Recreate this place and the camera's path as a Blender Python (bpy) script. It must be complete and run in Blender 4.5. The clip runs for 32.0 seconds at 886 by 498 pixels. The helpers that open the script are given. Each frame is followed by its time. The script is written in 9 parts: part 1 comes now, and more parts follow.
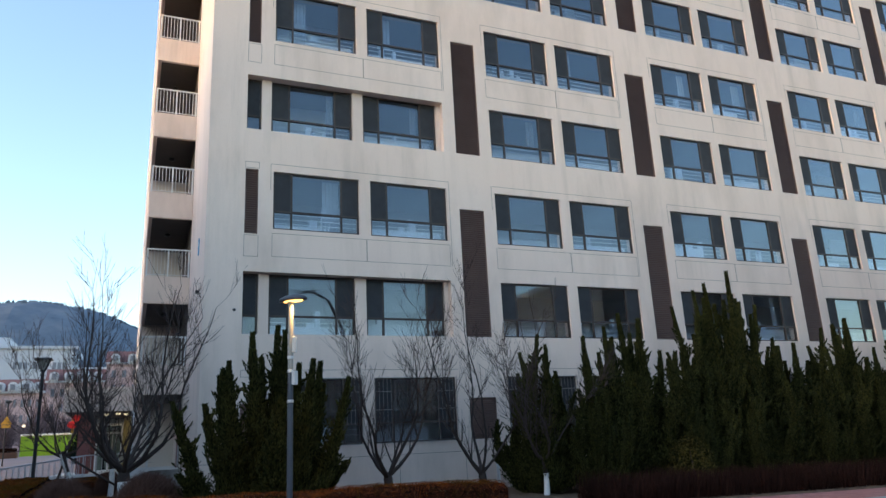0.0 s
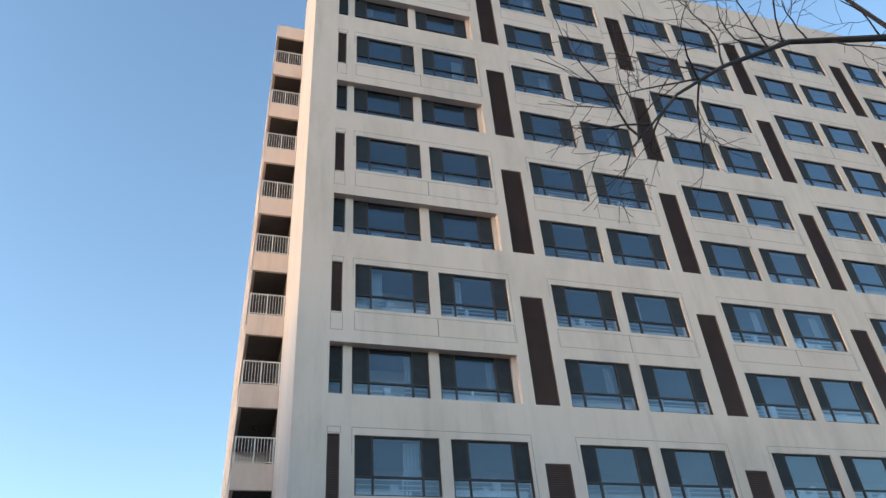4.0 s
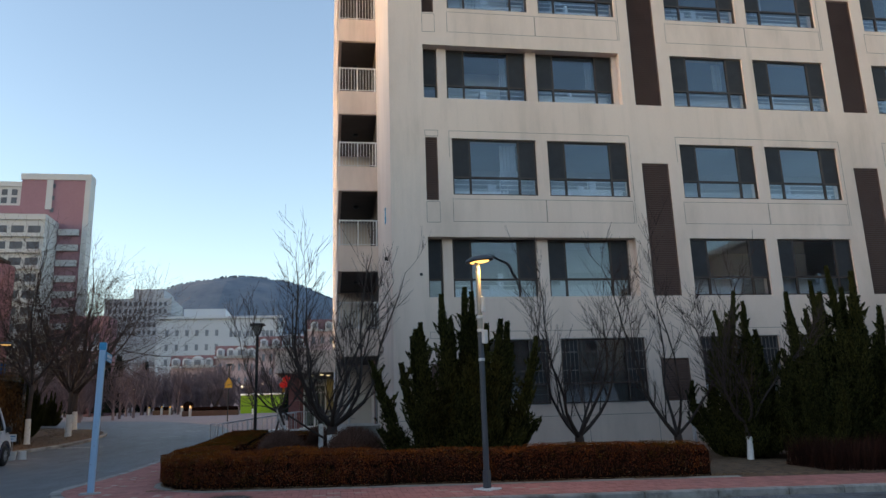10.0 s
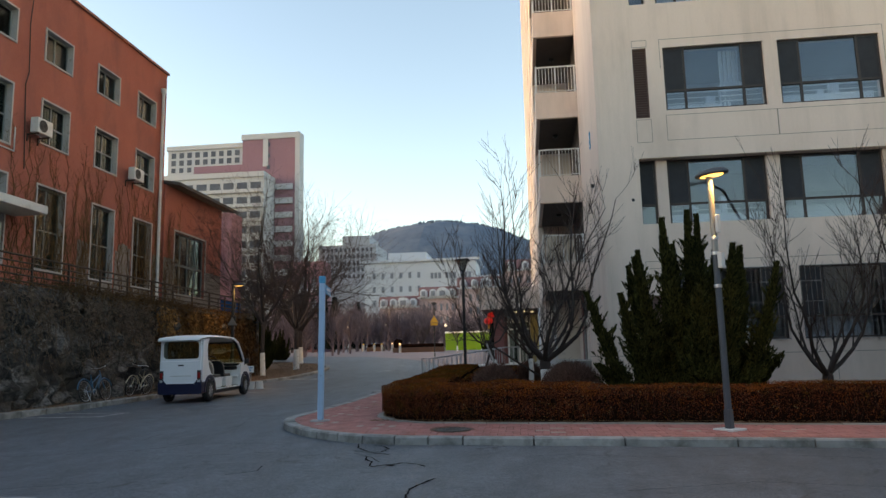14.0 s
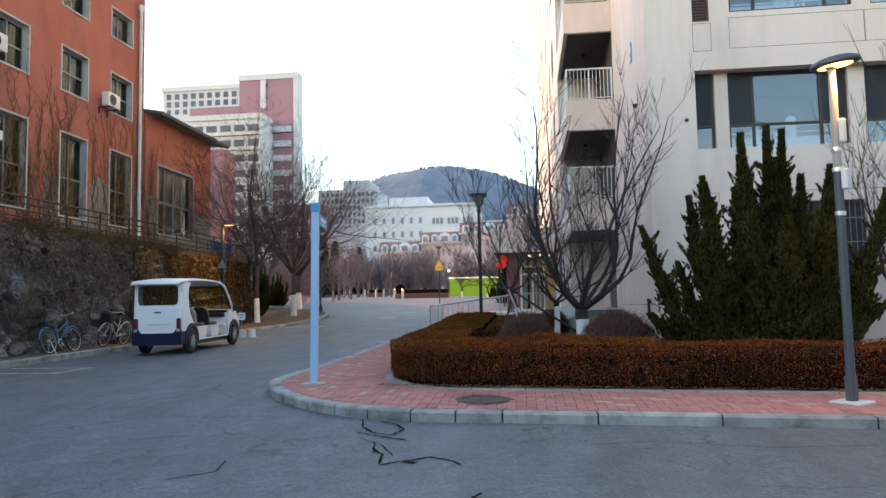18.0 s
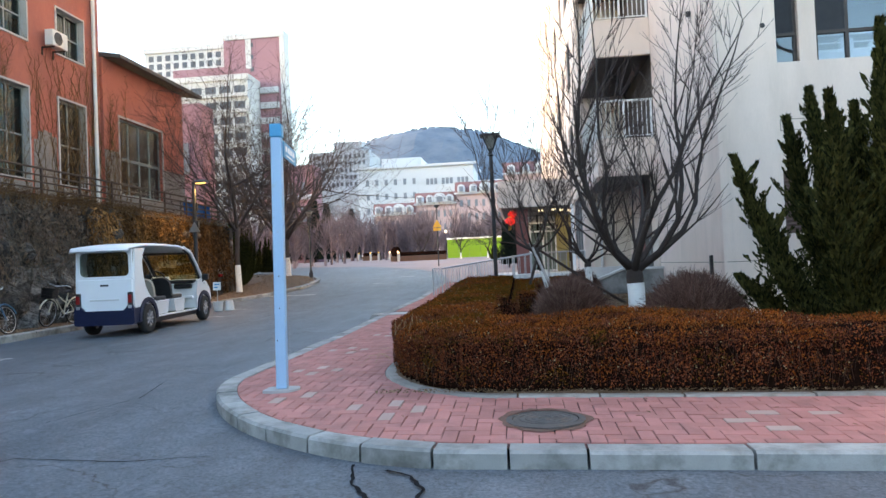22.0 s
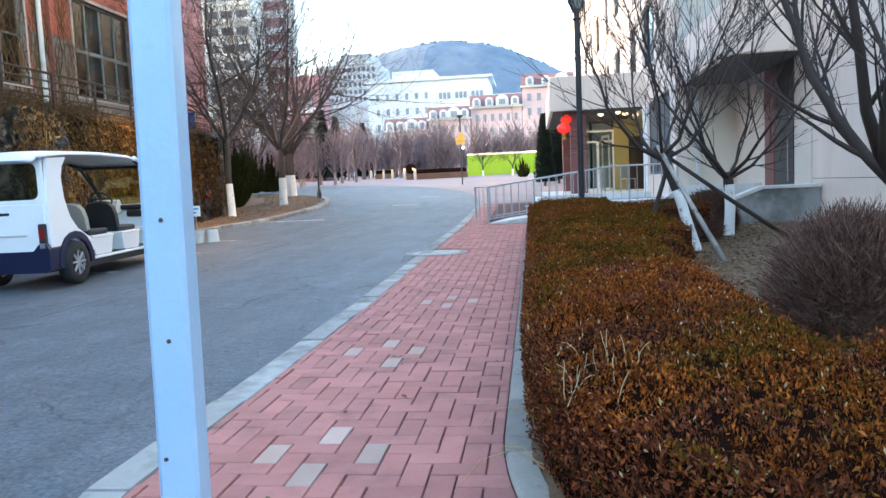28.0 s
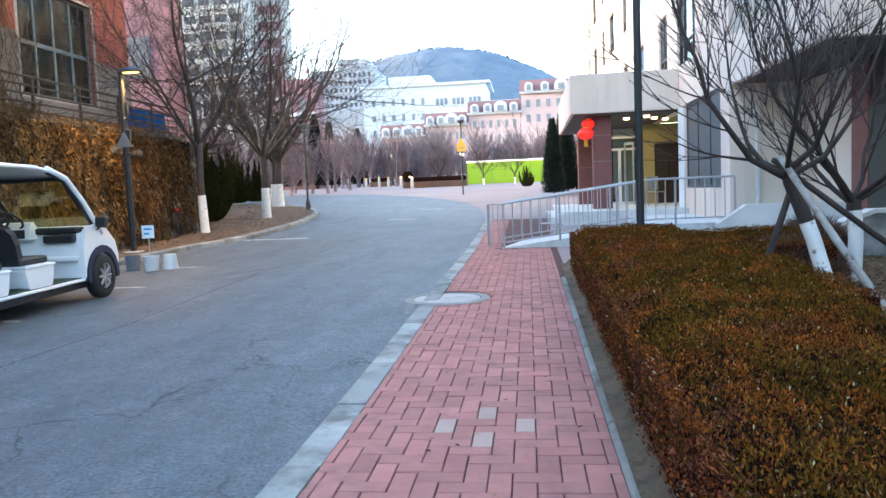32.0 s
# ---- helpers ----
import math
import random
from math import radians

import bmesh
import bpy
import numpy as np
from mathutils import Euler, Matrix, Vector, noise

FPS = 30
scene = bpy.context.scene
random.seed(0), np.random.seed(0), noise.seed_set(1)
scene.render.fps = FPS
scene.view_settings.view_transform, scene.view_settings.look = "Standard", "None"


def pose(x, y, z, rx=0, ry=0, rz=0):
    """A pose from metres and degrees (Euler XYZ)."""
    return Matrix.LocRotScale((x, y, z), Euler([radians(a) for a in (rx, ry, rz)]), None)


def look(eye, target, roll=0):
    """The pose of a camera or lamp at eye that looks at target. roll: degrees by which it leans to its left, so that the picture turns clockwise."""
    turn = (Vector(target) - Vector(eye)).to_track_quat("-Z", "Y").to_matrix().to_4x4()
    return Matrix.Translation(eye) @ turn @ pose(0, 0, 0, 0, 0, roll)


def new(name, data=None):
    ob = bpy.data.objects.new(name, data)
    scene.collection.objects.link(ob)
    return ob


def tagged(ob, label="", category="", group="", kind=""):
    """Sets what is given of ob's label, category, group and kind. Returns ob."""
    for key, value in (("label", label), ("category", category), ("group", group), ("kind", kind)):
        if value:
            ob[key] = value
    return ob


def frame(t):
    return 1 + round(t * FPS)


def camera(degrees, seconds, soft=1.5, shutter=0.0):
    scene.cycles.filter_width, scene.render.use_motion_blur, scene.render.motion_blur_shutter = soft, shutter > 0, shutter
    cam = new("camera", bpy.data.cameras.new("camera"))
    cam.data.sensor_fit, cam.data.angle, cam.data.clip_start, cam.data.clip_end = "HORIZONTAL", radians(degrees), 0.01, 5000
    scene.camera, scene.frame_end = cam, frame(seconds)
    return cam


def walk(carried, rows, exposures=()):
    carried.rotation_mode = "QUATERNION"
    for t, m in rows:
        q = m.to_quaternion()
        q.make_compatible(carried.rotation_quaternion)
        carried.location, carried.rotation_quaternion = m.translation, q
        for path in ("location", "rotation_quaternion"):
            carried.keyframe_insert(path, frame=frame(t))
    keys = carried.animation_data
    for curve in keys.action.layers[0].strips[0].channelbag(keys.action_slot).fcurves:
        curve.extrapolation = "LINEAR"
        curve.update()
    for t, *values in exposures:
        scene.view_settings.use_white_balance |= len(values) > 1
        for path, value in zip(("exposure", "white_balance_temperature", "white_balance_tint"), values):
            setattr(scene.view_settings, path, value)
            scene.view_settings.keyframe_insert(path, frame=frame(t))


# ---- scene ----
cam = camera(63.0, 32.0)
METRES, EYE, TILT, LEAN, TURN = 19.0, 1.5, 0.0, 0.0, -23.5
ROWS = [
    (0.0, 0.0, 0.0, 0.0, 0.73, 15.13, 2.71),
    (0.5, -0.0007, -0.0012, -0.0012, 1.32, 17.54, 3.17),
    (1.0, -0.0004, -0.0028, -0.001, 2.39, 20.24, 3.48),
    (1.5, -0.0007, -0.0038, -0.0021, 3.8, 22.62, 3.53),
    (2.0, -0.0038, 0.0041, -0.0012, 5.65, 25.25, 3.61),
    (2.5, -0.0114, -0.0022, -0.0009, 6.17, 28.16, 3.4),
    (3.0, -0.0115, -0.0034, -0.0025, 6.64, 30.81, 3.64),
    (3.5, -0.0118, -0.0056, -0.0043, 6.9, 33.32, 3.5),
    (4.0, -0.0111, -0.0058, -0.0045, 7.38, 35.58, 3.78),
    (4.5, -0.0119, -0.0085, -0.0074, 7.67, 37.3, 3.88),
    (6.5, -0.0198, -0.0104, -0.006, 6.24, 38.53, 3.26),
    (7.0, -0.0167, -0.0104, -0.0064, 5.61, 37.33, 3.05),
    (7.5, -0.0135, -0.0065, -0.0036, 5.96, 34.48, 2.92),
    (8.0, -0.0118, -0.0063, -0.0034, 6.0, 31.38, 2.29),
    (8.5, -0.0094, -0.0022, -0.0032, 6.24, 27.33, 2.21),
    (9.0, -0.0069, -0.0019, -0.0043, 8.42, 22.21, 1.89),
    (9.5, -0.0081, 0.0022, -0.0059, 10.94, 17.61, 1.74),
    (10.0, -0.01, 0.0045, -0.0058, 14.78, 12.97, 1.83),
    (10.5, -0.013, 0.0072, -0.006, 19.46, 10.2, 2.06),
    (11.0, -0.0143, 0.0073, -0.0061, 21.51, 9.05, 1.99),
    (11.5, -0.0144, 0.0054, -0.0063, 22.88, 8.65, 2.1),
    (12.0, -0.0166, 0.0058, -0.008, 25.25, 7.68, 1.92),
    (12.5, -0.025, 0.0212, -0.0075, 29.29, 9.13, 0.49),
    (13.0, -0.0319, 0.03, -0.0078, 31.21, 8.82, 0.64),
    (13.5, -0.0456, 0.047, -0.0094, 30.75, 9.93, 1.87),
    (14.0, -0.0513, 0.0498, -0.0112, 30.13, 8.69, 1.36),
    (14.5, -0.063, 0.0629, -0.0114, 30.63, 9.04, 1.43),
    (15.0, -0.0783, 0.079, -0.0119, 30.01, 7.14, 0.6),
    (15.5, -0.0916, 0.0966, -0.0116, 29.5, 6.23, 1.59),
    (17.5, -0.1406, 0.1634, -0.0098, 28.95, 4.26, 2.15),
    (18.0, -0.154, 0.1846, -0.0081, 30.15, 4.45, 1.14),
    (18.5, -0.1673, 0.2066, -0.0072, 29.51, 4.71, 0.56),
    (19.0, -0.1827, 0.2247, -0.0083, 28.9, 4.83, 1.47),
    (19.5, -0.1941, 0.2417, -0.0074, 29.2, 4.33, 1.26),
    (20.0, -0.2101, 0.2664, -0.0075, 29.62, 3.61, 1.01),
    (20.5, -0.2234, 0.2853, -0.0081, 28.41, 2.75, 1.76),
    (21.0, -0.2377, 0.3061, -0.0062, 28.53, 2.06, 1.2),
    (21.5, -0.2541, 0.3281, -0.0067, 29.46, 1.53, 1.84),
    (22.0, -0.2681, 0.3464, -0.0054, 29.75, 1.42, 2.46),
    (22.5, -0.2839, 0.3672, -0.0048, 31.11, 1.72, 1.97),
    (23.0, -0.302, 0.3902, -0.0054, 31.94, 1.13, 2.42),
    (23.5, -0.3172, 0.408, -0.0056, 30.93, 0.58, 2.39),
    (24.0, -0.3315, 0.4275, -0.004, 31.42, 0.05, 2.19),
    (24.5, -0.3495, 0.4499, -0.0049, 31.77, -0.7, 2.25),
    (25.0, -0.3641, 0.4674, -0.0044, 31.83, -1.09, 2.39),
    (25.5, -0.3796, 0.4859, -0.002, 32.82, -2.17, 2.6),
    (27.5, -0.4516, 0.5714, -0.006, 31.75, -4.47, 2.17),
    (28.0, -0.4653, 0.5892, -0.0035, 30.54, -4.98, 2.6),
    (28.5, -0.4762, 0.6078, -0.0023, 31.41, -5.05, 3.58),
    (29.0, -0.484, 0.6224, 0.0035, 30.92, -5.0, 2.2),
    (29.5, -0.4946, 0.6401, 0.0032, 30.36, -5.05, 2.55),
    (30.0, -0.5054, 0.6576, 0.0042, 29.94, -5.74, 2.93),
    (30.5, -0.5193, 0.6778, 0.0071, 31.69, -3.96, 2.71),
    (31.0, -0.5346, 0.6985, 0.0057, 31.56, -4.66, 2.17),
    (31.5, -0.5499, 0.7162, 0.0074, 30.31, -3.9, 3.28),
    (32.0, -0.5662, 0.7373, 0.0083, 30.21, -4.48, 2.36),
]

walk_rows = [(t, pose(0, 0, EYE, TILT, LEAN, TURN) @ pose(METRES * x, METRES * y, METRES * z, 90 + pitch, roll, yaw)) for t, x, y, z, yaw, pitch, roll in ROWS]
walk(cam, walk_rows, [(0.0, 2.33, 6950, 16), (3.0, 1.97, 6600, 12), (4.5, 1.92, 6600, 11), (7.0, 1.76, 6550, 10), (8.0, 1.73, 6600, 13), (9.0, 1.76, 7300, 16), (10.0, 1.9, 7600, 18), (11.0, 2.35, 8400, 18), (12.0, 2.3, 8800, 18), (14.0, 2.15, 8800, 18), (15.5, 2.3, 8700, 18), (17.5, 3.02, 8200, 18), (19.0, 3.13, 8100, 18), (20.0, 3.24, 8000, 18), (21.0, 3.44, 7950, 17), (22.0, 3.54, 7900, 17), (24.0, 3.72, 7800, 16), (25.0, 3.93, 7700, 15), (28.0, 4.05, 7400, 14), (29.0, 4.05, 7600, 14), (30.0, 4.48, 7500, 14), (31.0, 4.15, 7200, 14), (32.0, 4.05, 7200, 14)])

# ---- world, sun and exposure ----
SUN_UP, SUN_WAY = 7.0, -97.0
world = bpy.data.worlds.new("dusk_sky")
scene.world = world
world.use_nodes = True
wn, wl = world.node_tree.nodes, world.node_tree.links
sky = wn.new("ShaderNodeTexSky")
sky.sky_type, sky.sun_disc = "NISHITA", False
sky.sun_elevation, sky.sun_rotation = radians(SUN_UP), radians(SUN_WAY)
sky.air_density, sky.dust_density, sky.ozone_density = 1.0, 0.6, 2.0
wn["Background"].inputs["Strength"].default_value = 0.15
wl.new(sky.outputs["Color"], wn["Background"].inputs["Color"])
sun = new("sun", bpy.data.lights.new("sun", "SUN"))
sun.data.energy, sun.data.angle, sun.data.color = 0.25, radians(25), (1.0, 0.95, 0.90)
sun.matrix_world = look((math.sin(radians(SUN_WAY)) * 50, math.cos(radians(SUN_WAY)) * 50, 50 * math.tan(radians(SUN_UP + 10))), (0, 0, 0))

# ---- materials ----
def nodes_of(name):
    m = bpy.data.materials.new(name)
    m.use_nodes = True
    return m, m.node_tree.nodes, m.node_tree.links, m.node_tree.nodes["Principled BSDF"]


def coords(n, l, where, stretch=(1, 1, 1)):
    mp = n.new("ShaderNodeMapping")
    mp.inputs["Scale"].default_value = stretch
    if where == "world":
        l.new(n.new("ShaderNodeNewGeometry").outputs["Position"], mp.inputs["Vector"])
    else:
        l.new(n.new("ShaderNodeTexCoord").outputs["Object"], mp.inputs["Vector"])
    return mp.outputs["Vector"]


def fractal(n, l, vec, scale, detail=6.0, rough=0.6):
    t = n.new("ShaderNodeTexNoise")
    t.inputs["Scale"].default_value, t.inputs["Detail"].default_value, t.inputs["Roughness"].default_value = scale, detail, rough
    l.new(vec, t.inputs["Vector"])
    return t.outputs["Fac"]


def ramp(n, l, fac, stops):
    r = n.new("ShaderNodeValToRGB")
    e = r.color_ramp.elements
    e[0].position, e[0].color = stops[0][0], (*stops[0][1], 1)
    e[1].position, e[1].color = stops[-1][0], (*stops[-1][1], 1)
    for p, c in stops[1:-1]:
        k = e.new(p)
        k.color = (*c, 1)
    l.new(fac, r.inputs["Fac"])
    return r.outputs["Color"]


def blend(n, l, fac, a, b, mode="MIX"):
    m = n.new("ShaderNodeMix")
    m.data_type, m.blend_type = "RGBA", mode
    for key, v in ((0, fac), (6, a), (7, b)):
        if isinstance(v, (int, float)):
            m.inputs[key].default_value = v
        elif isinstance(v, tuple):
            m.inputs[key].default_value = (*v, 1)
        else:
            l.new(v, m.inputs[key])
    return m.outputs[2]


def relief(n, l, height, bsdf, strength, distance):
    b = n.new("ShaderNodeBump")
    b.inputs["Strength"].default_value, b.inputs["Distance"].default_value = strength, distance
    l.new(height, b.inputs["Height"])
    l.new(b.outputs["Normal"], bsdf.inputs["Normal"])


def surface(name, low, high, size=3.0, fine=40.0, rough=0.7, metal=0.0, bump=0.3, depth=0.004, where="world", stretch=(1, 1, 1), vary=0.0, stain=None, stain_size=0.6, stain_lo=0.55, stain_hi=0.75, spec=0.4):
    """Two tones mixed by a coarse and a fine noise, with relief, stains and a shift from piece to piece."""
    m, n, l, b = nodes_of(name)
    v = coords(n, l, where, stretch)
    big, small = fractal(n, l, v, size), fractal(n, l, v, fine, 4.0)
    c = blend(n, l, 0.35, ramp(n, l, big, [(0.3, low), (0.7, high)]), ramp(n, l, small, [(0.3, low), (0.7, high)]))
    if stain:
        f = ramp(n, l, fractal(n, l, v, stain_size, 8.0, 0.65), [(stain_lo, (0, 0, 0)), (stain_hi, (1, 1, 1))])
        c = blend(n, l, f, c, stain)
    if vary:
        hsv = n.new("ShaderNodeHueSaturation")
        mr = n.new("ShaderNodeMapRange")
        mr.inputs["To Min"].default_value, mr.inputs["To Max"].default_value = 1 - vary, 1 + vary
        l.new(n.new("ShaderNodeObjectInfo").outputs["Random"], mr.inputs["Value"])
        l.new(mr.outputs["Result"], hsv.inputs["Value"])
        l.new(c, hsv.inputs["Color"])
        c = hsv.outputs["Color"]
    l.new(c, b.inputs["Base Color"])
    b.inputs["Roughness"].default_value, b.inputs["Metallic"].default_value = rough, metal
    b.inputs["Specular IOR Level"].default_value = spec
    if bump:
        relief(n, l, small, b, bump, depth)
    return m


def leafy(name, tones, rough=0.7, size=2.0, shade=0.4):
    """Leaves or needles: each island takes its own tone, with slow drifts over the plant."""
    m, n, l, b = nodes_of(name)
    rnd = n.new("ShaderNodeNewGeometry").outputs["Random Per Island"]
    step = 1.0 / (len(tones) - 1)
    c = ramp(n, l, rnd, [(i * step, t) for i, t in enumerate(tones)])
    drift = fractal(n, l, coords(n, l, "world"), size)
    c = blend(n, l, ramp(n, l, drift, [(0.35, (0, 0, 0)), (0.65, (shade, shade, shade))]), c, tuple(0.55 * v for v in tones[0]))
    l.new(c, b.inputs["Base Color"])
    b.inputs["Roughness"].default_value = rough
    b.inputs["Specular IOR Level"].default_value = 0.03
    return m


def lamp_glow(name, colour, strength):
    m, n, l, b = nodes_of(name)
    b.inputs["Base Color"].default_value = (0.9, 0.85, 0.7, 1)
    b.inputs["Emission Color"].default_value = (*colour, 1)
    b.inputs["Emission Strength"].default_value = strength
    return m


def thin_glass(name, tint, gloss, rough=0.01, sheen=(1, 1, 1)):
    """A thin pane: it lets light through, tinted, and mirrors more at a slant."""
    m, n, l, b = nodes_of(name)
    n.remove(b)
    tr, gl, mx, fr, ad = n.new("ShaderNodeBsdfTransparent"), n.new("ShaderNodeBsdfGlossy"), n.new("ShaderNodeMixShader"), n.new("ShaderNodeLayerWeight"), n.new("ShaderNodeMath")
    steep = n.new("ShaderNodeMath")
    tr.inputs["Color"].default_value = (*tint, 1)
    gl.inputs["Roughness"].default_value = rough
    gl.inputs["Color"].default_value = (*sheen, 1)
    fr.inputs["Blend"].default_value = 0.5
    steep.operation, steep.inputs[1].default_value = "POWER", 4.0
    l.new(fr.outputs["Facing"], steep.inputs[0])
    ad.operation, ad.use_clamp = "ADD", True
    ad.inputs[1].default_value = gloss
    l.new(steep.outputs[0], ad.inputs[0])
    l.new(ad.outputs[0], mx.inputs["Fac"])
    l.new(tr.outputs[0], mx.inputs[1])
    l.new(gl.outputs[0], mx.inputs[2])
    l.new(mx.outputs[0], n["Material Output"].inputs["Surface"])
    return m


cream = surface("cream_render", (0.69, 0.548, 0.472), (0.775, 0.635, 0.552), 0.25, 30, 0.85, bump=0.25, depth=0.003, stretch=(1, 1, 0.35), stain=(0.555, 0.445, 0.378), stain_size=0.45, stain_lo=0.48, stain_hi=0.8)


def add_streaks(m, tone, amount):
    """Dirt run down the render in thin vertical streaks, and faint blotches."""
    n, l = m.node_tree.nodes, m.node_tree.links
    b = n["Principled BSDF"]
    base = b.inputs["Base Color"].links[0].from_socket
    runs = fractal(n, l, coords(n, l, "world", (1, 1, 0.07)), 2.6, 6.0, 0.7)
    spots = fractal(n, l, coords(n, l, "world"), 0.22, 4.0)
    f = blend(n, l, 1.0, ramp(n, l, runs, [(0.5, (0, 0, 0)), (0.72, (amount, amount, amount))]), ramp(n, l, spots, [(0.38, (0.15, 0.15, 0.15)), (0.62, (1, 1, 1))]), "MULTIPLY")
    l.new(blend(n, l, f, base, tone), b.inputs["Base Color"])


add_streaks(cream, (0.40, 0.33, 0.27), 0.35)
joint_dark = surface("joint_shadow_gap", (0.22, 0.19, 0.16), (0.30, 0.27, 0.23), 3, 30, 0.9)
frame_brown = surface("brown_window_frame", (0.035, 0.024, 0.022), (0.05, 0.036, 0.032), 2, 60, 0.45, where="object")
louvre_brown = surface("brown_louvre", (0.115, 0.068, 0.058), (0.165, 0.10, 0.085), 1.5, 40, 0.55)
screen_dark = surface("insect_screen", (0.02, 0.022, 0.026), (0.035, 0.038, 0.044), 3, 200, 0.8)
pane = thin_glass("window_pane", (0.84, 0.89, 0.93), 0.075, 0.01, (0.82, 0.93, 1.0))
pane_clear = thin_glass("clear_pane", (0.62, 0.70, 0.68), 0.025)
# Darker copy of the room plaster, with the rooms' dimness in its colour.
dim_room = surface("dimmed_room_plaster", (0.10, 0.11, 0.11), (0.16, 0.17, 0.165), 0.4, 20, 0.9)
old_pane = thin_glass("old_window_pane", (0.42, 0.50, 0.48), 0.03, 0.02, (0.7, 0.8, 0.85))
room_grey = surface("room_plaster", (0.42, 0.44, 0.47), (0.58, 0.60, 0.63), 0.35, 20, 0.9)
clutter_white = surface("pale_clutter", (0.62, 0.66, 0.70), (0.82, 0.84, 0.86), 2, 30, 0.7, where="object", vary=0.3)
curtain_grey = surface("grey_blue_curtain", (0.30, 0.34, 0.38), (0.44, 0.48, 0.52), 2, 30, 0.8, where="object", vary=0.35)
white_metal = surface("white_painted_rail", (0.62, 0.61, 0.59), (0.75, 0.74, 0.72), 3, 60, 0.5)
# Dark tone that carries the shade under balcony slabs and canopy.
shaded_soffit = surface("slab_underside_shade", (0.08, 0.066, 0.057), (0.12, 0.10, 0.086), 1, 20, 0.9)
asphalt = surface("asphalt", (0.058, 0.074, 0.089), (0.112, 0.136, 0.158), 9.0, 140, 0.62, bump=0.8, depth=0.008, stain=(0.13, 0.145, 0.165), stain_size=2.2, stain_lo=0.5, stain_hi=0.8, spec=0.5)


def add_cracks(m):
    """Hairline cracks that wander over the asphalt in patches."""
    n, l = m.node_tree.nodes, m.node_tree.links
    b = n["Principled BSDF"]
    base = b.inputs["Base Color"].links[0].from_socket
    v = coords(n, l, "world")
    shift = n.new("ShaderNodeTexNoise")
    shift.inputs["Scale"].default_value, shift.inputs["Detail"].default_value = 1.3, 5.0
    l.new(v, shift.inputs["Vector"])
    bent = n.new("ShaderNodeVectorMath")
    bent.operation = "MULTIPLY_ADD"
    l.new(shift.outputs["Color"], bent.inputs[0])
    bent.inputs[1].default_value = (1.5, 1.5, 0.0)
    l.new(v, bent.inputs[2])
    edges = n.new("ShaderNodeTexVoronoi")
    edges.feature = "DISTANCE_TO_EDGE"
    edges.inputs["Scale"].default_value = 0.6
    l.new(bent.outputs["Vector"], edges.inputs["Vector"])
    line = ramp(n, l, edges.outputs["Distance"], [(0.0, (1, 1, 1)), (0.012, (0, 0, 0))])
    where = ramp(n, l, fractal(n, l, v, 0.55, 4.0), [(0.49, (0, 0, 0)), (0.55, (0.95, 0.95, 0.95))])
    c = blend(n, l, blend(n, l, 1.0, line, where, "MULTIPLY"), base, (0.022, 0.022, 0.024))
    worn = ramp(n, l, fractal(n, l, coords(n, l, "world", (1, 0.45, 1)), 0.28, 5.0), [(0.3, (0.84, 0.84, 0.84)), (0.7, (1.12, 1.12, 1.12))])
    c = blend(n, l, 1.0, c, worn, "MULTIPLY")
    scuff = ramp(n, l, fractal(n, l, coords(n, l, "world", (1, 0.35, 1)), 1.9, 9.0), [(0.36, (0.80, 0.80, 0.80)), (0.5, (1.0, 1.0, 1.0)), (0.66, (1.17, 1.17, 1.16))])
    c = blend(n, l, 1.0, c, scuff, "MULTIPLY")
    speck = ramp(n, l, fractal(n, l, v, 34.0, 6.0), [(0.34, (0.50, 0.50, 0.50)), (0.5, (1.0, 1.0, 1.0)), (0.68, (1.5, 1.5, 1.5))])
    c = blend(n, l, 1.0, c, speck, "MULTIPLY")
    grit = ramp(n, l, fractal(n, l, v, 260.0, 2.0), [(0.62, (0, 0, 0)), (0.72, (0.5, 0.5, 0.5))])
    c = blend(n, l, grit, c, (0.26, 0.27, 0.28))
    l.new(c, b.inputs["Base Color"])


add_cracks(asphalt)
tar = surface("tar_seal", (0.014, 0.014, 0.015), (0.026, 0.026, 0.028), 8, 60, 1.0, spec=0.0)
soil = surface("dry_soil", (0.105, 0.062, 0.037), (0.21, 0.135, 0.082), 2.5, 60, 0.95, bump=0.8, depth=0.02, stain=(0.045, 0.030, 0.022), stain_size=5.0, stain_lo=0.46, stain_hi=0.68)
kerb_stone = surface("granite_kerb", (0.21, 0.22, 0.215), (0.36, 0.37, 0.36), 3.2, 110, 0.8, vary=0.22, bump=0.4, stain=(0.12, 0.125, 0.115), stain_size=2.2, stain_lo=0.46, stain_hi=0.66)
brick_red = surface("red_paver", (0.335, 0.130, 0.113), (0.45, 0.196, 0.172), 2.6, 90, 0.88, vary=0.13, bump=0.5, depth=0.003, stain=(0.27, 0.118, 0.106), stain_size=3.4, stain_lo=0.5, stain_hi=0.72)
brick_pale = surface("pale_paver", (0.37, 0.255, 0.215), (0.46, 0.335, 0.285), 3, 90, 0.85, vary=0.12)
mortar = surface("paver_sand", (0.065, 0.028, 0.026), (0.12, 0.05, 0.046), 4, 80, 0.95)
edging_m = surface("dusty_edging", (0.20, 0.185, 0.165), (0.34, 0.315, 0.285), 2.5, 60, 0.9, vary=0.2, bump=0.4, stain=(0.15, 0.12, 0.095), stain_size=3.0)
concrete = surface("grey_concrete", (0.30, 0.30, 0.30), (0.45, 0.45, 0.44), 1.2, 60, 0.85, bump=0.4, stain=(0.2, 0.2, 0.2), stain_size=1.4)
pale_concrete = surface("pale_concrete", (0.50, 0.50, 0.49), (0.66, 0.66, 0.64), 1.5, 60, 0.85, stain=(0.35, 0.35, 0.34), stain_size=2.0)
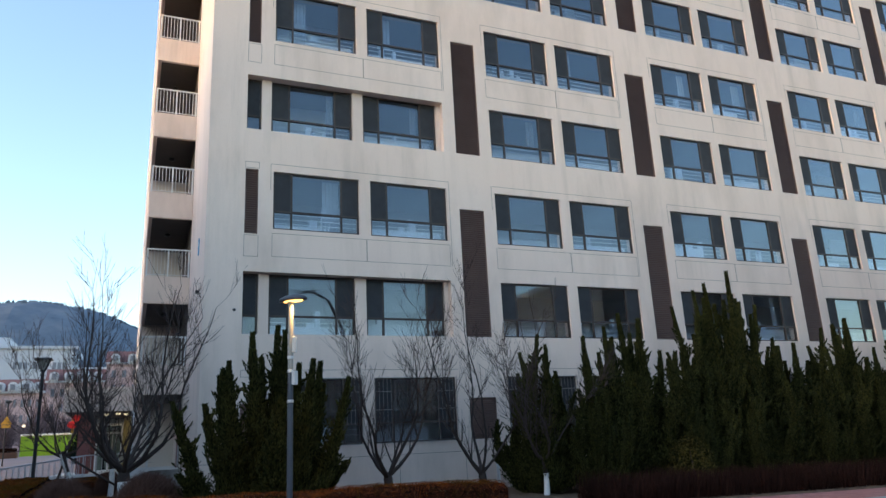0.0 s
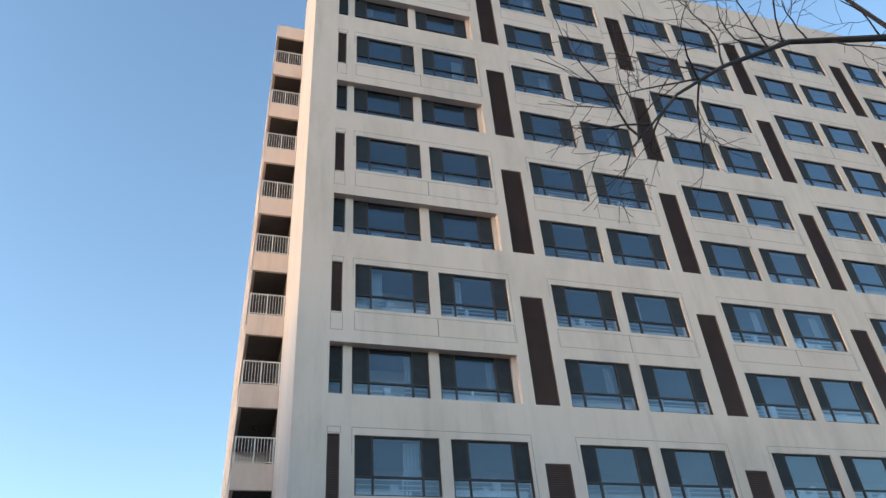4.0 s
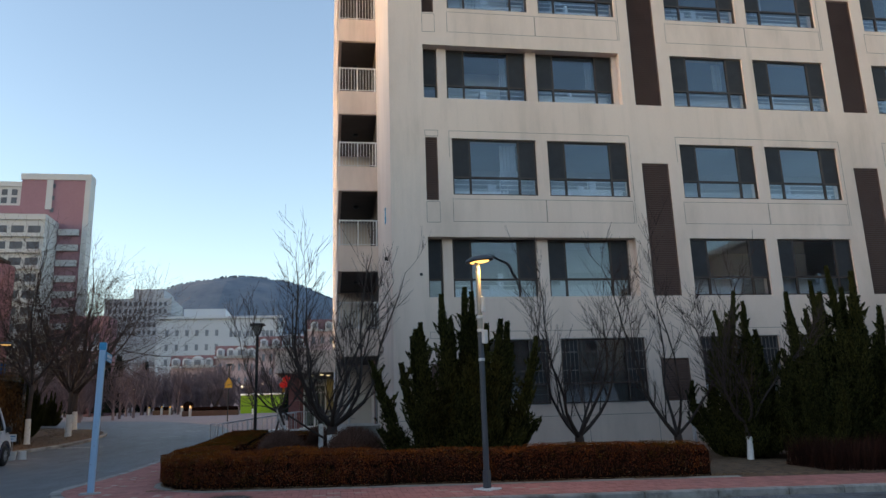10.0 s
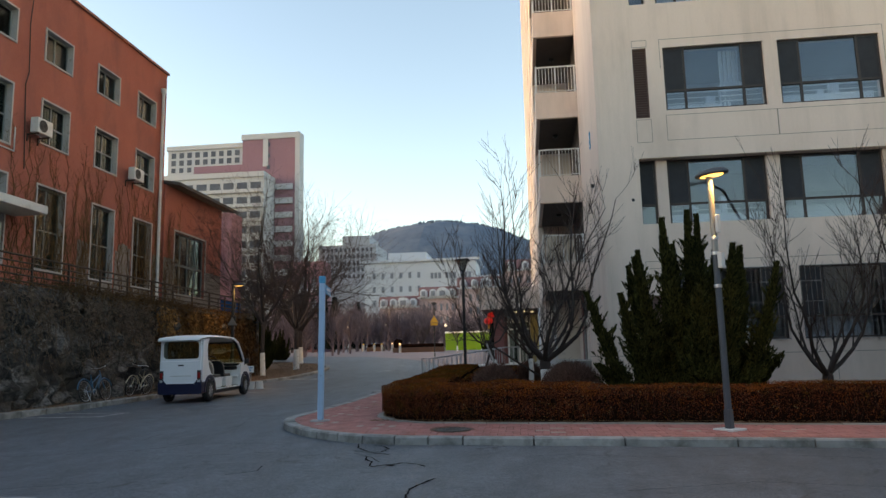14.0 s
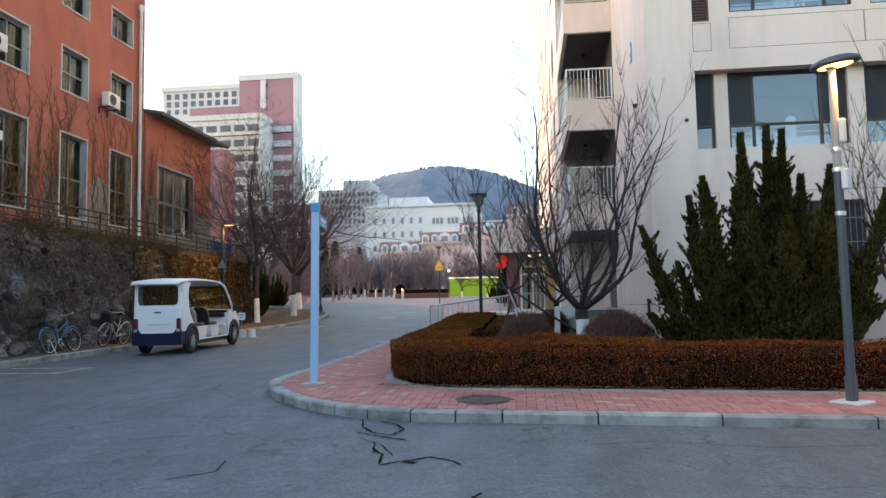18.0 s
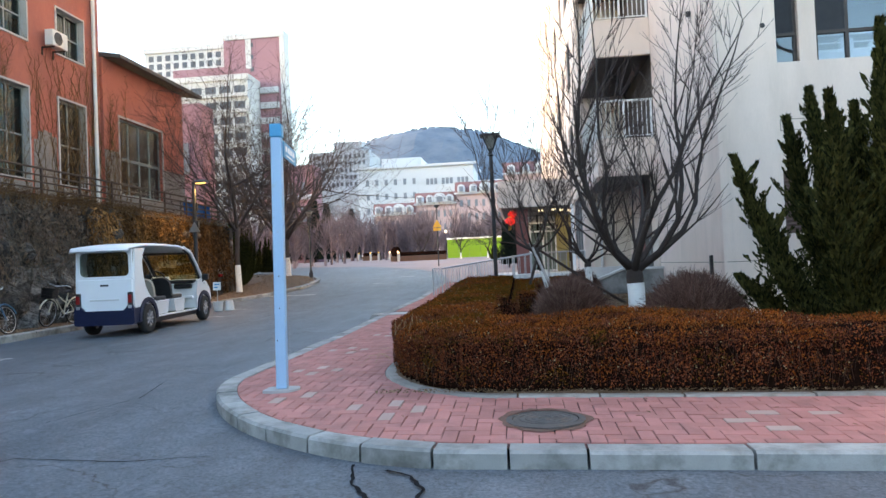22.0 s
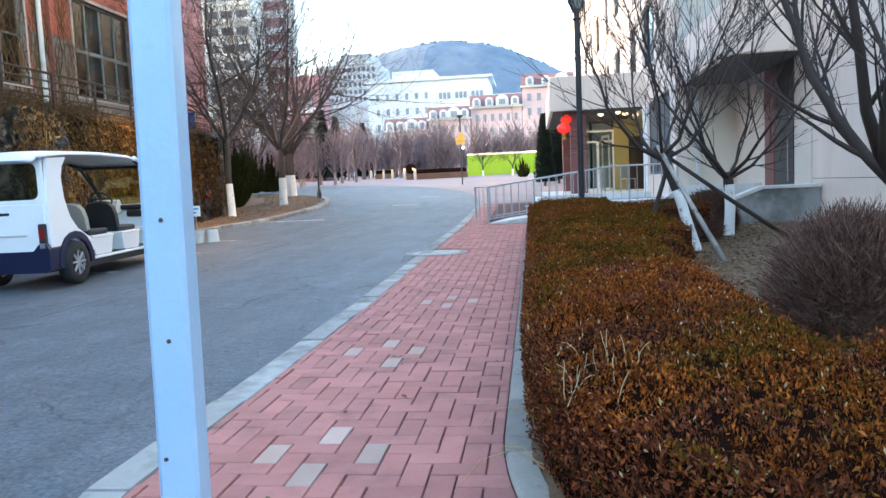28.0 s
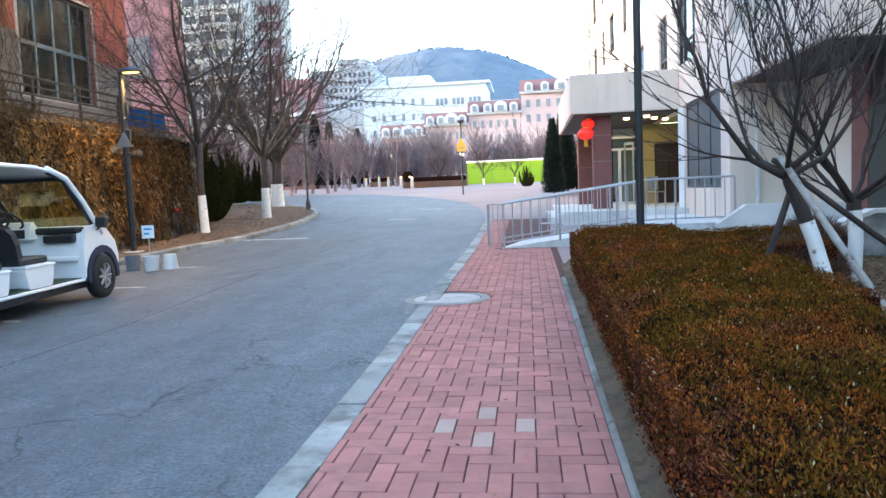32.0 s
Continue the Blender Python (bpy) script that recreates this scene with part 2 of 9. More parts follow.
red_render = surface("red_render", (0.30, 0.088, 0.064), (0.41, 0.137, 0.100), 0.5, 25, 0.9, bump=0.4, depth=0.006, stretch=(1, 1, 0.5), stain=(0.23, 0.085, 0.07), stain_size=0.7, stain_lo=0.48, stain_hi=0.75)
grey_dado = surface("grey_cement_dado", (0.15, 0.145, 0.14), (0.25, 0.24, 0.23), 0.9, 25, 0.95, bump=0.5, depth=0.006, stain=(0.22, 0.15, 0.13), stain_size=1.3, stain_lo=0.6, stain_hi=0.75)


def rubble(name):
    """Rough squared stones with dark joints between them."""
    m, n, l, b = nodes_of(name)
    v = coords(n, l, "world", (1, 1, 1.35))
    cells, edges = n.new("ShaderNodeTexVoronoi"), n.new("ShaderNodeTexVoronoi")
    edges.feature = "DISTANCE_TO_EDGE"
    for t in (cells, edges):
        t.inputs["Scale"].default_value = 1.6
        l.new(v, t.inputs["Vector"])
    tone = ramp(n, l, cells.outputs["Color"], [(0.2, (0.018, 0.017, 0.0165)), (0.8, (0.15, 0.145, 0.138))])
    grain = ramp(n, l, fractal(n, l, v, 9.0, 9.0, 0.7), [(0.36, (0.14, 0.14, 0.14)), (0.64, (1.5, 1.5, 1.5))])
    c = blend(n, l, 1.0, tone, grain, "MULTIPLY")
    c = blend(n, l, ramp(n, l, edges.outputs["Distance"], [(0.0, (1, 1, 1)), (0.07, (0, 0, 0))]), c, (0.02, 0.018, 0.016))
    c = blend(n, l, ramp(n, l, fractal(n, l, v, 0.5), [(0.5, (0, 0, 0)), (0.65, (0.8, 0.8, 0.8))]), c, (0.05, 0.038, 0.026))
    l.new(c, b.inputs["Base Color"])
    b.inputs["Roughness"].default_value = 0.95
    relief(n, l, fractal(n, l, v, 9.0, 8.0), b, 1.0, 0.06)
    return m


rock = rubble("rubble_stone")
bark = surface("tree_bark", (0.028, 0.020, 0.018), (0.062, 0.046, 0.041), 3, 50, 0.95, bump=0.6, depth=0.01, where="object", stretch=(1, 1, 0.3))
twig_bark = surface("twig_bark", (0.036, 0.023, 0.022), (0.066, 0.044, 0.041), 3, 40, 0.9, bump=0)
dark_bark = surface("dark_bark", (0.035, 0.025, 0.023), (0.075, 0.056, 0.051), 3, 40, 0.95, where="object")
whitewash = surface("whitewash", (0.62, 0.62, 0.60), (0.78, 0.78, 0.76), 4, 40, 0.9, where="object", stain=(0.20, 0.17, 0.15), stain_size=7.0, stain_lo=0.60, stain_hi=0.66)
hedge_leaf = leafy("hedge_leaf", [(0.024, 0.010, 0.007), (0.11, 0.030, 0.015), (0.22, 0.056, 0.022), (0.038, 0.014, 0.009), (0.14, 0.040, 0.020), (0.38, 0.105, 0.036), (0.17, 0.085, 0.062)], size=2.2)
hedge_olive = leafy("hedge_olive_leaf", [(0.016, 0.010, 0.003), (0.095, 0.048, 0.007), (0.27, 0.098, 0.012), (0.030, 0.020, 0.005), (0.19, 0.095, 0.014)], size=2.0, shade=0.5)
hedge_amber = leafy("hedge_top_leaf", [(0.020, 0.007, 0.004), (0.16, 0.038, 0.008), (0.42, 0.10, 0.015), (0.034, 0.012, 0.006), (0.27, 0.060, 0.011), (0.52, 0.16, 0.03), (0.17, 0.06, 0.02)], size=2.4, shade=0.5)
hedge_wan = leafy("hedge_pale_leaf", [(0.30, 0.22, 0.10), (0.46, 0.36, 0.20), (0.38, 0.33, 0.22)], size=1.0, shade=0.2)
litter_m = leafy("brown_litter", [(0.05, 0.029, 0.017), (0.17, 0.10, 0.052), (0.09, 0.052, 0.029), (0.38, 0.28, 0.17), (0.14, 0.082, 0.045)], size=1.2, shade=0.5)
# Near-black brown: the shade deep between leaves is put into this colour.
hedge_core_m = surface("hedge_core_shade", (0.006, 0.003, 0.0022), (0.022, 0.010, 0.007), 14, 90, 1.0, spec=0.0)
juniper_leaf = leafy("juniper_needles", [(0.007, 0.009, 0.004), (0.025, 0.029, 0.010), (0.048, 0.052, 0.017), (0.092, 0.089, 0.029), (0.032, 0.034, 0.014)], size=1.0)
shrub_twig = leafy("bare_shrub_twigs", [(0.060, 0.031, 0.025), (0.13, 0.068, 0.054), (0.255, 0.16, 0.13)], size=1.0)
vine_brown = leafy("dry_vine", [(0.05, 0.03, 0.018), (0.12, 0.075, 0.04), (0.20, 0.12, 0.05), (0.09, 0.05, 0.03)], size=0.6)
sky_blue_paint = surface("pale_blue_paint", (0.25, 0.42, 0.60), (0.32, 0.49, 0.66), 2, 50, 0.4, where="object", stain=(0.3, 0.42, 0.55), stain_size=7.0, stain_lo=0.62, stain_hi=0.7)
sign_blue = surface("street_sign_blue", (0.012, 0.24, 0.46), (0.02, 0.30, 0.53), 3, 40, 0.4, where="object")
white_paint = surface("white_gloss_paint", (0.74, 0.76, 0.78), (0.80, 0.82, 0.84), 2, 60, 0.3, where="object", bump=0.05, spec=0.5)
navy_paint = surface("navy_plastic", (0.003, 0.007, 0.030), (0.006, 0.012, 0.048), 2, 60, 0.4, where="object", bump=0.05)
black_rubber = surface("black_rubber", (0.012, 0.012, 0.013), (0.025, 0.025, 0.026), 5, 80, 0.8, where="object")
black_plastic = surface("black_plastic", (0.015, 0.015, 0.017), (0.03, 0.03, 0.032), 4, 60, 0.45, where="object")
rail_steel = surface("dull_rail_steel", (0.32, 0.33, 0.345), (0.46, 0.47, 0.485), 4, 80, 0.45, 0.5, where="object")
steel = surface("brushed_steel", (0.50, 0.52, 0.54), (0.62, 0.64, 0.66), 4, 80, 0.35, 0.9, where="object")
alloy = surface("alloy_rim", (0.30, 0.30, 0.31), (0.42, 0.42, 0.43), 5, 60, 0.55, 0.5, where="object")
seat_tan = surface("seat_vinyl", (0.26, 0.25, 0.22), (0.36, 0.34, 0.30), 3, 60, 0.6, where="object")
dark_iron = surface("dark_green_iron", (0.009, 0.011, 0.014), (0.020, 0.024, 0.029), 4, 60, 0.5, where="object")
lamp_grey = surface("lamp_post_grey", (0.055, 0.065, 0.08), (0.08, 0.092, 0.11), 2, 50, 0.5, 0.3, where="object")
rust_iron = surface("rusty_fence_iron", (0.035, 0.026, 0.022), (0.075, 0.05, 0.038), 4, 50, 0.85)
road_white = surface("worn_road_paint", (0.42, 0.42, 0.41), (0.58, 0.58, 0.56), 5, 60, 0.85, stain=(0.16, 0.16, 0.165), stain_size=7.0, stain_lo=0.45, stain_hi=0.6)
cast_iron = surface("cast_iron", (0.05, 0.045, 0.042), (0.10, 0.09, 0.085), 6, 60, 0.75, where="object", stain=(0.16, 0.10, 0.07), stain_size=9.0)
red_lantern = lamp_glow("lit_lantern_silk", (1.0, 0.035, 0.02), 0.045)
red_lantern.node_tree.nodes["Principled BSDF"].inputs["Base Color"].default_value = (0.65, 0.02, 0.015, 1)
lantern_plain = surface("lantern_silk", (0.62, 0.015, 0.012), (0.75, 0.03, 0.02), 6, 50, 0.6, where="object")
red_column = surface("red_granite_column", (0.16, 0.05, 0.045), (0.23, 0.08, 0.07), 2, 60, 0.55)
hoarding_green = surface("lime_hoarding", (0.22, 0.42, 0.02), (0.28, 0.48, 0.03), 0.8, 20, 0.7)
tarp_blue = surface("blue_sheet", (0.005, 0.045, 0.15), (0.010, 0.070, 0.22), 1.2, 30, 0.75, spec=0.1)
# Far white, grey, roof, window and twig tones have distance haze put in.
far_white = surface("hazed_white_render", (0.43, 0.465, 0.52), (0.50, 0.535, 0.59), 0.06, 2, 0.9, bump=0)
far_grey = surface("hazed_grey_render", (0.31, 0.35, 0.405), (0.38, 0.42, 0.475), 0.06, 2, 0.9, bump=0)
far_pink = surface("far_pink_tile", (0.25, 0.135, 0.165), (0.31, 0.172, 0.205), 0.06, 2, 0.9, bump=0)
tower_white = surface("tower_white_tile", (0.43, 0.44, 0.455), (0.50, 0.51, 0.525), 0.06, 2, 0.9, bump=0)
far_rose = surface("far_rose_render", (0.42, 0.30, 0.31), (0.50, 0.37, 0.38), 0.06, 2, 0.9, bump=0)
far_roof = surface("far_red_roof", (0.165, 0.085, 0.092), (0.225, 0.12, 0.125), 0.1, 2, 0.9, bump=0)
far_glass = surface("hazed_window_glass", (0.13, 0.15, 0.185), (0.22, 0.245, 0.29), 0.2, 2, 0.5, bump=0, spec=0.2)
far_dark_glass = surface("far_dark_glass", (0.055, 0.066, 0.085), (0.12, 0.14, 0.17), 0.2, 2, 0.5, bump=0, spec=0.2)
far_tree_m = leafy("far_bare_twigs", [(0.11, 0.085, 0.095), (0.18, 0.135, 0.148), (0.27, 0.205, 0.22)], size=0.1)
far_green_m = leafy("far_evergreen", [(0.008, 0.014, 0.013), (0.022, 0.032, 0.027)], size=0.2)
# The blue-grey stands for haze over the woods, painted into the hill.
hill_m = surface("hazed_hill", (0.052, 0.086, 0.130), (0.108, 0.146, 0.196), 0.03, 0.16, 0.95, bump=0, stain=(0.145, 0.165, 0.20), stain_size=0.012, stain_lo=0.52, stain_hi=0.7)
# Reddish paving, paled to pink by haze mixed into the tone.
plaza_m = surface("plaza_paving", (0.20, 0.155, 0.158), (0.275, 0.225, 0.228), 0.3, 12, 0.85, bump=0.1)
warm_glow = lamp_glow("warm_lamp_glow", (1.0, 0.55, 0.13), 0.85)
amber_glow = lamp_glow("amber_lamp_glow", (1.0, 0.52, 0.12), 0.4)
far_glow = lamp_glow("far_lamp_glow", (1.0, 0.80, 0.50), 0.45)
tube_glow = lamp_glow("tube_lamp_glow", (1.0, 0.86, 0.5), 0.22)
orange_glow = lamp_glow("amber_beacon", (1.0, 0.42, 0.05), 0.3)
red_lens = surface("red_lamp_lens", (0.20, 0.012, 0.012), (0.28, 0.02, 0.02), 9, 60, 0.25, where="object")
door_wood = surface("dark_door_wood", (0.07, 0.035, 0.022), (0.13, 0.065, 0.04), 2, 40, 0.5, stretch=(1, 1, 0.2))
glass_screen = thin_glass("tinted_screen_glass", (0.93, 0.90, 0.62), 0.07)

# ---- shape helpers ----
class Shape:
    """Vertices and faces of one mesh."""

    def __init__(self):
        self.v, self.f = [], []

    def add(self, verts, faces):
        k = len(self.v)
        self.v += [tuple(p) for p in verts]
        self.f += [tuple(k + i for i in q) for q in faces]
        return self

    def box(self, x0, x1, y0, y1, z0, z1):
        return self.add([(x0, y0, z0), (x1, y0, z0), (x1, y1, z0), (x0, y1, z0), (x0, y0, z1), (x1, y0, z1), (x1, y1, z1), (x0, y1, z1)],
                        [(0, 3, 2, 1), (4, 5, 6, 7), (0, 1, 5, 4), (1, 2, 6, 5), (2, 3, 7, 6), (3, 0, 4, 7)])

    def soft(self, x0, x1, y0, y1, z0, z1, b=0.01):
        """A box with chamfered edges."""
        c, h = ((x0 + x1) / 2, (y0 + y1) / 2, (z0 + z1) / 2), ((x1 - x0) / 2, (y1 - y0) / 2, (z1 - z0) / 2)
        b = min(b, *(0.49 * k for k in h))
        corners = [(sx, sy, sz) for sx in (-1, 1) for sy in (-1, 1) for sz in (-1, 1)]
        verts, at = [], {}
        for s in corners:
            for a in range(3):
                at[s, a] = len(verts)
                verts.append(tuple(c[k] + s[k] * (h[k] - (0 if k == a else b)) for k in range(3)))
        faces = []
        for a in range(3):
            o, p = [k for k in range(3) if k != a]
            for sg in (-1, 1):
                loop = []
                for u, w in ((-1, -1), (1, -1), (1, 1), (-1, 1)):
                    s = [0, 0, 0]
                    s[a], s[o], s[p] = sg, u, w
                    loop.append(at[tuple(s), a])
                faces.append(tuple(loop))
            for u in (-1, 1):
                for w in (-1, 1):
                    s, r = [0, 0, 0], [0, 0, 0]
                    s[a], s[o], s[p] = -1, u, w
                    r[a], r[o], r[p] = 1, u, w
                    faces.append((at[tuple(s), o], at[tuple(r), o], at[tuple(r), p], at[tuple(s), p]))
        for s in corners:
            faces.append((at[s, 0], at[s, 1], at[s, 2]))
        return self.add(verts, faces)

    def tube(self, pts, radii, n=6, cap=True):
        """A round bar along points, with a radius at each."""
        pts = [Vector(p) for p in pts]
        if isinstance(radii, (int, float)):
            radii = [radii] * len(pts)
        k, rings = len(self.v), []
        up = Vector((0.31, 0.17, 0.93))
        for i, p in enumerate(pts):
            d = (pts[min(i + 1, len(pts) - 1)] - pts[max(i - 1, 0)]).normalized()
            a = d.cross(up)
            a = (a if a.length > 0.05 else d.cross(Vector((1, 0, 0)))).normalized()
            b = d.cross(a)
            for j in range(n):
                w = 2 * math.pi * j / n
                self.v.append(tuple(p + (a * math.cos(w) + b * math.sin(w)) * radii[i]))
        for i in range(len(pts) - 1):
            for j in range(n):
                self.f.append((k + i * n + j, k + i * n + (j + 1) % n, k + (i + 1) * n + (j + 1) % n, k + (i + 1) * n + j))
        if cap:
            self.f.append(tuple(k + j for j in reversed(range(n))))
            self.f.append(tuple(k + (len(pts) - 1) * n + j for j in range(n)))
        return self

    def lathe(self, profile, n=16, at=(0, 0, 0), axis="z", cap=True):
        """A turned shape from (radius, height) pairs."""
        k, m = len(self.v), len(profile)
        for r, h in profile:
            for j in range(n):
                w = 2 * math.pi * j / n
                c, s = r * math.cos(w), r * math.sin(w)
                q = {"z": (c, s, h), "x": (h, c, s), "y": (c, h, s)}[axis]
                self.v.append(tuple(q[i] + at[i] for i in range(3)))
        for i in range(m - 1):
            for j in range(n):
                self.f.append((k + i * n + j, k + i * n + (j + 1) % n, k + (i + 1) * n + (j + 1) % n, k + (i + 1) * n + j))
        if cap and profile[0][0] > 1e-6:
            self.f.append(tuple(k + j for j in reversed(range(n))))
        if cap and profile[-1][0] > 1e-6:
            self.f.append(tuple(k + (m - 1) * n + j for j in range(n)))
        return self

    def ring(self, centre, axis, radius, thick, n=24, m=8):
        """A torus."""
        k, c = len(self.v), Vector(centre)
        for i in range(n):
            w = 2 * math.pi * i / n
            u = Vector({"x": (0, math.cos(w), math.sin(w)), "y": (math.cos(w), 0, math.sin(w)), "z": (math.cos(w), math.sin(w), 0)}[axis])
            ax = Vector({"x": (1, 0, 0), "y": (0, 1, 0), "z": (0, 0, 1)}[axis])
            for j in range(m):
                s = 2 * math.pi * j / m
                self.v.append(tuple(c + u * (radius + thick * math.cos(s)) + ax * thick * math.sin(s)))
        for i in range(n):
            for j in range(m):
                self.f.append((k + i * m + j, k + ((i + 1) % n) * m + j, k + ((i + 1) % n) * m + (j + 1) % m, k + i * m + (j + 1) % m))
        return self

    def prism(self, outline, axis, a, b):
        """An outline of (u, v) pairs pushed from a to b along x, y or z."""
        def place(u, v, w):
            return {"x": (w, u, v), "y": (u, w, v), "z": (u, v, w)}[axis]
        m = len(outline)
        verts = [place(u, v, a) for u, v in outline] + [place(u, v, b) for u, v in outline]
        faces = [tuple(reversed(range(m))), tuple(range(m, 2 * m))] + [(i, (i + 1) % m, m + (i + 1) % m, m + i) for i in range(m)]
        return self.add(verts, faces)

    def mesh(self, name, mat, smooth=False):
        me = bpy.data.meshes.new(name)
        me.from_pydata(self.v, [], self.f)
        me.materials.append(mat)
        if smooth:
            me.polygons.foreach_set("use_smooth", [True] * len(me.polygons))
        me.update()
        return me


def fix(me):
    """Faces turned outwards."""
    bm = bmesh.new()
    bm.from_mesh(me)
    bmesh.ops.recalc_face_normals(bm, faces=bm.faces)
    bm.to_mesh(me)
    bm.free()
    return me


def part(name, sh, mat, parent=None, label="", smooth=False, at=None, tidy=False):
    """A shape (or a ready mesh) as one mesh object under a thing or part."""
    me = sh if isinstance(sh, bpy.types.Mesh) else sh.mesh(name, mat, smooth)
    if tidy:
        fix(me)
    ob = new(name, me)
    if parent is not None:
        ob.parent = parent
    if at is not None:
        ob.matrix_basis = at if isinstance(at, Matrix) else Matrix.Translation(at)
    if label:
        ob["label"] = label
    return ob


def thing(name, label, category, group="", at=(0, 0, 0), turn=0.0, kind=""):
    ob = new(name)
    ob.empty_display_size = 0.2
    ob.matrix_basis = pose(*at, 0, 0, turn)
    return tagged(ob, label, category, group, kind)


def structure(name, sh, mat, label="", smooth=False, tidy=False, kind="structure", category=""):
    ob = part(name, sh, mat, None, "", smooth, tidy=tidy)
    return tagged(ob, label, category, "", kind)


# ---- the lie of the land: the road climbs gently away from the crossing ----
LAND_Y = (-60, 13, 16, 22, 28, 33, 40, 46, 57, 63, 85, 120, 200)
LAND_Z = (-0.10, -0.10, 0.0, 0.03, 0.15, 0.22, 0.52, 0.78, 1.15, 1.45, 2.3, 3.2, 5.0)
KERB = 0.13


def road_z(x, y):
    return float(np.interp(y, LAND_Y, LAND_Z)) - 0.017 * min(max(x + 3, 0), 24)


def walk_z(x, y):
    return road_z(x, y) + KERB


def bed_z(x, y):
    return road_z(x, y) + 0.15 + 0.015 * min(max(y - 15, 0), 14)


def sheet(xs, ys, height, keep=lambda x, y: True):
    """A grid draped over the land."""
    sh, at = Shape(), {}
    for i, x in enumerate(xs):
        for j, y in enumerate(ys):
            at[i, j] = len(sh.v)
            sh.v.append((x, y, height(x, y)))
    for i in range(len(xs) - 1):
        for j in range(len(ys) - 1):
            if keep((xs[i] + xs[i + 1]) / 2, (ys[j] + ys[j + 1]) / 2):
                sh.f.append((at[i, j], at[i + 1, j], at[i + 1, j + 1], at[i, j + 1]))
    return sh


def span(a, b, step):
    n = max(1, round(abs(b - a) / step))
    return [a + (b - a) * i / n for i in range(n + 1)]

# ---- ground, road, kerbs ----
def spread(lo, hi, mid0, mid1, step):
    far = [lo, lo / 2, lo / 4] if lo < -100 else [lo]
    return sorted(set(far + span(mid0, mid1, step) + ([hi / 4, hi / 2, hi] if hi > 100 else [hi])))


ground_x = spread(-3000, 3000, -120, 120, 8.0)
ground_y = sorted(set(list(LAND_Y) + span(-60, 240, 6.0) + [-3000, -800, -200, 400, 800, 1500, 3200]))
structure("ground", sheet(ground_x, ground_y, lambda x, y: road_z(x, y) - 0.03), soil, "dry brown soil and winter grass reaching to the hills")


CORNER_X, CORNER_Y, RX, RY, BEND = -2.6, 16.8, 3.12, 3.40, 1.70
OUT_X, FRONT_Y = CORNER_X - RX, CORNER_Y - RY


def corner_curve(inset, n=36, p=BEND):
    """The rounded kerb line from the front pavement to the side pavement, drawn in by inset."""
    pts = []
    for i in range(n + 1):
        w = math.pi / 2 * i / n
        c, s = math.cos(w) ** (2 / p), math.sin(w) ** (2 / p)
        pts.append((CORNER_X - (RX - inset) * s, CORNER_Y - (RY - inset) * c))
    return pts


def kerb_line(inset):
    return [(x, FRONT_Y + inset) for x in span(60, CORNER_X + 0.1, 0.29)] + corner_curve(inset) + [(OUT_X + inset, y) for y in span(CORNER_Y + 0.1, 41, 0.29)]


def beyond_kerb(x, y, inset):
    """True inside the pavement block, by inset from the road."""
    if x < OUT_X + inset or y < FRONT_Y + inset:
        return False
    if x >= CORNER_X or y >= CORNER_Y:
        return True
    a, b = (CORNER_X - x) / (RX - inset), (CORNER_Y - y) / (RY - inset)
    return a ** BEND + b ** BEND <= 1


road_ob = structure("road", sheet(span(-60, 80, 2.0), sorted(set(span(-40, 84, 1.0) + [16.0])), lambda x, y: road_z(x, y), lambda x, y: y < 14.6 or (-14.0 < x < -4.5 and y < 62) or (46 < y and x < -4.5)), asphalt, "worn grey asphalt road with hairline cracks")
PLAZA_Y, PLAZA_X = (41.0, 44.5, 48.7, 54.2, 58.6, 62.4, 68.1, 74.0, 80.0, 86.0), (-5.7, -5.95, -6.36, -7.41, -9.05, -11.13, -14.86, -22.0, -36.0, -60.0)
plaza_sh, rows = Shape(), span(41, 86, 0.5) + span(89, 131, 3.0)
for y in rows:
    edge = float(np.interp(y, PLAZA_Y, PLAZA_X))
    for k in range(21):
        x = edge + (40 - edge) * (k / 20) ** 1.5
        plaza_sh.v.append((x, y, road_z(x, y) + 0.014))
for i in range(len(rows) - 1):
    for k in range(20):
        a = 21 * i + k
        plaza_sh.f.append((a, a + 1, a + 22, a + 21))
structure("plaza", plaza_sh, plaza_m, "pale pinkish paved plaza at the end of the road")

# cracks sealed with tar, wandering over the asphalt
def tar_line(pts, wide, seed):
    rng, sh, dense = random.Random(seed), Shape(), []
    for (ax, ay), (bx, by) in zip(pts, pts[1:]):
        k = max(2, int(math.hypot(bx - ax, by - ay) / 0.06))
        for i in range(k):
            f = i / k
            dense.append((ax + (bx - ax) * f + rng.uniform(-0.012, 0.012), ay + (by - ay) * f + rng.uniform(-0.012, 0.012)))
    for i, (x, y) in enumerate(dense):
        a, b = dense[max(i - 1, 0)], dense[min(i + 1, len(dense) - 1)]
        dx, dy = b[0] - a[0], b[1] - a[1]
        q = math.hypot(dx, dy) or 1
        w = wide * rng.uniform(0.5, 1.3)
        for s in (-1, 1):
            sh.v.append((x - dy / q * w * s, y + dx / q * w * s, road_z(x, y) + 0.005))
        if i:
            j = 2 * i
            sh.f.append((j - 2, j - 1, j + 1, j))
    return sh


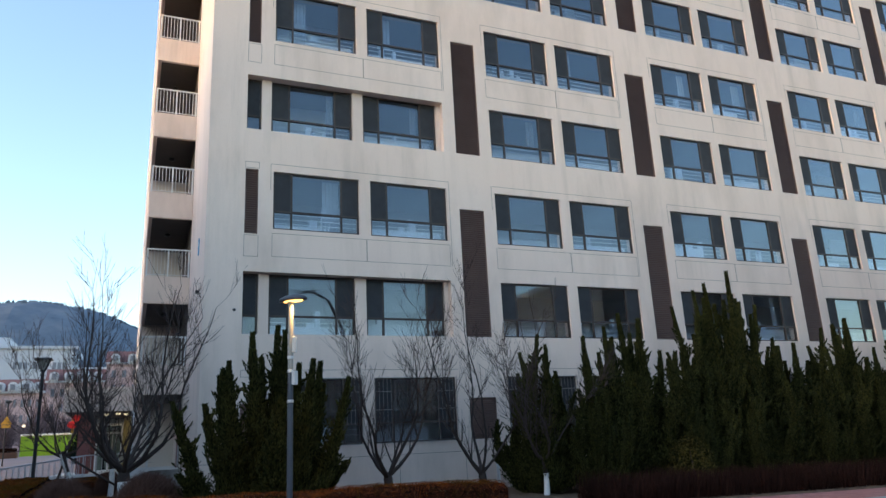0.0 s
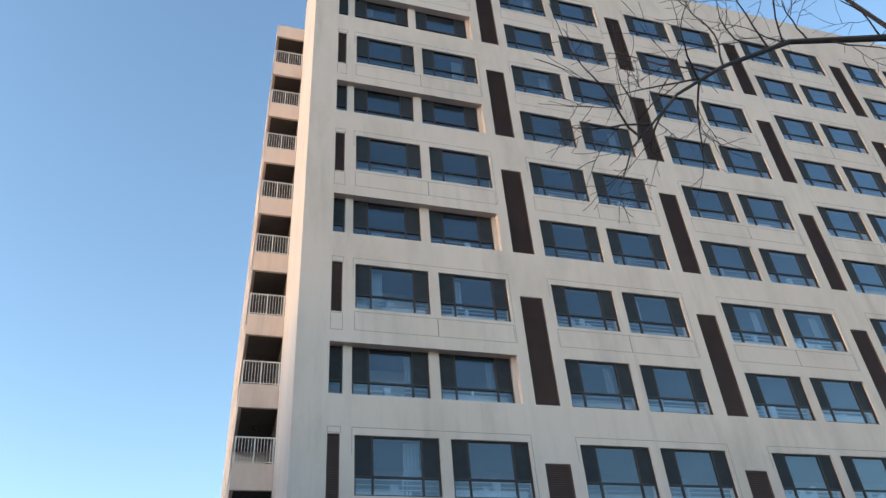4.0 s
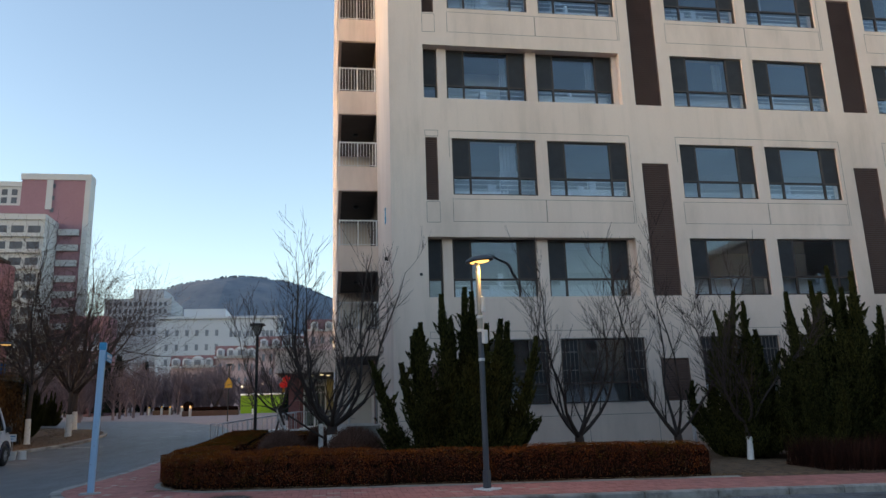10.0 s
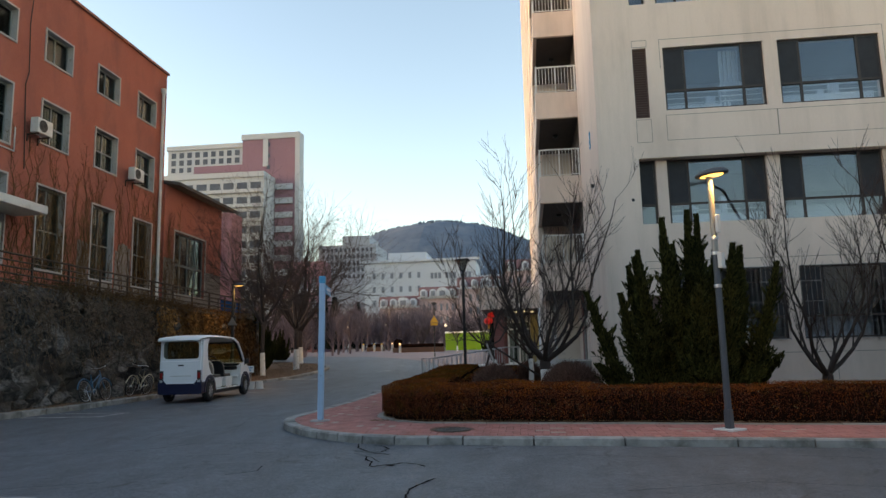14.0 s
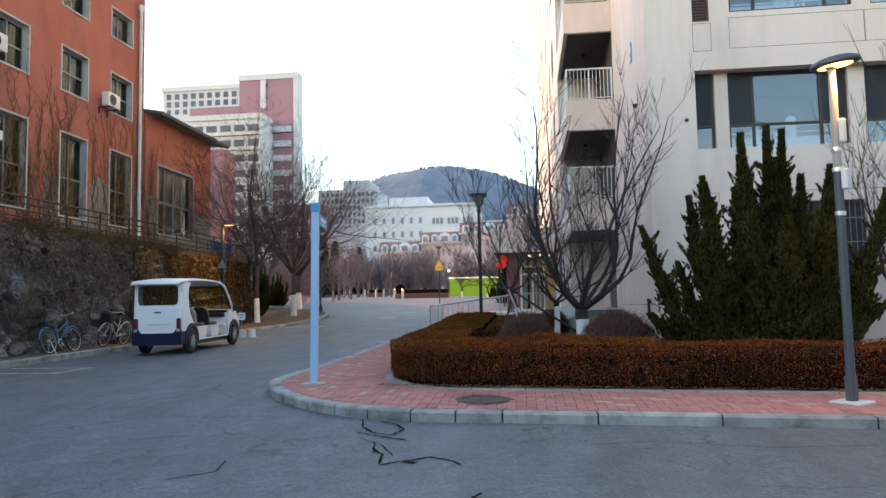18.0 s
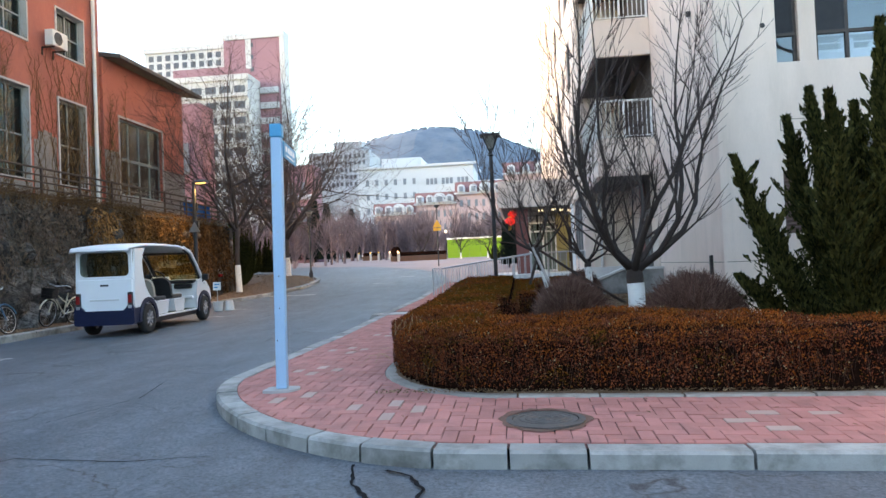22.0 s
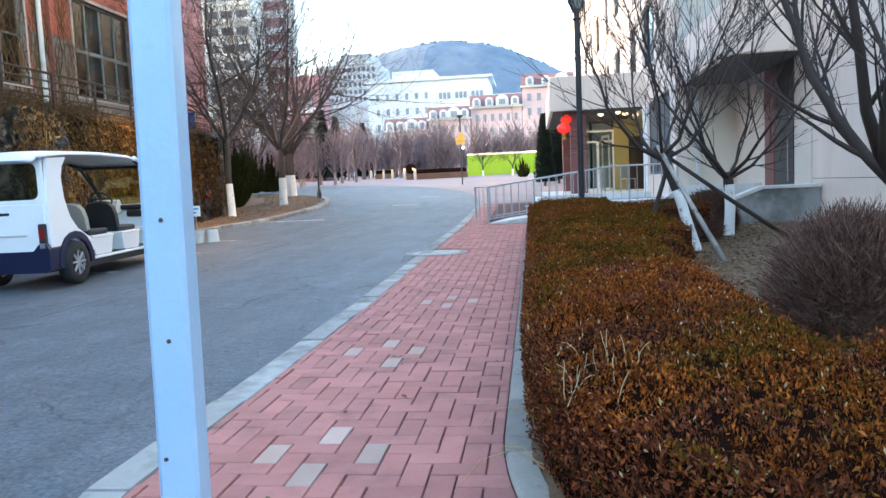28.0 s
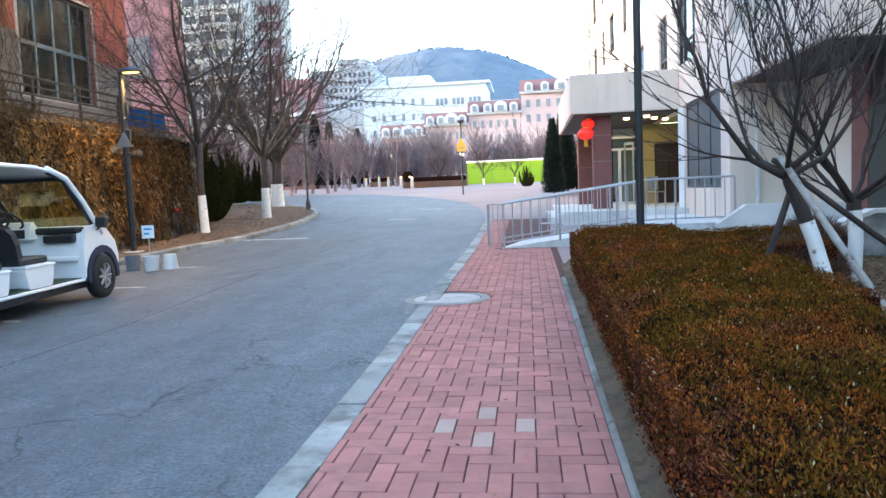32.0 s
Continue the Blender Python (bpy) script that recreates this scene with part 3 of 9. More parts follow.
for k, (pts, wide) in enumerate([
        ([(-3.40, 13.50), (-3.30, 13.05), (-3.05, 12.62), (-2.84, 12.56), (-2.77, 12.92), (-2.91, 13.22), (-3.17, 13.40)], 0.014), ([(-3.29, 12.71), (-2.96, 12.45), (-2.58, 12.25)], 0.018), ([(-2.95, 12.1), (-2.84, 11.5)], 0.010),
        ([(-2.9, 11.8), (-2.75, 11.5), (-2.68, 11.0)], 0.012), ([(-2.66, 11.05), (-2.45, 11.25), (-2.25, 11.42), (-2.04, 11.28), (-1.89, 11.05)], 0.016), ([(-2.5, 11.2), (-2.3, 11.1)], 0.035),
        ([(-1.69, 10.14), (-1.87, 9.48), (-1.83, 8.71), (-1.57, 8.05), (-1.28, 7.6), (-0.9, 6.8)], 0.016), ([(-3.2, 12.4), (-2.84, 11.94), (-2.6, 11.4)], 0.007),
        ([(-6.89, 13.14), (-6.39, 13.79), (-5.36, 13.66), (-4.6, 13.8)], 0.007), ([(-12.5, 11.6), (-9.6, 12.3), (-8.0, 12.6), (-6.89, 13.14)], 0.006), ([(-0.63, 12.21), (0.09, 12.47), (1.14, 12.23), (3.0, 12.6), (5.2, 12.1)], 0.006),
        ([(-9.8, 22.0), (-9.5, 26.0), (-9.7, 31.0), (-9.3, 38.0)], 0.006), ([(-7.0, 15.0), (-6.6, 16.2), (-6.9, 17.4)], 0.006), ([(-5.8, 12.2), (-5.4, 12.45), (-5.1, 12.4)], 0.008), ([(0.5, 9.5), (2.0, 10.2), (3.8, 9.9)], 0.006), ([(-8.2, 8.0), (-6.8, 9.4), (-5.6, 9.9)], 0.006), ([(-4.4, 10.4), (-4.1, 10.7), (-4.2, 11.2)], 0.01)]):
    part("tar_seam", tar_line(pts, wide, k), tar, road_ob)

# worn parking lines
def paint_patch(x0, x1, y0, y1):
    return sheet(span(x0, x1, 0.3), span(y0, y1, 0.3), lambda x, y: road_z(x, y) + 0.006)


for x0, x1, y0, y1 in [(-13.9, -11.6, 19.3, 19.5), (-13.7, -11.6, 20.6, 20.75), (-11.75, -11.62, 19.3, 20.6), (-11.0, -10.4, 14.1, 14.24), (-13.6, -10.9, 38.1, 38.4), (-12.4, -11.5, 32.4, 32.55), (-11.8, -11.2, 29.3, 29.45), (-11.85, -11.3, 26.2, 26.35), (-9.6, -8.4, 44.0, 44.2), (-9.3, -8.3, 50.0, 50.25)]:
    part("parking_line", paint_patch(x0, x1, y0, y1), road_white, road_ob, "worn white road paint")

# kerb stones


# the planting bed behind the pavement
BED_X, BED_Y, BED_RX, BED_RY, BED_P = -2.25, 17.5, 1.58, 2.3, 2.1


def bed_arc(inset, n=48):
    """The rounded corner of the bed, drawn in by inset."""
    pts = []
    for i in range(n + 1):
        w = math.pi / 2 * i / n
        pts.append((BED_X - (BED_RX - inset) * math.sin(w) ** (2 / BED_P), BED_Y - (BED_RY - inset) * math.cos(w) ** (2 / BED_P)))
    return pts


def within_bed(x, y, inset):
    """True inside the bed's outline, by inset from its edge."""
    if x < BED_X - BED_RX + inset or y < BED_Y - BED_RY + inset:
        return False
    if x >= BED_X or y >= BED_Y:
        return True
    return ((BED_X - x) / (BED_RX - inset)) ** BED_P + ((BED_Y - y) / (BED_RY - inset)) ** BED_P <= 1


def onto_bed_edge(x, y, inset):
    """The point of the bed's outline, drawn in by inset, that lies on the ray from the corner's centre."""
    a, b = max(BED_X - x, 0.0) / (BED_RX - inset), max(BED_Y - y, 0.0) / (BED_RY - inset)
    k = (a ** BED_P + b ** BED_P) ** (-1 / BED_P)
    return (BED_X + (x - BED_X) * k, BED_Y + (y - BED_Y) * k)


pavement = structure("pavement", sheet(sorted(set(span(OUT_X, 0, 0.12) + span(0, 60, 2.0))), sorted(set(span(FRONT_Y, 17.5, 0.12) + span(17.5, 41, 1.0))), lambda x, y: walk_z(x, y) - 0.012, lambda x, y: beyond_kerb(x, y, 0.15) and not within_bed(x, y, 0.12)), mortar, "red clay paver pavement with dark sanded joints")


def kerb_run(outer, inner, top, foot, step, parent, mat, name="kerb_stone", bend=False):
    """Stones of about step metres between two offset lines."""
    run, stones, start, pick = 0.0, [], 0, random.Random(len(outer))
    want = step
    for i in range(1, len(outer)):
        run += math.dist(outer[i], outer[i - 1])
        if run >= (step * 0.42 if bend and outer[i][0] < CORNER_X + 1 and outer[i][1] < CORNER_Y else want) or i == len(outer) - 1:
            stones.append((start, i))
            start, run, want = i, 0.0, step * pick.uniform(0.75, 1.5)
    for k, (a, b) in enumerate(stones):
        sh, gap = Shape(), 0.011
        lift = random.Random(k).uniform(-0.006, 0.006)
        m = b - a + 1
        for i in range(a, b + 1):
            (ox, oy), (ix, iy) = outer[i], inner[i]
            for q, near in ((a, a + 1), (b, b - 1)):
                if i == q:
                    d = math.dist(outer[q], outer[near]) or 1
                    f = gap / d
                    ox, oy = ox + (outer[near][0] - ox) * f, oy + (outer[near][1] - oy) * f
                    ix, iy = ix + (inner[near][0] - ix) * f, iy + (inner[near][1] - iy) * f
            z1, z0 = top(ox, oy) + lift, foot(ox, oy)
            cx, cy = (ix - ox) * 0.12, (iy - oy) * 0.12
            sh.v += [(ox, oy, z0), (ox, oy, z1 - 0.022), (ox + cx, oy + cy, z1), (ix, iy, z1), (ix, iy, z0)]
        for i in range(m - 1):
            for j in range(4):
                sh.f.append((5 * i + j, 5 * i + j + 1, 5 * (i + 1) + j + 1, 5 * (i + 1) + j))
        sh.f += [(0, 1, 2, 3, 4), tuple(5 * (m - 1) + j for j in (4, 3, 2, 1, 0))]
        part(name, sh, mat, parent, tidy=True)


kerb_run(kerb_line(0.0), kerb_line(0.23), lambda x, y: walk_z(x, y) + 0.004, lambda x, y: road_z(x, y) - 0.1, 1.15, pavement, kerb_stone, bend=True)


def edge_line(inset):
    pts = [(x, BED_Y - BED_RY + inset) for x in span(8.6, BED_X + 0.1, 0.4)] + bed_arc(inset)
    return pts + [(BED_X - BED_RX + inset, y) for y in span(BED_Y + 0.1, 28.2, 0.4)]


kerb_run(edge_line(0.0), edge_line(0.135), lambda x, y: walk_z(x, y) + 0.018, lambda x, y: walk_z(x, y) - 0.1, 0.8, pavement, edging_m, "edging_stone")


def in_bed(x, y):
    return within_bed(x, y, 0.14)


def under_edging(x, y):
    return within_bed(x, y, 0.03)


structure("planting_bed", sheet(span(-3.8, -1.9, 0.07) + span(-1.9, 12, 0.22)[1:] + span(12, 60, 3.0)[1:], span(15.22, 17.1, 0.07) + span(17.1, 28.8, 0.22)[1:], lambda x, y: bed_z(x, y) + (0.03 * noise.noise((x * 1.7, y * 1.7, 3.0)) + 0.012 * noise.noise((x * 9, y * 9, 1.0)) if in_bed(x, y) else -0.07), under_edging), soil, "bare dry soil bed strewn with leaf litter", smooth=True)
structure("forecourt", sheet(span(-5.6, 1.9, 0.8), span(28.2, 41, 0.8), lambda x, y: walk_z(x, y) - 0.014), plaza_m, "pale pinkish paved forecourt by the entrance")

# the island and verge on the other side of the road
def verge_line(inset):
    pts = [(-14.45 + 0.025 * (y - 15) - inset, y) for y in span(5, 34, 1.0)]
    pts += [(-13.75 - inset, 35.0), (-13.6 - inset, 36.0), (-13.2 - inset, 37.2), (-12.9 - inset, 38.4), (-12.75 - inset, 40.0), (-12.7 - inset, 42.0), (-12.85 - inset, 44.5), (-13.2 - inset, 47.0), (-14.0 - inset, 50.0), (-15.6 - inset * 0.8, 54.0 - inset * 0.5), (-18.5 - inset * 0.5, 58.0 - inset), (-23.0, 61.0 - inset), (-30.0, 62.5 - inset)]
    return pts


def verge_x(y):
    line = verge_line(0.0)
    return float(np.interp(y, [p[1] for p in line], [p[0] for p in line]))


verge = structure("verge", sheet(span(-40, -12.6, 0.5), span(5, 62, 0.5), lambda x, y: road_z(x, y) + 0.125 + 0.03 * noise.noise((x, y, 0)), lambda x, y: x < verge_x(y) - 0.3 and y < 61), soil, "bare earth verge under street trees", smooth=True)
kerb_run(verge_line(0.0), verge_line(0.22), lambda x, y: road_z(x, y) + 0.14, lambda x, y: road_z(x, y) - 0.1, 0.98, verge, kerb_stone)

# a dark drain mouth in the curved kerb
part("drain_mouth", Shape().box(-0.09, 0.09, -0.02, 0.03, -0.005, 0.095), tar, pavement, "dark drain mouth", at=pose(-3.36, 13.70, road_z(-3.4, 13.7) + 0.012, 0, 0, -22))

# ---- the tall cream block ----
STOREY, HEAD2, WIN_H, FACE_Y = 3.385, 6.98, 1.96, 22.4
FLOORS, ROOF_Z = 11, 40.6


def wall_with_holes(u0, u1, z0, z1, holes, thick, place):
    """A wall from u0 to u1 with openings through it; place maps along, inward and up to the world."""
    us = sorted({u0, u1, *(h[0] for h in holes), *(h[1] for h in holes)})
    zs = sorted({z0, z1, *(h[2] for h in holes), *(h[3] for h in holes)})
    sh, at = Shape(), {}

    def vert(u, d, z):
        key = (u, d, z)
        if key not in at:
            at[key] = len(sh.v)
            sh.v.append(place(u, d, z))
        return at[key]
    for i in range(len(us) - 1):
        for j in range(len(zs) - 1):
            um, zm = (us[i] + us[i + 1]) / 2, (zs[j] + zs[j + 1]) / 2
            if any(a < um < b and c < zm < d for a, b, c, d in holes):
                continue
            for dep in (0.0, thick):
                q = [vert(us[i], dep, zs[j]), vert(us[i + 1], dep, zs[j]), vert(us[i + 1], dep, zs[j + 1]), vert(us[i], dep, zs[j + 1])]
                sh.f.append(tuple(q if dep == 0 else reversed(q)))
    for a, b, c, d in holes + [(u0, u1, z0, z1)]:
        for (p, q), (r, s) in (((a, c), (b, c)), ((b, c), (b, d)), ((b, d), (a, d)), ((a, d), (a, c))):
            sh.f.append((vert(p, 0.0, q), vert(r, 0.0, s), vert(r, thick, s), vert(p, thick, q)))
    return sh


def head(n):
    return HEAD2 + STOREY * (n - 2)


BAYS = [8.1 * k for k in range(6)]
window_spots, vents, holes = [], [], []
for n in range(1, FLOORS + 1):
    top = head(n) if n > 1 else 3.66
    low = top - WIN_H if n > 1 else 1.62
    for k, off in enumerate(BAYS):
        if k == 0 and n > 1 and n % 2 == 0:
            holes.append((2.96, 9.98, low, top))
            window_spots += [(3.8, 6.6, low, top, 0.34, n, k), (7.0, 9.8, low, top, 0.34, n, k), (2.97, 3.46, low, top, 0.34, n, k)]
            continue
        a, b = ((3.85, 6.73), (7.13, 9.97)) if k == 0 else ((3.82 + off, 6.62 + off), (7.05 + off, 9.87 + off))
        for u, w in (a, b):
            holes.append((u, w, low, top))
            window_spots.append((u, w, low, top, 0.07, n, k))
        if k == 0:
            z = (low - 0.2, top + 0.02) if n > 1 else (1.75, 2.95)
            holes.append((2.96, 3.37, *z))
            vents.append((2.96, 3.37, *z))
for k, off in enumerate(BAYS):
    for j in range(6):
        z = (5.02 + 2 * STOREY * j - (0 if j < 5 else 0), min(9.64 + 2 * STOREY * j, 37.0))
        if z[1] - z[0] > 0.5:
            vents.append((10.46 + off, 11.44 + off, *z))
            holes.append((10.46 + off, 11.44 + off, *z))
    vents.append((10.46 + off, 11.44 + off, 1.62, 2.97))
    holes.append((10.46 + off, 11.44 + off, 1.62, 2.97))

block = thing("apartment_building", "tall cream rendered apartment block with brown louvres and dark windows", "building", at=(0, 0, 0))
RIGHT_X = 52.0
front_wall = part("front_wall", wall_with_holes(1.8, RIGHT_X, -0.6, ROOF_Z, holes, 0.42, lambda u, d, z: (u, FACE_Y + d, z)), cream, block, "cream rendered front wall", tidy=True)
# recess backs of the first bay
for n in range(2, FLOORS + 1, 2):
    top, low = head(n), head(n) - WIN_H
    for x0, x1 in ((3.47, 3.79), (6.61, 6.99), (9.81, 9.975)):
        part("recess_pier", Shape().box(x0, x1, FACE_Y + 0.24, FACE_Y + 0.45, low + 0.002, top - 0.002), cream, front_wall)

end_wall_front = part("end_wall", wall_with_holes(FACE_Y + 0.42, 28.8, -0.6, ROOF_Z, [], 0.3, lambda u, d, z: (1.8 + d, u, z)), cream, block, tidy=True)
END_X, BACK_Y = 0.2, 78.0
end_spots, end_holes = [], []
for n in range(2, FLOORS + 1):
    top, low = head(n), head(n) - WIN_H
    for k, y in enumerate((37.2, 41.0, 45.5, 50.0, 54.5, 59.0, 63.5, 68.0)):
        wide = 2.3 if k % 2 == 0 else 1.5
        end_holes.append((y, y + wide, low, top))
        end_spots.append((y, y + wide, low, top, n, k))
end_holes += [(38.95, 46.6, 0.9, 3.8), (34.75, 38.65, 1.5, 3.85)]
part("end_wall", wall_with_holes(34.0, BACK_Y, -0.6, 38.8, end_holes, 0.3, lambda u, d, z: (END_X + d, u, z)), cream, block, tidy=True)
part("roof", Shape().box(1.8 + 0.3, RIGHT_X, FACE_Y + 0.42, 40.0, ROOF_Z - 0.4, ROOF_Z - 0.1).box(END_X + 0.3, RIGHT_X, 34.1, BACK_Y, 38.3, 38.6), concrete, block)
part("side_wall", Shape().box(RIGHT_X - 0.3, RIGHT_X - 0.001, FACE_Y + 0.43, BACK_Y, -0.6, 38.3), cream, block)

# joints scored round the panels
sh = Shape()


def score(x0, x1, z0, z1, w=0.016):
    for a, b, c, d in ((x0, x1, z0, z0 + w), (x0, x1, z1 - w, z1), (x0, x0 + w, z0, z1), (x1 - w, x1, z0, z1)):
        sh.box(a, b, FACE_Y - 0.003, FACE_Y + 0.01, c, d)


for n in range(1, FLOORS + 1):
    top = head(n) if n > 1 else 3.66
    for k, off in enumerate(BAYS):
        x0, x1 = (3.82 + off, 10.02 + off) if k == 0 else (3.75 + off, 9.95 + off)
        if n % 2 == 1 or n == 1:
            sh.box(x0 - 0.06, x1 + 0.06, FACE_Y - 0.003, FACE_Y + 0.01, top + 0.25, top + 0.266)
            if n > 1:
                sill = top - WIN_H
                score(x0, x0 + 3.15, sill - 0.92, sill - 0.14)
                score(x0 + 3.15, x1, sill - 0.92, sill - 0.14)
                sh.box(x1 + 0.05, x1 + 0.066, FACE_Y - 0.003, FACE_Y + 0.01, sill - 0.92, top + 0.25)
                sh.box(x0 - 0.066, x0 - 0.05, FACE_Y - 0.003, FACE_Y + 0.01, sill + 1.3, top + 0.25)
            if k == 0:
                score(2.95, 3.40, top + 0.05, top + 0.27)
                if n > 1:
                    score(2.95, 3.40, top - WIN_H - 0.95, top - WIN_H - 0.24)
for x in (5.4, 7.9, 10.2, 13.5, 17.0, 20.5):
    sh.box(x, x + 0.016, FACE_Y - 0.003, FACE_Y + 0.01, 0.2, 1.25)
sh.box(1.85, RIGHT_X, FACE_Y - 0.003, FACE_Y + 0.01, 1.25, 1.266)
part("panel_joint", Shape().box(1.797, 1.81, 22.45, 28.78, 1.25, 1.266), joint_dark, end_wall_front)
part("panel_joint", sh, joint_dark, front_wall, "thin scored joints")["kind"] = "stuff"

# louvres
louvre_meshes = {}


def louvre(x0, x1, z0, z1, parent):
    key = (round(x1 - x0, 2), round(z1 - z0, 2))
    if key not in louvre_meshes:
        w, h, s = x1 - x0, z1 - z0, Shape()
        z = 0.02
        while z < h - 0.06:
            s.add([(0.03, 0.06, z + 0.05), (w - 0.03, 0.06, z + 0.05), (w - 0.03, 0.0, z), (0.03, 0.0, z), (0.03, 0.07, z + 0.06), (w - 0.03, 0.07, z + 0.06), (w - 0.03, 0.005, z + 0.022), (0.03, 0.005, z + 0.022)], [(0, 1, 2, 3), (4, 7, 6, 5), (3, 2, 6, 7), (0, 4, 5, 1)])
            z += 0.075
        s.box(0.0, 0.03, 0.0, 0.09, 0, h).box(w - 0.03, w, 0.0, 0.09, 0, h).box(0.03, w - 0.03, 0.0, 0.09, h - 0.04, h).box(0.03, w - 0.03, 0.075, 0.095, 0, h - 0.04)
        louvre_meshes[key] = s.mesh("louvre", louvre_brown)
    part("louvre", louvre_meshes[key], None, parent, at=(x0, FACE_Y + 0.03, z0))


for v in vents:
    louvre(*v, front_wall)

# windows: frame, dark screened sashes at both sides, a wide middle pane and three low panes
window_meshes = {}


def window_kit(w, h):
    key = (round(w, 2), round(h, 2))
    if key in window_meshes:
        return window_meshes[key]
    b, side, low = 0.05, 0.60, 0.62
    cols = [(b, side - 0.03), (side + 0.03, w - side - 0.03), (w - side + 0.03, w - b)] if w > 1.2 else [(b, w - b)]
    cells = [(a, c, b, low - 0.03) for a, c in cols] + [(a, c, low + 0.03, h - b) for a, c in cols]
    fr = wall_with_holes(0, w, 0, h, cells, 0.09, lambda u, d, z: (u, d, z))
    panes, screens = [], []
    for a, c, d, e in cells:
        panes.append(Shape().box(a - 0.004, c + 0.004, 0.042, 0.056, d - 0.004, e + 0.004).mesh("pane", pane))
    for i, (a, c) in enumerate(cols):
        if i != 1 or len(cols) == 1:
            screens.append(wall_with_holes(a + 0.002, c - 0.002, low + 0.034, h - b - 0.004, [(a + 0.04, c - 0.04, low + 0.07, h - b - 0.04)], 0.02, lambda u, d, z: (u, d + 0.006, z)).box(a + 0.03, c - 0.03, 0.012, 0.016, low + 0.06, h - b - 0.03).mesh("screen", screen_dark))
    window_meshes[key] = (fix(fr.mesh("window", frame_brown)), panes, screens)
    return window_meshes[key]


def window(parent, u0, u1, z0, z1, m):
    fr, panes, screens = window_kit(u1 - u0, z1 - z0)
    ob = part("window", fr, None, parent, at=m)
    for me in panes:
        part("pane", me, None, ob).visible_shadow = False
    for me in screens:
        part("screen", me, None, ob)
    return ob


for u0, u1, z0, z1, dep, n, k in window_spots:
    window(block, u0 + 0.004, u1 - 0.004, z0 + 0.004, z1 - 0.004, Matrix.Translation((u0 + 0.004, FACE_Y + dep, z0 + 0.004)))
for y0, y1, z0, z1, n, k in end_spots:
    window(block, 0, y1 - y0 - 0.008, 0, z1 - z0 - 0.008, pose(END_X + 0.07, y1 - 0.004, z0 + 0.004, 0, 0, -90))

# rooms behind the glass: floors, a back wall, white guard rails and things on the sills
rooms = Shape()
rooms.box(2.12, RIGHT_X - 0.31, 27.0, 27.1, -0.3, ROOF_Z - 0.45)
for n in range(1, FLOORS + 1):
    z = (head(n) if n > 1 else 3.66) + 0.5
    rooms.box(2.12, RIGHT_X - 0.31, FACE_Y + 0.425, 26.995, z, z + 0.15)
part("room_shell", rooms, room_grey, block, "plain plaster rooms behind the windows")
rng = random.Random(11)
for u0, u1, z0, z1, dep, n, k in window_spots:
    if u1 - u0 < 1 or k > 4:
        continue
    s = Shape()
    y = FACE_Y + dep + 0.30
    for z in (0.30, 0.46, 0.62):
        s.box(u0 + 0.05, u1 - 0.05, y, y + 0.025, z0 + z, z0 + z + 0.025)
    if rng.random() < 0.75:
        s.box(u0 + 0.08, u1 - rng.choice((0.08, 0.08, 0.9)), y + 0.12, y + 0.14, z0 - 0.05, z0 + rng.uniform(0.3, 0.58))
    for i in range(rng.randint(1, 4)):
        x, w, h = rng.uniform(u0 + 0.5, u1 - 0.8), rng.uniform(0.08, 0.3), rng.uniform(0.5, 0.95)
        s.soft(x, x + w, y + 0.25, y + 0.45, z0 - 0.05, z0 + h, 0.03)
    curtain = Shape()
    if rng.random() < 0.55:
        w = rng.uniform(0.2, 0.6)
        x, low = rng.choice((u0 + 0.55, u1 - 0.6 - w)), rng.choice((0.02, 0.02, 0.66, 0.9))
        m = max(5, int(w / 0.06))
        for i in range(m):
            curtain.box(x + w * i / m, x + w * (i + 0.85) / m, y + 0.12 + 0.03 * (i % 2), y + 0.14 + 0.03 * (i % 2), z0 + low, z1 - 0.02)
        part("curtain", curtain, curtain_grey, block)["kind"] = "stuff"
    if rng.random() < 0.35:
        s.box(u0 + 0.2, u1 - 0.2, y + 1.6, y + 1.65, z0 + rng.uniform(0.9, 1.2), z1 + 0.1)
    part("sill_clutter", s, clutter_white, block)["kind"] = "stuff"

# guards over the ground-floor windows
guard_grey = surface("grey_guard_paint", (0.16, 0.15, 0.15), (0.24, 0.23, 0.225), 3, 60, 0.6)
for u0, u1, z0, z1, dep, n, k in window_spots:
    if n == 1 and k < 4:
        s = Shape()
        m = int((u1 - u0) / 0.13)
        for i in range(m + 1):
            x = u0 + (u1 - u0) * i / m
            s.tube([(x, FACE_Y - 0.05, z0 - 0.02), (x, FACE_Y - 0.05, z1)], 0.008, 4)
        for z in (z0, (z0 + z1) / 2, z1 - 0.45, z1 - 0.02):
            s.box(u0, u1, FACE_Y - 0.062, FACE_Y - 0.04, z, z + 0.02)
        part("window_guard", s, guard_grey, front_wall)["kind"] = "stuff"

# the stack of corner balconies
BAL_X0, BAL_X1, BAL_Y0, BAL_Y1 = 0.2, 1.8, 28.8, 34.0
niche_tan = surface("niche_tan_render", (0.58, 0.49, 0.41), (0.68, 0.59, 0.50), 0.5, 30, 0.9)
# Brown back wall, its colour darkened further for the deep shade of the recess.
part("balcony_back_wall", Shape().box(1.8, 2.1, BAL_Y0 + 0.001, BAL_Y1 + 0.3, -0.6, 38.8), surface("niche_shaded_brown", (0.055, 0.042, 0.034), (0.085, 0.066, 0.053), 0.5, 30, 0.9), block)
part("balcony_side_wall", Shape().box(END_X + 0.001, 1.799, BAL_Y1 + 0.02, BAL_Y1 + 0.3, -0.6, 38.8), niche_tan, block)
rail_mesh = None
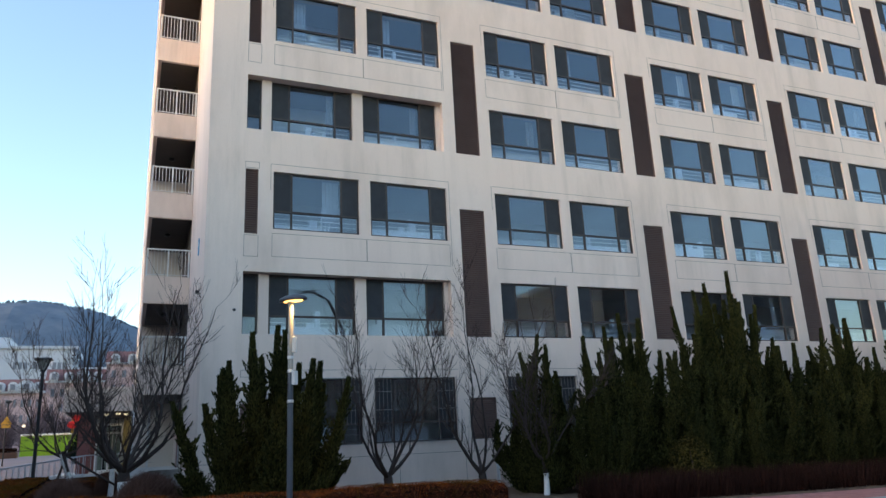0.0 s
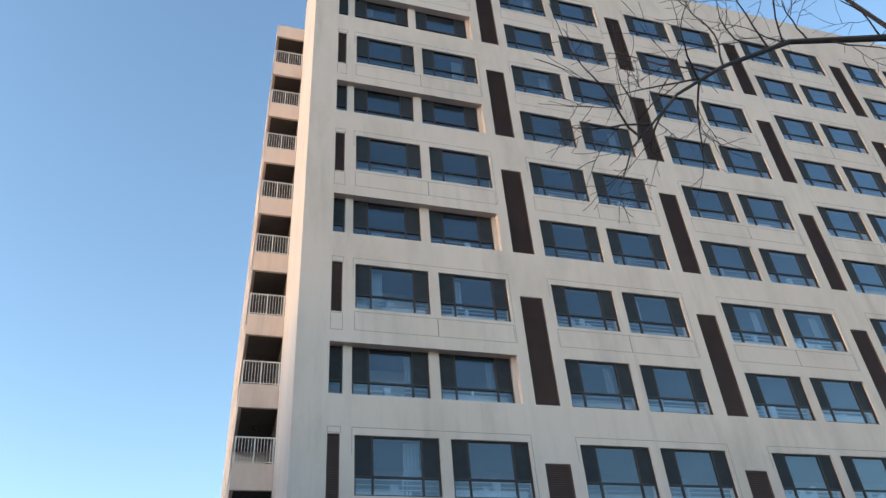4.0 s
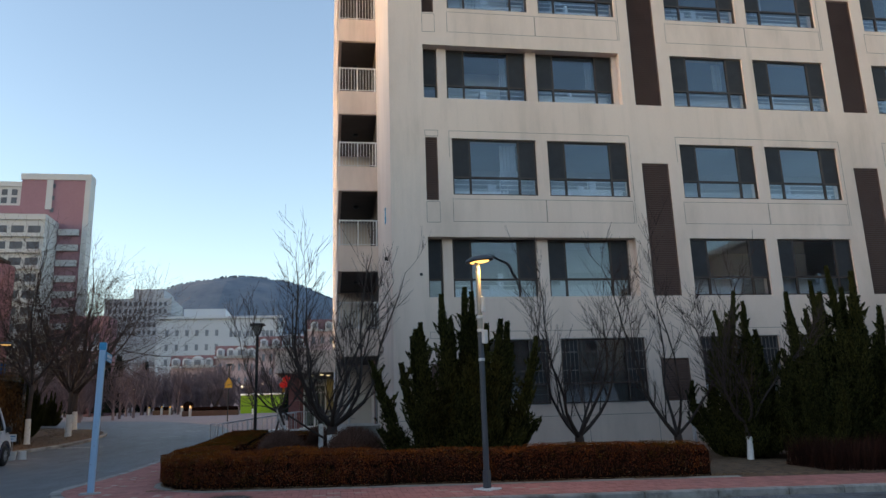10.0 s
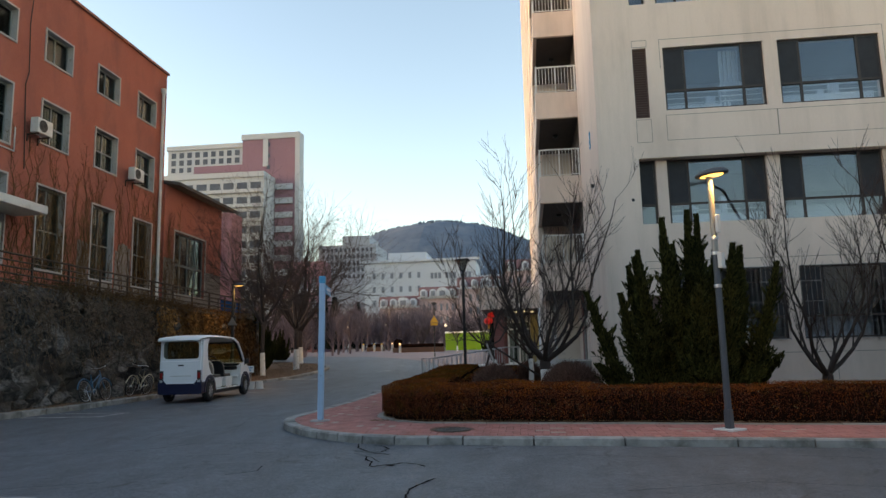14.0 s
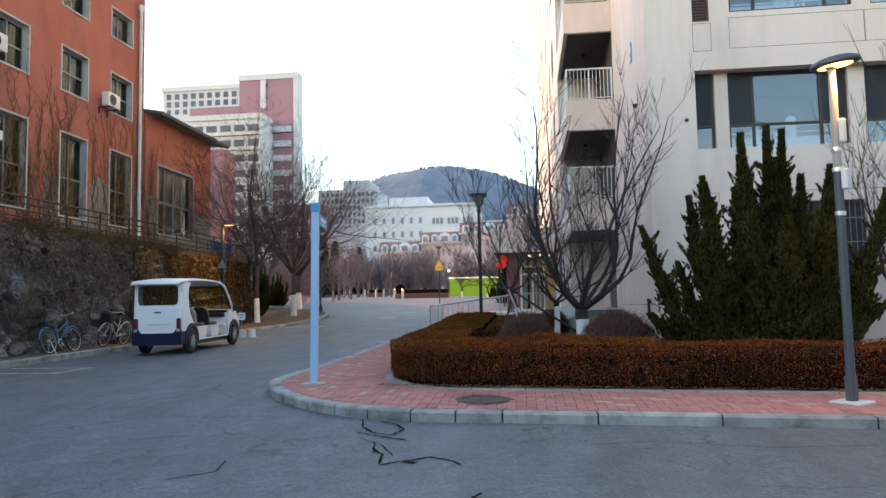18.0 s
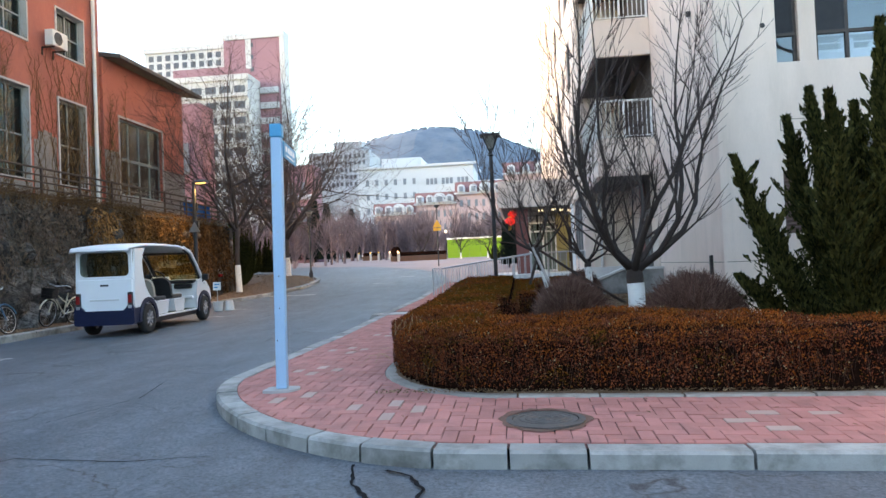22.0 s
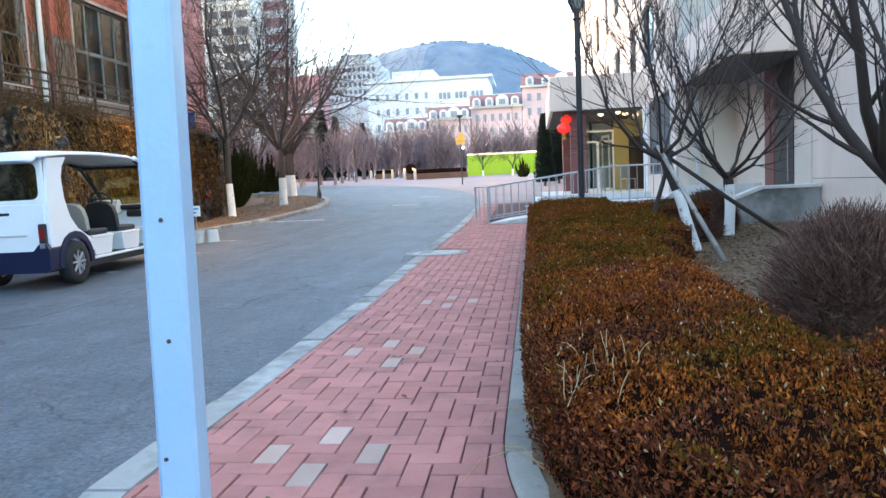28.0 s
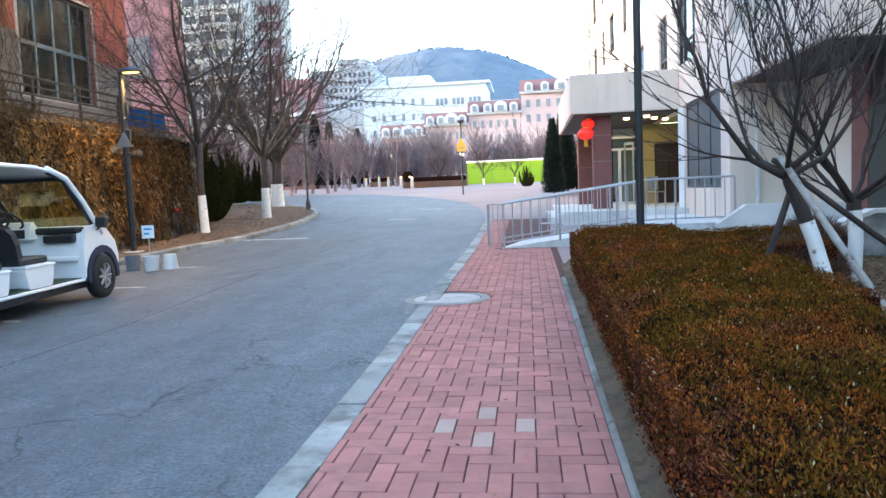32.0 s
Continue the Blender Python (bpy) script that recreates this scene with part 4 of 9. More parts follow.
for n in range(2, FLOORS + 2):
    z = 3.75 + STOREY * (n - 2)
    s = Shape().soft(BAL_X0, BAL_X1 - 0.001, BAL_Y0, BAL_Y0 + 0.14, z, z + 1.05, 0.01).soft(BAL_X0, BAL_X0 + 0.14, BAL_Y0 + 0.141, BAL_Y1, z, z + 1.05, 0.01)
    bal = part("balcony", s, cream, block, "cream balcony beam")
    part("balcony_floor", Shape().box(BAL_X0 + 0.141, BAL_X1 - 0.002, BAL_Y0 + 0.141, BAL_Y1, z + 0.02, z + 0.18), shaded_soffit, bal)
    if n > FLOORS:
        continue
    if rail_mesh is None:
        r = Shape()
        baluster_mesh = Shape().box(-0.011, 0.011, BAL_Y0 + 0.05, BAL_Y0 + 0.07, 0.075, 1.06).mesh("baluster", white_metal)
        for x in (BAL_X0 + 0.05, (BAL_X0 + BAL_X1) / 2, BAL_X1 - 0.05):
            r.soft(x - 0.028, x + 0.028, BAL_Y0 + 0.03, BAL_Y0 + 0.09, 0.0, 1.05, 0.006)
        r.soft(BAL_X0 + 0.02, BAL_X1 - 0.002, BAL_Y0 + 0.03, BAL_Y0 + 0.09, 1.05, 1.10, 0.008).box(BAL_X0 + 0.05, BAL_X1 - 0.01, BAL_Y0 + 0.045, BAL_Y0 + 0.075, 0.06, 0.085)
        side_baluster = Shape().box(BAL_X0 + 0.05, BAL_X0 + 0.07, -0.011, 0.011, 0.06, 1.05).mesh("baluster", white_metal)
        r.soft(BAL_X0 + 0.03, BAL_X0 + 0.09, BAL_Y0 + 0.09, BAL_Y1, 1.05, 1.10, 0.008)
        rail_mesh = r.mesh("balcony_rail", white_metal)
    rail = part("balcony_rail", rail_mesh, None, bal, "white painted metal railing", at=(0, 0, z + 1.05))
    for i in range(1, 12):
        if i != 6:
            part("baluster", baluster_mesh, None, bal, at=(BAL_X0 + 0.05 + (BAL_X1 - BAL_X0 - 0.1) * i / 12, 0, z + 1.05))
    for i in range(24):
        part("baluster", side_baluster, None, bal, at=(0, BAL_Y0 + 0.2 + 0.205 * i, z + 1.05))
    part("ceiling_lamp", Shape().lathe([(0.02, 0.0), (0.11, -0.05), (0.13, -0.12), (0.0, -0.16)], 10, ((BAL_X0 + BAL_X1) / 2, 31.0, z + STOREY + 0.02)), black_plastic, bal)

# ---- hedges, shrubs and trees ----
def leaf_card(sh, p, nrm, size, rng, loose=0.9):
    """One small bent leaf at p, facing roughly along nrm."""
    n = (Vector(nrm) + Vector((rng.uniform(-1, 1), rng.uniform(-1, 1), rng.uniform(-1, 1))) * loose).normalized()
    a = n.orthogonal().normalized()
    a = Matrix.Rotation(rng.uniform(0, 6.28), 3, n) @ a
    b = n.cross(a)
    p, w = Vector(p), size * rng.uniform(0.6, 1.3)
    sh.add([p - a * w, p + b * w * 0.45 + n * w * 0.15, p + a * w, p - b * w * 0.45 + n * w * 0.15], [(0, 1, 2, 3)])


def upright_leaf(sh, p, lean, size, rng):
    """A small leaf that stands up from its twig."""
    d = (Vector((rng.uniform(-0.6, 0.6), rng.uniform(-0.6, 0.6), 1.0)) + Vector(lean)).normalized()
    s = Matrix.Rotation(rng.uniform(0, 6.28), 3, d) @ d.orthogonal().normalized()
    p, w = Vector(p), size * rng.uniform(0.7, 1.4)
    sh.add([p, p + d * w + s * w * 0.38, p + d * w * 2.0, p + d * w - s * w * 0.38], [(0, 1, 2, 3)])


def hedge_inner(y):
    return -2.45 if y < 20.6 else (-2.15 if y < 22.6 else (-1.8 if y < 25.6 else -0.9))


def hedge_back(x):
    """How far back the front run reaches, with a swelling before the trees."""
    return 16.62 + 0.5 * math.exp(-((x + 0.7) / 0.9) ** 2) + 0.06 * noise.noise((x * 1.3, 0.0, 2.0))


def in_hedge(x, y):
    if y > 27.6 or not within_bed(x, y, 0.17):
        return False
    if y < hedge_back(x) and x < 8.05:
        return True
    return x < hedge_inner(y)


def hedge_top(x, y):
    """Clipped tops, rounded towards the edges."""
    if x < BED_X and y < BED_Y:
        q = ((BED_X - x) / (BED_RX - 0.17)) ** BED_P + ((BED_Y - y) / (BED_RY - 0.17)) ** BED_P
        front = (1 - min(q, 1.0)) * 0.75
    else:
        front = min(x - BED_X + BED_RX, y - BED_Y + BED_RY) - 0.17
    side = min(front, (hedge_inner(y) - x) if y > hedge_back(x) else 9.0, (hedge_back(x) - y) if x > -2.3 else 9.0)
    round_off = 0.10 * max(0.0, 1 - max(side, 0) / 0.22) ** 2
    swell = 0.07 * math.exp(-((x + 0.7) / 1.0) ** 2) * max(0.0, min(1.0, (y - 15.9) / 0.6))
    return bed_z(x, y) + 0.62 + 0.06 * min(max((x - 3.9) / 0.6, 0.0), 1.0) + swell - round_off + 0.05 * noise.noise((x * 1.1, y * 1.1, 0.0)) + 0.03 * noise.noise((x * 4, y * 4, 5.0)) + 0.012 * noise.noise((x * 14, y * 14, 8.0))


hedge = thing("hedge", "clipped box hedge with rusty brown winter leaves along the pavement", "hedge", at=(0, 0, 0))
STEP = 0.1
cells = [(i, j) for i in range(-40, 82) for j in range(150, 278) if in_hedge((i + 0.5) * STEP, (j + 0.5) * STEP)]
cell_set = set(cells)
core, leaves, olive, amber, wan, rng = Shape(), Shape(), Shape(), Shape(), Shape(), random.Random(21)
corner = {}


def core_vert(i, j, top):
    key = (i, j, top)
    if key not in corner:
        corner[key] = len(core.v)
        x, y = smooth_edge(i * STEP, j * STEP)
        core.v.append((x, y, hedge_top(x, y) - 0.055 if top else bed_z(x, y) - 0.02))
    return corner[key]


def smooth_edge(x, y, out=0.0):
    """Draws the stepped edge of the hedge onto its clipped outline."""
    lip = 0.17 - out
    if x < BED_X and y < BED_Y:
        return (x, y) if within_bed(x, y, lip + 0.1) else onto_bed_edge(x, y, lip)
    if y >= BED_Y:
        return (BED_X - BED_RX + lip, y) if x < BED_X - BED_RX + 0.3 else (x, y)
    return (x, BED_Y - BED_RY + lip) if y < BED_Y - BED_RY + 0.3 else (x, y)


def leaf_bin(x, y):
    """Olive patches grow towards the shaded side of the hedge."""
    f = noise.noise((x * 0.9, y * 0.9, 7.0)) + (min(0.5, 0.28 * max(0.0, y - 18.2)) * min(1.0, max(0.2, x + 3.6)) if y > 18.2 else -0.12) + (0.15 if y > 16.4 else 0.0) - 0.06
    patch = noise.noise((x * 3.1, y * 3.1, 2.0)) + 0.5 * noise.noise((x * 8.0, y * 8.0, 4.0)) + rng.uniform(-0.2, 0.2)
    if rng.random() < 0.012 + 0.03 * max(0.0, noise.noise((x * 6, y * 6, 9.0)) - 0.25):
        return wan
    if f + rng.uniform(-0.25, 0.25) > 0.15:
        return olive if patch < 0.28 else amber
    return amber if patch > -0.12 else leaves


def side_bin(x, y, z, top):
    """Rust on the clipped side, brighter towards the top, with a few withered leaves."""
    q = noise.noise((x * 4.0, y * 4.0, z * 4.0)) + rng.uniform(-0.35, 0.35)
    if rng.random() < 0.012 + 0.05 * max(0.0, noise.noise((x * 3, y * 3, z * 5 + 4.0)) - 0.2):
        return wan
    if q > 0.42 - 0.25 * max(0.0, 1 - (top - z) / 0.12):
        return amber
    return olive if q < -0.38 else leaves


for i, j in cells:
    x, y = (i + 0.5) * STEP, (j + 0.5) * STEP
    core.f.append((core_vert(i, j, 1), core_vert(i + 1, j, 1), core_vert(i + 1, j + 1, 1), core_vert(i, j + 1, 1)))
    near = 1.0 if x < 1.0 else 0.5
    for k in range(int((150 if x < -1.8 else 84) * near)):
        px, py = x + rng.uniform(-0.06, 0.06), y + rng.uniform(-0.06, 0.06)
        gap = noise.noise((px * 13, py * 13, 6.0)) + 0.5 * noise.noise((px * 31, py * 31, 1.0))
        if gap > 0.34:
            continue
        spot = (px, py, hedge_top(px, py) - rng.uniform(0.0, 0.045) - 0.05 * max(0.0, gap))
        if k % 3:
            upright_leaf(leaf_bin(px, py), spot, (0, 0, 0), rng.choice((0.006, 0.0085, 0.011)), rng)
        else:
            leaf_card(leaf_bin(px, py), spot, (0, 0, 1.2), rng.choice((0.007, 0.0095, 0.012)), rng)
    for di, dj in ((1, 0), (-1, 0), (0, 1), (0, -1)):
        if (i + di, j + dj) in cell_set:
            continue
        a, b = {(1, 0): ((i + 1, j), (i + 1, j + 1)), (-1, 0): ((i, j + 1), (i, j)), (0, 1): ((i + 1, j + 1), (i, j + 1)), (0, -1): ((i, j), (i + 1, j))}[di, dj]
        core.f.append((core_vert(*a, 0), core_vert(*b, 0), core_vert(*b, 1), core_vert(*a, 1)))
        count = int(480 * near) if (dj == -1 or di == -1) else 60
        z0, z1 = bed_z(x, y), hedge_top(x, y)
        for k in range(count):
            f = rng.uniform(-0.5, 0.5)
            z = z0 + 0.03 + (z1 - z0 - 0.02) * rng.random() ** 0.7
            out = rng.uniform(-0.02, 0.065) + 0.02 * noise.noise((x * 5, y * 5, z * 5))
            px, py = x + (0.5 * di * STEP if di else f * STEP), y + (0.5 * dj * STEP if dj else f * STEP)
            if noise.noise((px * 8, py * 8, z * 8)) > 0.42 + 0.25 * (z - z0):
                continue
            if di < 0 or dj < 0:
                px, py = smooth_edge(px, py, out)
            else:
                px, py = px + di * out, py + dj * out
            if k % 2:
                upright_leaf(side_bin(px, py, z, z1), (px, py, z), (di * 0.8, dj * 0.8, 0), rng.choice((0.007, 0.009, 0.0115)), rng)
            else:
                leaf_card(side_bin(px, py, z, z1), (px, py, z), (di * 1.0, dj * 1.0, 0.3), 0.0125, rng)
bare = Shape()
for i, j in cells:
    for di, dj in ((-1, 0), (0, -1)):
        if (i + di, j + dj) in cell_set:
            continue
        for k in range(7 if i < 10 else 4):
            x, y = (i + (0.0 if di else rng.random())) * STEP, (j + (0.0 if dj else rng.random())) * STEP
            z0, z1 = bed_z(x, y), hedge_top(x, y)
            za = z0 + (z1 - z0) * rng.uniform(-0.02, 0.6)
            zb = za + rng.uniform(0.08, 0.28)
            p, q = smooth_edge(x, y, rng.uniform(-0.01, 0.03)), smooth_edge(x + rng.uniform(-0.07, 0.07), y + rng.uniform(-0.07, 0.07), rng.uniform(0.0, 0.06))
            bare.tube([(*p, za), (*q, min(zb, z1))], [0.0032, 0.0016], 3, cap=False)
part("twig_face", bare, leafy("hedge_bare_twigs", [(0.025, 0.012, 0.009), (0.07, 0.038, 0.027), (0.13, 0.08, 0.055)], size=3.0), hedge, "bare brown twigs on the clipped side")["kind"] = "stuff"
part("core", core, hedge_core_m, hedge, "solid inner mass, coloured near black for the shade between leaves")
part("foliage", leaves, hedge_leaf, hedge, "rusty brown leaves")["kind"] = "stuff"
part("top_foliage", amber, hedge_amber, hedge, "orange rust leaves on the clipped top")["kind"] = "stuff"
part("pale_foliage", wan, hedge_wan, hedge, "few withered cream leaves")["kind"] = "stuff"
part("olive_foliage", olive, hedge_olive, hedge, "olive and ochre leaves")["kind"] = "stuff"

# the lower reddish hedge of bare twigs before the junipers
low_hedge, rng = Shape(), random.Random(88)
for k in range(15000):
    x, y = rng.uniform(10.9, 36) if k % 3 else rng.uniform(10.9, 22), rng.uniform(15.4, 17.2)
    h = 0.66 + 0.16 * noise.noise((x * 0.7, y, 0)) + 0.1 * noise.noise((x * 3, y * 3, 2))
    d = Vector((rng.uniform(-0.25, 0.25), rng.uniform(-0.35, 0.25), 1.0)) * h * rng.uniform(0.5, 1.05)
    p = Vector((x, y, bed_z(x, y)))
    low_hedge.tube([p, p + d * 0.6 + Vector((rng.uniform(-0.05, 0.05), rng.uniform(-0.05, 0.05), 0)), p + d], [0.007, 0.005, 0.002], 3, cap=False)
tagged(part("low_twig_hedge", low_hedge, leafy("low_hedge_twigs", [(0.012, 0.006, 0.005), (0.03, 0.013, 0.010), (0.055, 0.024, 0.017)], size=1.0)), "low dark reddish hedge of bare twigs before the junipers", "hedge", kind="stuff")

# pale dead stems that stick out of the hedge corner
stems, rng = Shape(), random.Random(5)
for k in range(15):
    x, y = -3.42 + rng.uniform(-0.14, 0.14), 16.5 + rng.uniform(-0.25, 0.25)
    p, d, r = Vector((x, y, hedge_top(x, y) - 0.06)), Vector((rng.uniform(-0.2, 0.2), rng.uniform(-0.2, 0.2), 1.0)), 0.0027
    pts, radii = [p.copy()], [r]
    drop = rng.choice((0.0, 0.0, 0.06, 0.2))
    for i in range(7):
        d = (d + Vector((rng.uniform(-0.22, 0.22), rng.uniform(-0.22, 0.22), rng.uniform(-0.1, 0.1) - drop * i * 0.35))).normalized()
        p = p + d * rng.uniform(0.014, 0.026)
        pts.append(p.copy())
        radii.append(r * (1 - 0.09 * i))
    stems.tube(pts, radii, 4)
for y, reach, side in ((17.0, 0.30, 0.1), (16.55, 0.34, -0.12), (16.5, 0.22, 0.16), (17.9, 0.18, 0.05)):
    z = bed_z(-3.6, y) + 0.16
    stems.tube([(-3.64, y, z), (-3.64 - 0.35 * reach, y + 0.3 * side, z + 0.07), (-3.64 - 0.7 * reach, y + 0.7 * side, z + 0.05), (-3.64 - reach, y + side, z - 0.06)], [0.0024, 0.0022, 0.002, 0.0014], 4)
tagged(part("dead_stems", stems, surface("straw_stem", (0.30, 0.21, 0.11), (0.44, 0.33, 0.19), 5, 40, 0.9)), "pale dried weed stems sticking out of the hedge", "weeds", kind="stuff")


def limb(sh, p, d, length, r, rng, depth, spread, twigs, lift, min_r=0.0035, wander=0.09, more=0):
    """A limb with its side branches; thin ones go into twigs."""
    seg = 5 if depth > 1 else 4
    pts, radii, tip = [Vector(p)], [r], r * (0.55 if depth else 0.3)
    d = Vector(d).normalized()
    dirs = [d]
    for i in range(seg):
        d = (d + Vector((rng.uniform(-1, 1), rng.uniform(-1, 1), rng.uniform(-0.6, 0.9))) * wander + Vector((0, 0, lift))).normalized()
        pts.append(pts[-1] + d * length / seg)
        radii.append(max(min_r * 0.7, r + (tip - r) * (i + 1) / seg))
        dirs.append(d)
    (sh if r > 0.012 else twigs).tube(pts, radii, 7 if r > 0.05 else (5 if r > 0.015 else 3), cap=False)
    if depth == 0:
        return
    kids = (rng.randint(2, 3) if depth > 1 else rng.randint(2, 4)) + more
    for k in range(kids):
        f = 0.3 + 0.7 * (k + rng.random() * 0.6) / kids
        i = min(seg - 1, int(f * seg))
        q = pts[i].lerp(pts[i + 1], f * seg - i) if f < 1 else pts[-1]
        side = dirs[i].orthogonal().normalized()
        side = Matrix.Rotation(rng.uniform(0, 6.28), 3, dirs[i]) @ side
        nd = dirs[i] * (1 - spread * 0.5) + side * spread * rng.uniform(0.7, 1.2)
        limb(sh, q, nd, length * rng.uniform(0.5, 0.85), max(min_r, radii[i] * rng.uniform(0.45, 0.65)), rng, depth - 1, spread, twigs, lift, min_r, wander, more)
    limb(sh, pts[-1], dirs[-1], length * 0.62, max(min_r, tip * 0.95), rng, depth - 1, spread, twigs, lift, min_r, wander, more)


def bare_tree(label, at, height, trunk_h, trunk_r, limbs, seed, depth=3, spread=0.75, lift=0.06, lean=(0, 0), paint=0.0, out=0.8, mat=bark, limb_len=None, group="bare street trees", min_r=0.0035, more=0):
    rng = random.Random(seed)
    tree = thing("bare_tree", label, "tree", group, at)
    top = Vector((lean[0], lean[1], trunk_h))
    trunk, twigs = Shape(), Shape()
    mid = top * 0.5 + Vector((rng.uniform(-0.04, 0.04), rng.uniform(-0.04, 0.04), 0))
    trunk.tube([(0, 0, -0.12), (0, 0, 0.05), mid * 0.6, mid, top], [trunk_r * 1.45, trunk_r * 1.12, trunk_r, trunk_r * 0.94, trunk_r * 0.9], 10, cap=True)
    part("trunk", trunk, mat, tree, smooth=True)
    if paint:
        f = paint / trunk_h
        q = mid * min(1.0, 2 * f) if f < 0.5 else mid.lerp(top, 2 * f - 1)
        part("whitewash_band", Shape().tube([(0, 0, -0.1), (0, 0, 0.05), mid * 0.6 if f > 0.3 else q * 0.6, q], [trunk_r * 1.6, trunk_r * 1.28, trunk_r * 1.18, trunk_r * 1.12], 12, cap=False), whitewash, tree, "white lime paint on the trunk", smooth=True)
    n = limbs
    for k in range(n):
        w = 2 * math.pi * (k + rng.uniform(-0.25, 0.25)) / n
        o = out * rng.uniform(0.75, 1.2)
        p = top - Vector((0, 0, trunk_h * 0.12 * rng.random()))
        boughs = Shape()
        limb(boughs, p, (math.cos(w) * o + lean[0] * 0.3, math.sin(w) * o + lean[1] * 0.3, 1.0), (limb_len or (height - trunk_h) * 0.5) * rng.uniform(0.85, 1.15), trunk_r * rng.uniform(0.46, 0.64), rng, depth, spread, twigs, lift, min_r, 0.13, more)
        part("limb", boughs, mat, tree, smooth=True)
    part("crown", twigs, twig_bark, tree, "fine bare twigs")["kind"] = "stuff"
    return tree


def on_bed(x, y):
    return (x, y, bed_z(x, y))


def shoot(sh, p, d, length, r, rng, lift, wander=0.05, seg=6):
    """A slender bent rod; gives back its points."""
    d, pts, radii = Vector(d).normalized(), [Vector(p)], [r]
    for i in range(seg):
        d = (d + Vector((rng.uniform(-1, 1), rng.uniform(-1, 1), rng.uniform(-0.5, 0.8))) * wander + Vector((0, 0, lift))).normalized()
        pts.append(pts[-1] + d * length / seg)
        radii.append(max(0.0034, r * (1 - 0.8 * (i + 1) / seg)))
    sh.tube(pts, radii, 7 if r > 0.035 else (5 if r > 0.012 else 3), cap=False)
    return pts


def vase_tree(label, at, trunk_h, trunk_r, height, limbs, seed, paint=0.0, open_wide=1.0, twiggy=1.0, lean=(0, 0), mat=bark):
    """A pruned ornamental tree: crooked limbs that leave low, swing out and rise, with long straight shoots."""
    rng = random.Random(seed)
    tree = thing("bare_tree", label, "tree", "bare ornamental trees in the bed", at)
    top = Vector((lean[0], lean[1], trunk_h))
    trunk, twigs = Shape(), Shape()
    mid = top * 0.5 + Vector((0.02, -0.02, 0))
    trunk.tube([(0, 0, -0.12), (0, 0, 0.04), mid * 0.6, mid, top * 0.9, top + Vector((0, 0, 0.06))], [trunk_r * 1.35, trunk_r * 1.08, trunk_r, trunk_r * 0.97, trunk_r * 1.05, trunk_r * 0.8], 12)
    part("trunk", trunk, mat, tree, smooth=True)
    if paint:
        q = mid.lerp(top, max(0.0, 2 * paint / trunk_h - 1))
        part("whitewash_band", Shape().tube([(0, 0, -0.1), (0, 0, 0.04), mid * 0.6, mid, q], [trunk_r * 1.42, trunk_r * 1.14, trunk_r * 1.05, trunk_r * 1.03, trunk_r * 1.05], 14, cap=False), whitewash, tree, "white lime paint on the trunk", smooth=True)
    for k in range(limbs):
        w = 2 * math.pi * (k + rng.uniform(-0.3, 0.3)) / limbs
        out = open_wide * rng.uniform(0.55, 1.25)
        boughs = Shape()
        length = (height - trunk_h) * rng.uniform(0.72, 1.05)
        r0 = trunk_r * rng.uniform(0.40, 0.60)
        seg = 9
        d = Vector((math.cos(w) * out, math.sin(w) * out, 0.62)).normalized()
        pts, radii = [top - Vector((0, 0, trunk_h * 0.1 * rng.random()))], [r0]
        for i in range(seg):
            kink = Vector((rng.uniform(-1, 1), rng.uniform(-1, 1), rng.uniform(-0.4, 0.4)))
            d = (d + kink * (0.30 if i < 6 else 0.15) + Vector((0, 0, 0.30 if i in (1, 2, 3) else 0.10))).normalized()
            pts.append(pts[-1] + d * length / seg)
            radii.append(max(0.005, r0 * (1 - 0.9 * ((i + 1) / seg) ** 0.62)))
        boughs.tube(pts, radii, 8, cap=False)
        for i in range(1, seg + 1):
            for j in range(1 if i < 3 else 2):
                if rng.random() > 0.86 * twiggy:
                    continue
                ax = (pts[i] - pts[i - 1]).normalized()
                side = Matrix.Rotation(rng.uniform(0, 6.28), 3, ax) @ ax.orthogonal().normalized()
                nd = ax * 0.75 + side * rng.uniform(0.45, 0.85) + Vector((0, 0, 0.15))
                sub = shoot(boughs, pts[i], nd, rng.uniform(0.8, 1.7) * (1 - 0.035 * i) * height / 6.0, max(0.007, radii[i] * rng.uniform(0.4, 0.62)), rng, 0.07, 0.09)
                for q in range(rng.randint(4, 7)):
                    m = rng.randint(1, 5)
                    bx = (sub[m] - sub[m - 1]).normalized()
                    sd = Matrix.Rotation(rng.uniform(0, 6.28), 3, bx) @ bx.orthogonal().normalized()
                    tw = shoot(twigs, sub[m], bx + sd * rng.uniform(0.4, 0.8) + Vector((0, 0, 0.2)), rng.uniform(0.3, 0.85), 0.0072, rng, 0.05, 0.06, 4)
                    if rng.random() < 0.6:
                        shoot(twigs, tw[2], bx + sd * rng.uniform(-0.7, 0.7) + Vector((0, 0, 0.1)), rng.uniform(0.15, 0.4), 0.005, rng, 0.04, 0.06, 3)
        part("limb", boughs, mat, tree, smooth=True)
    part("crown", twigs, twig_bark, tree, "fine bare twigs")["kind"] = "stuff"
    return tree


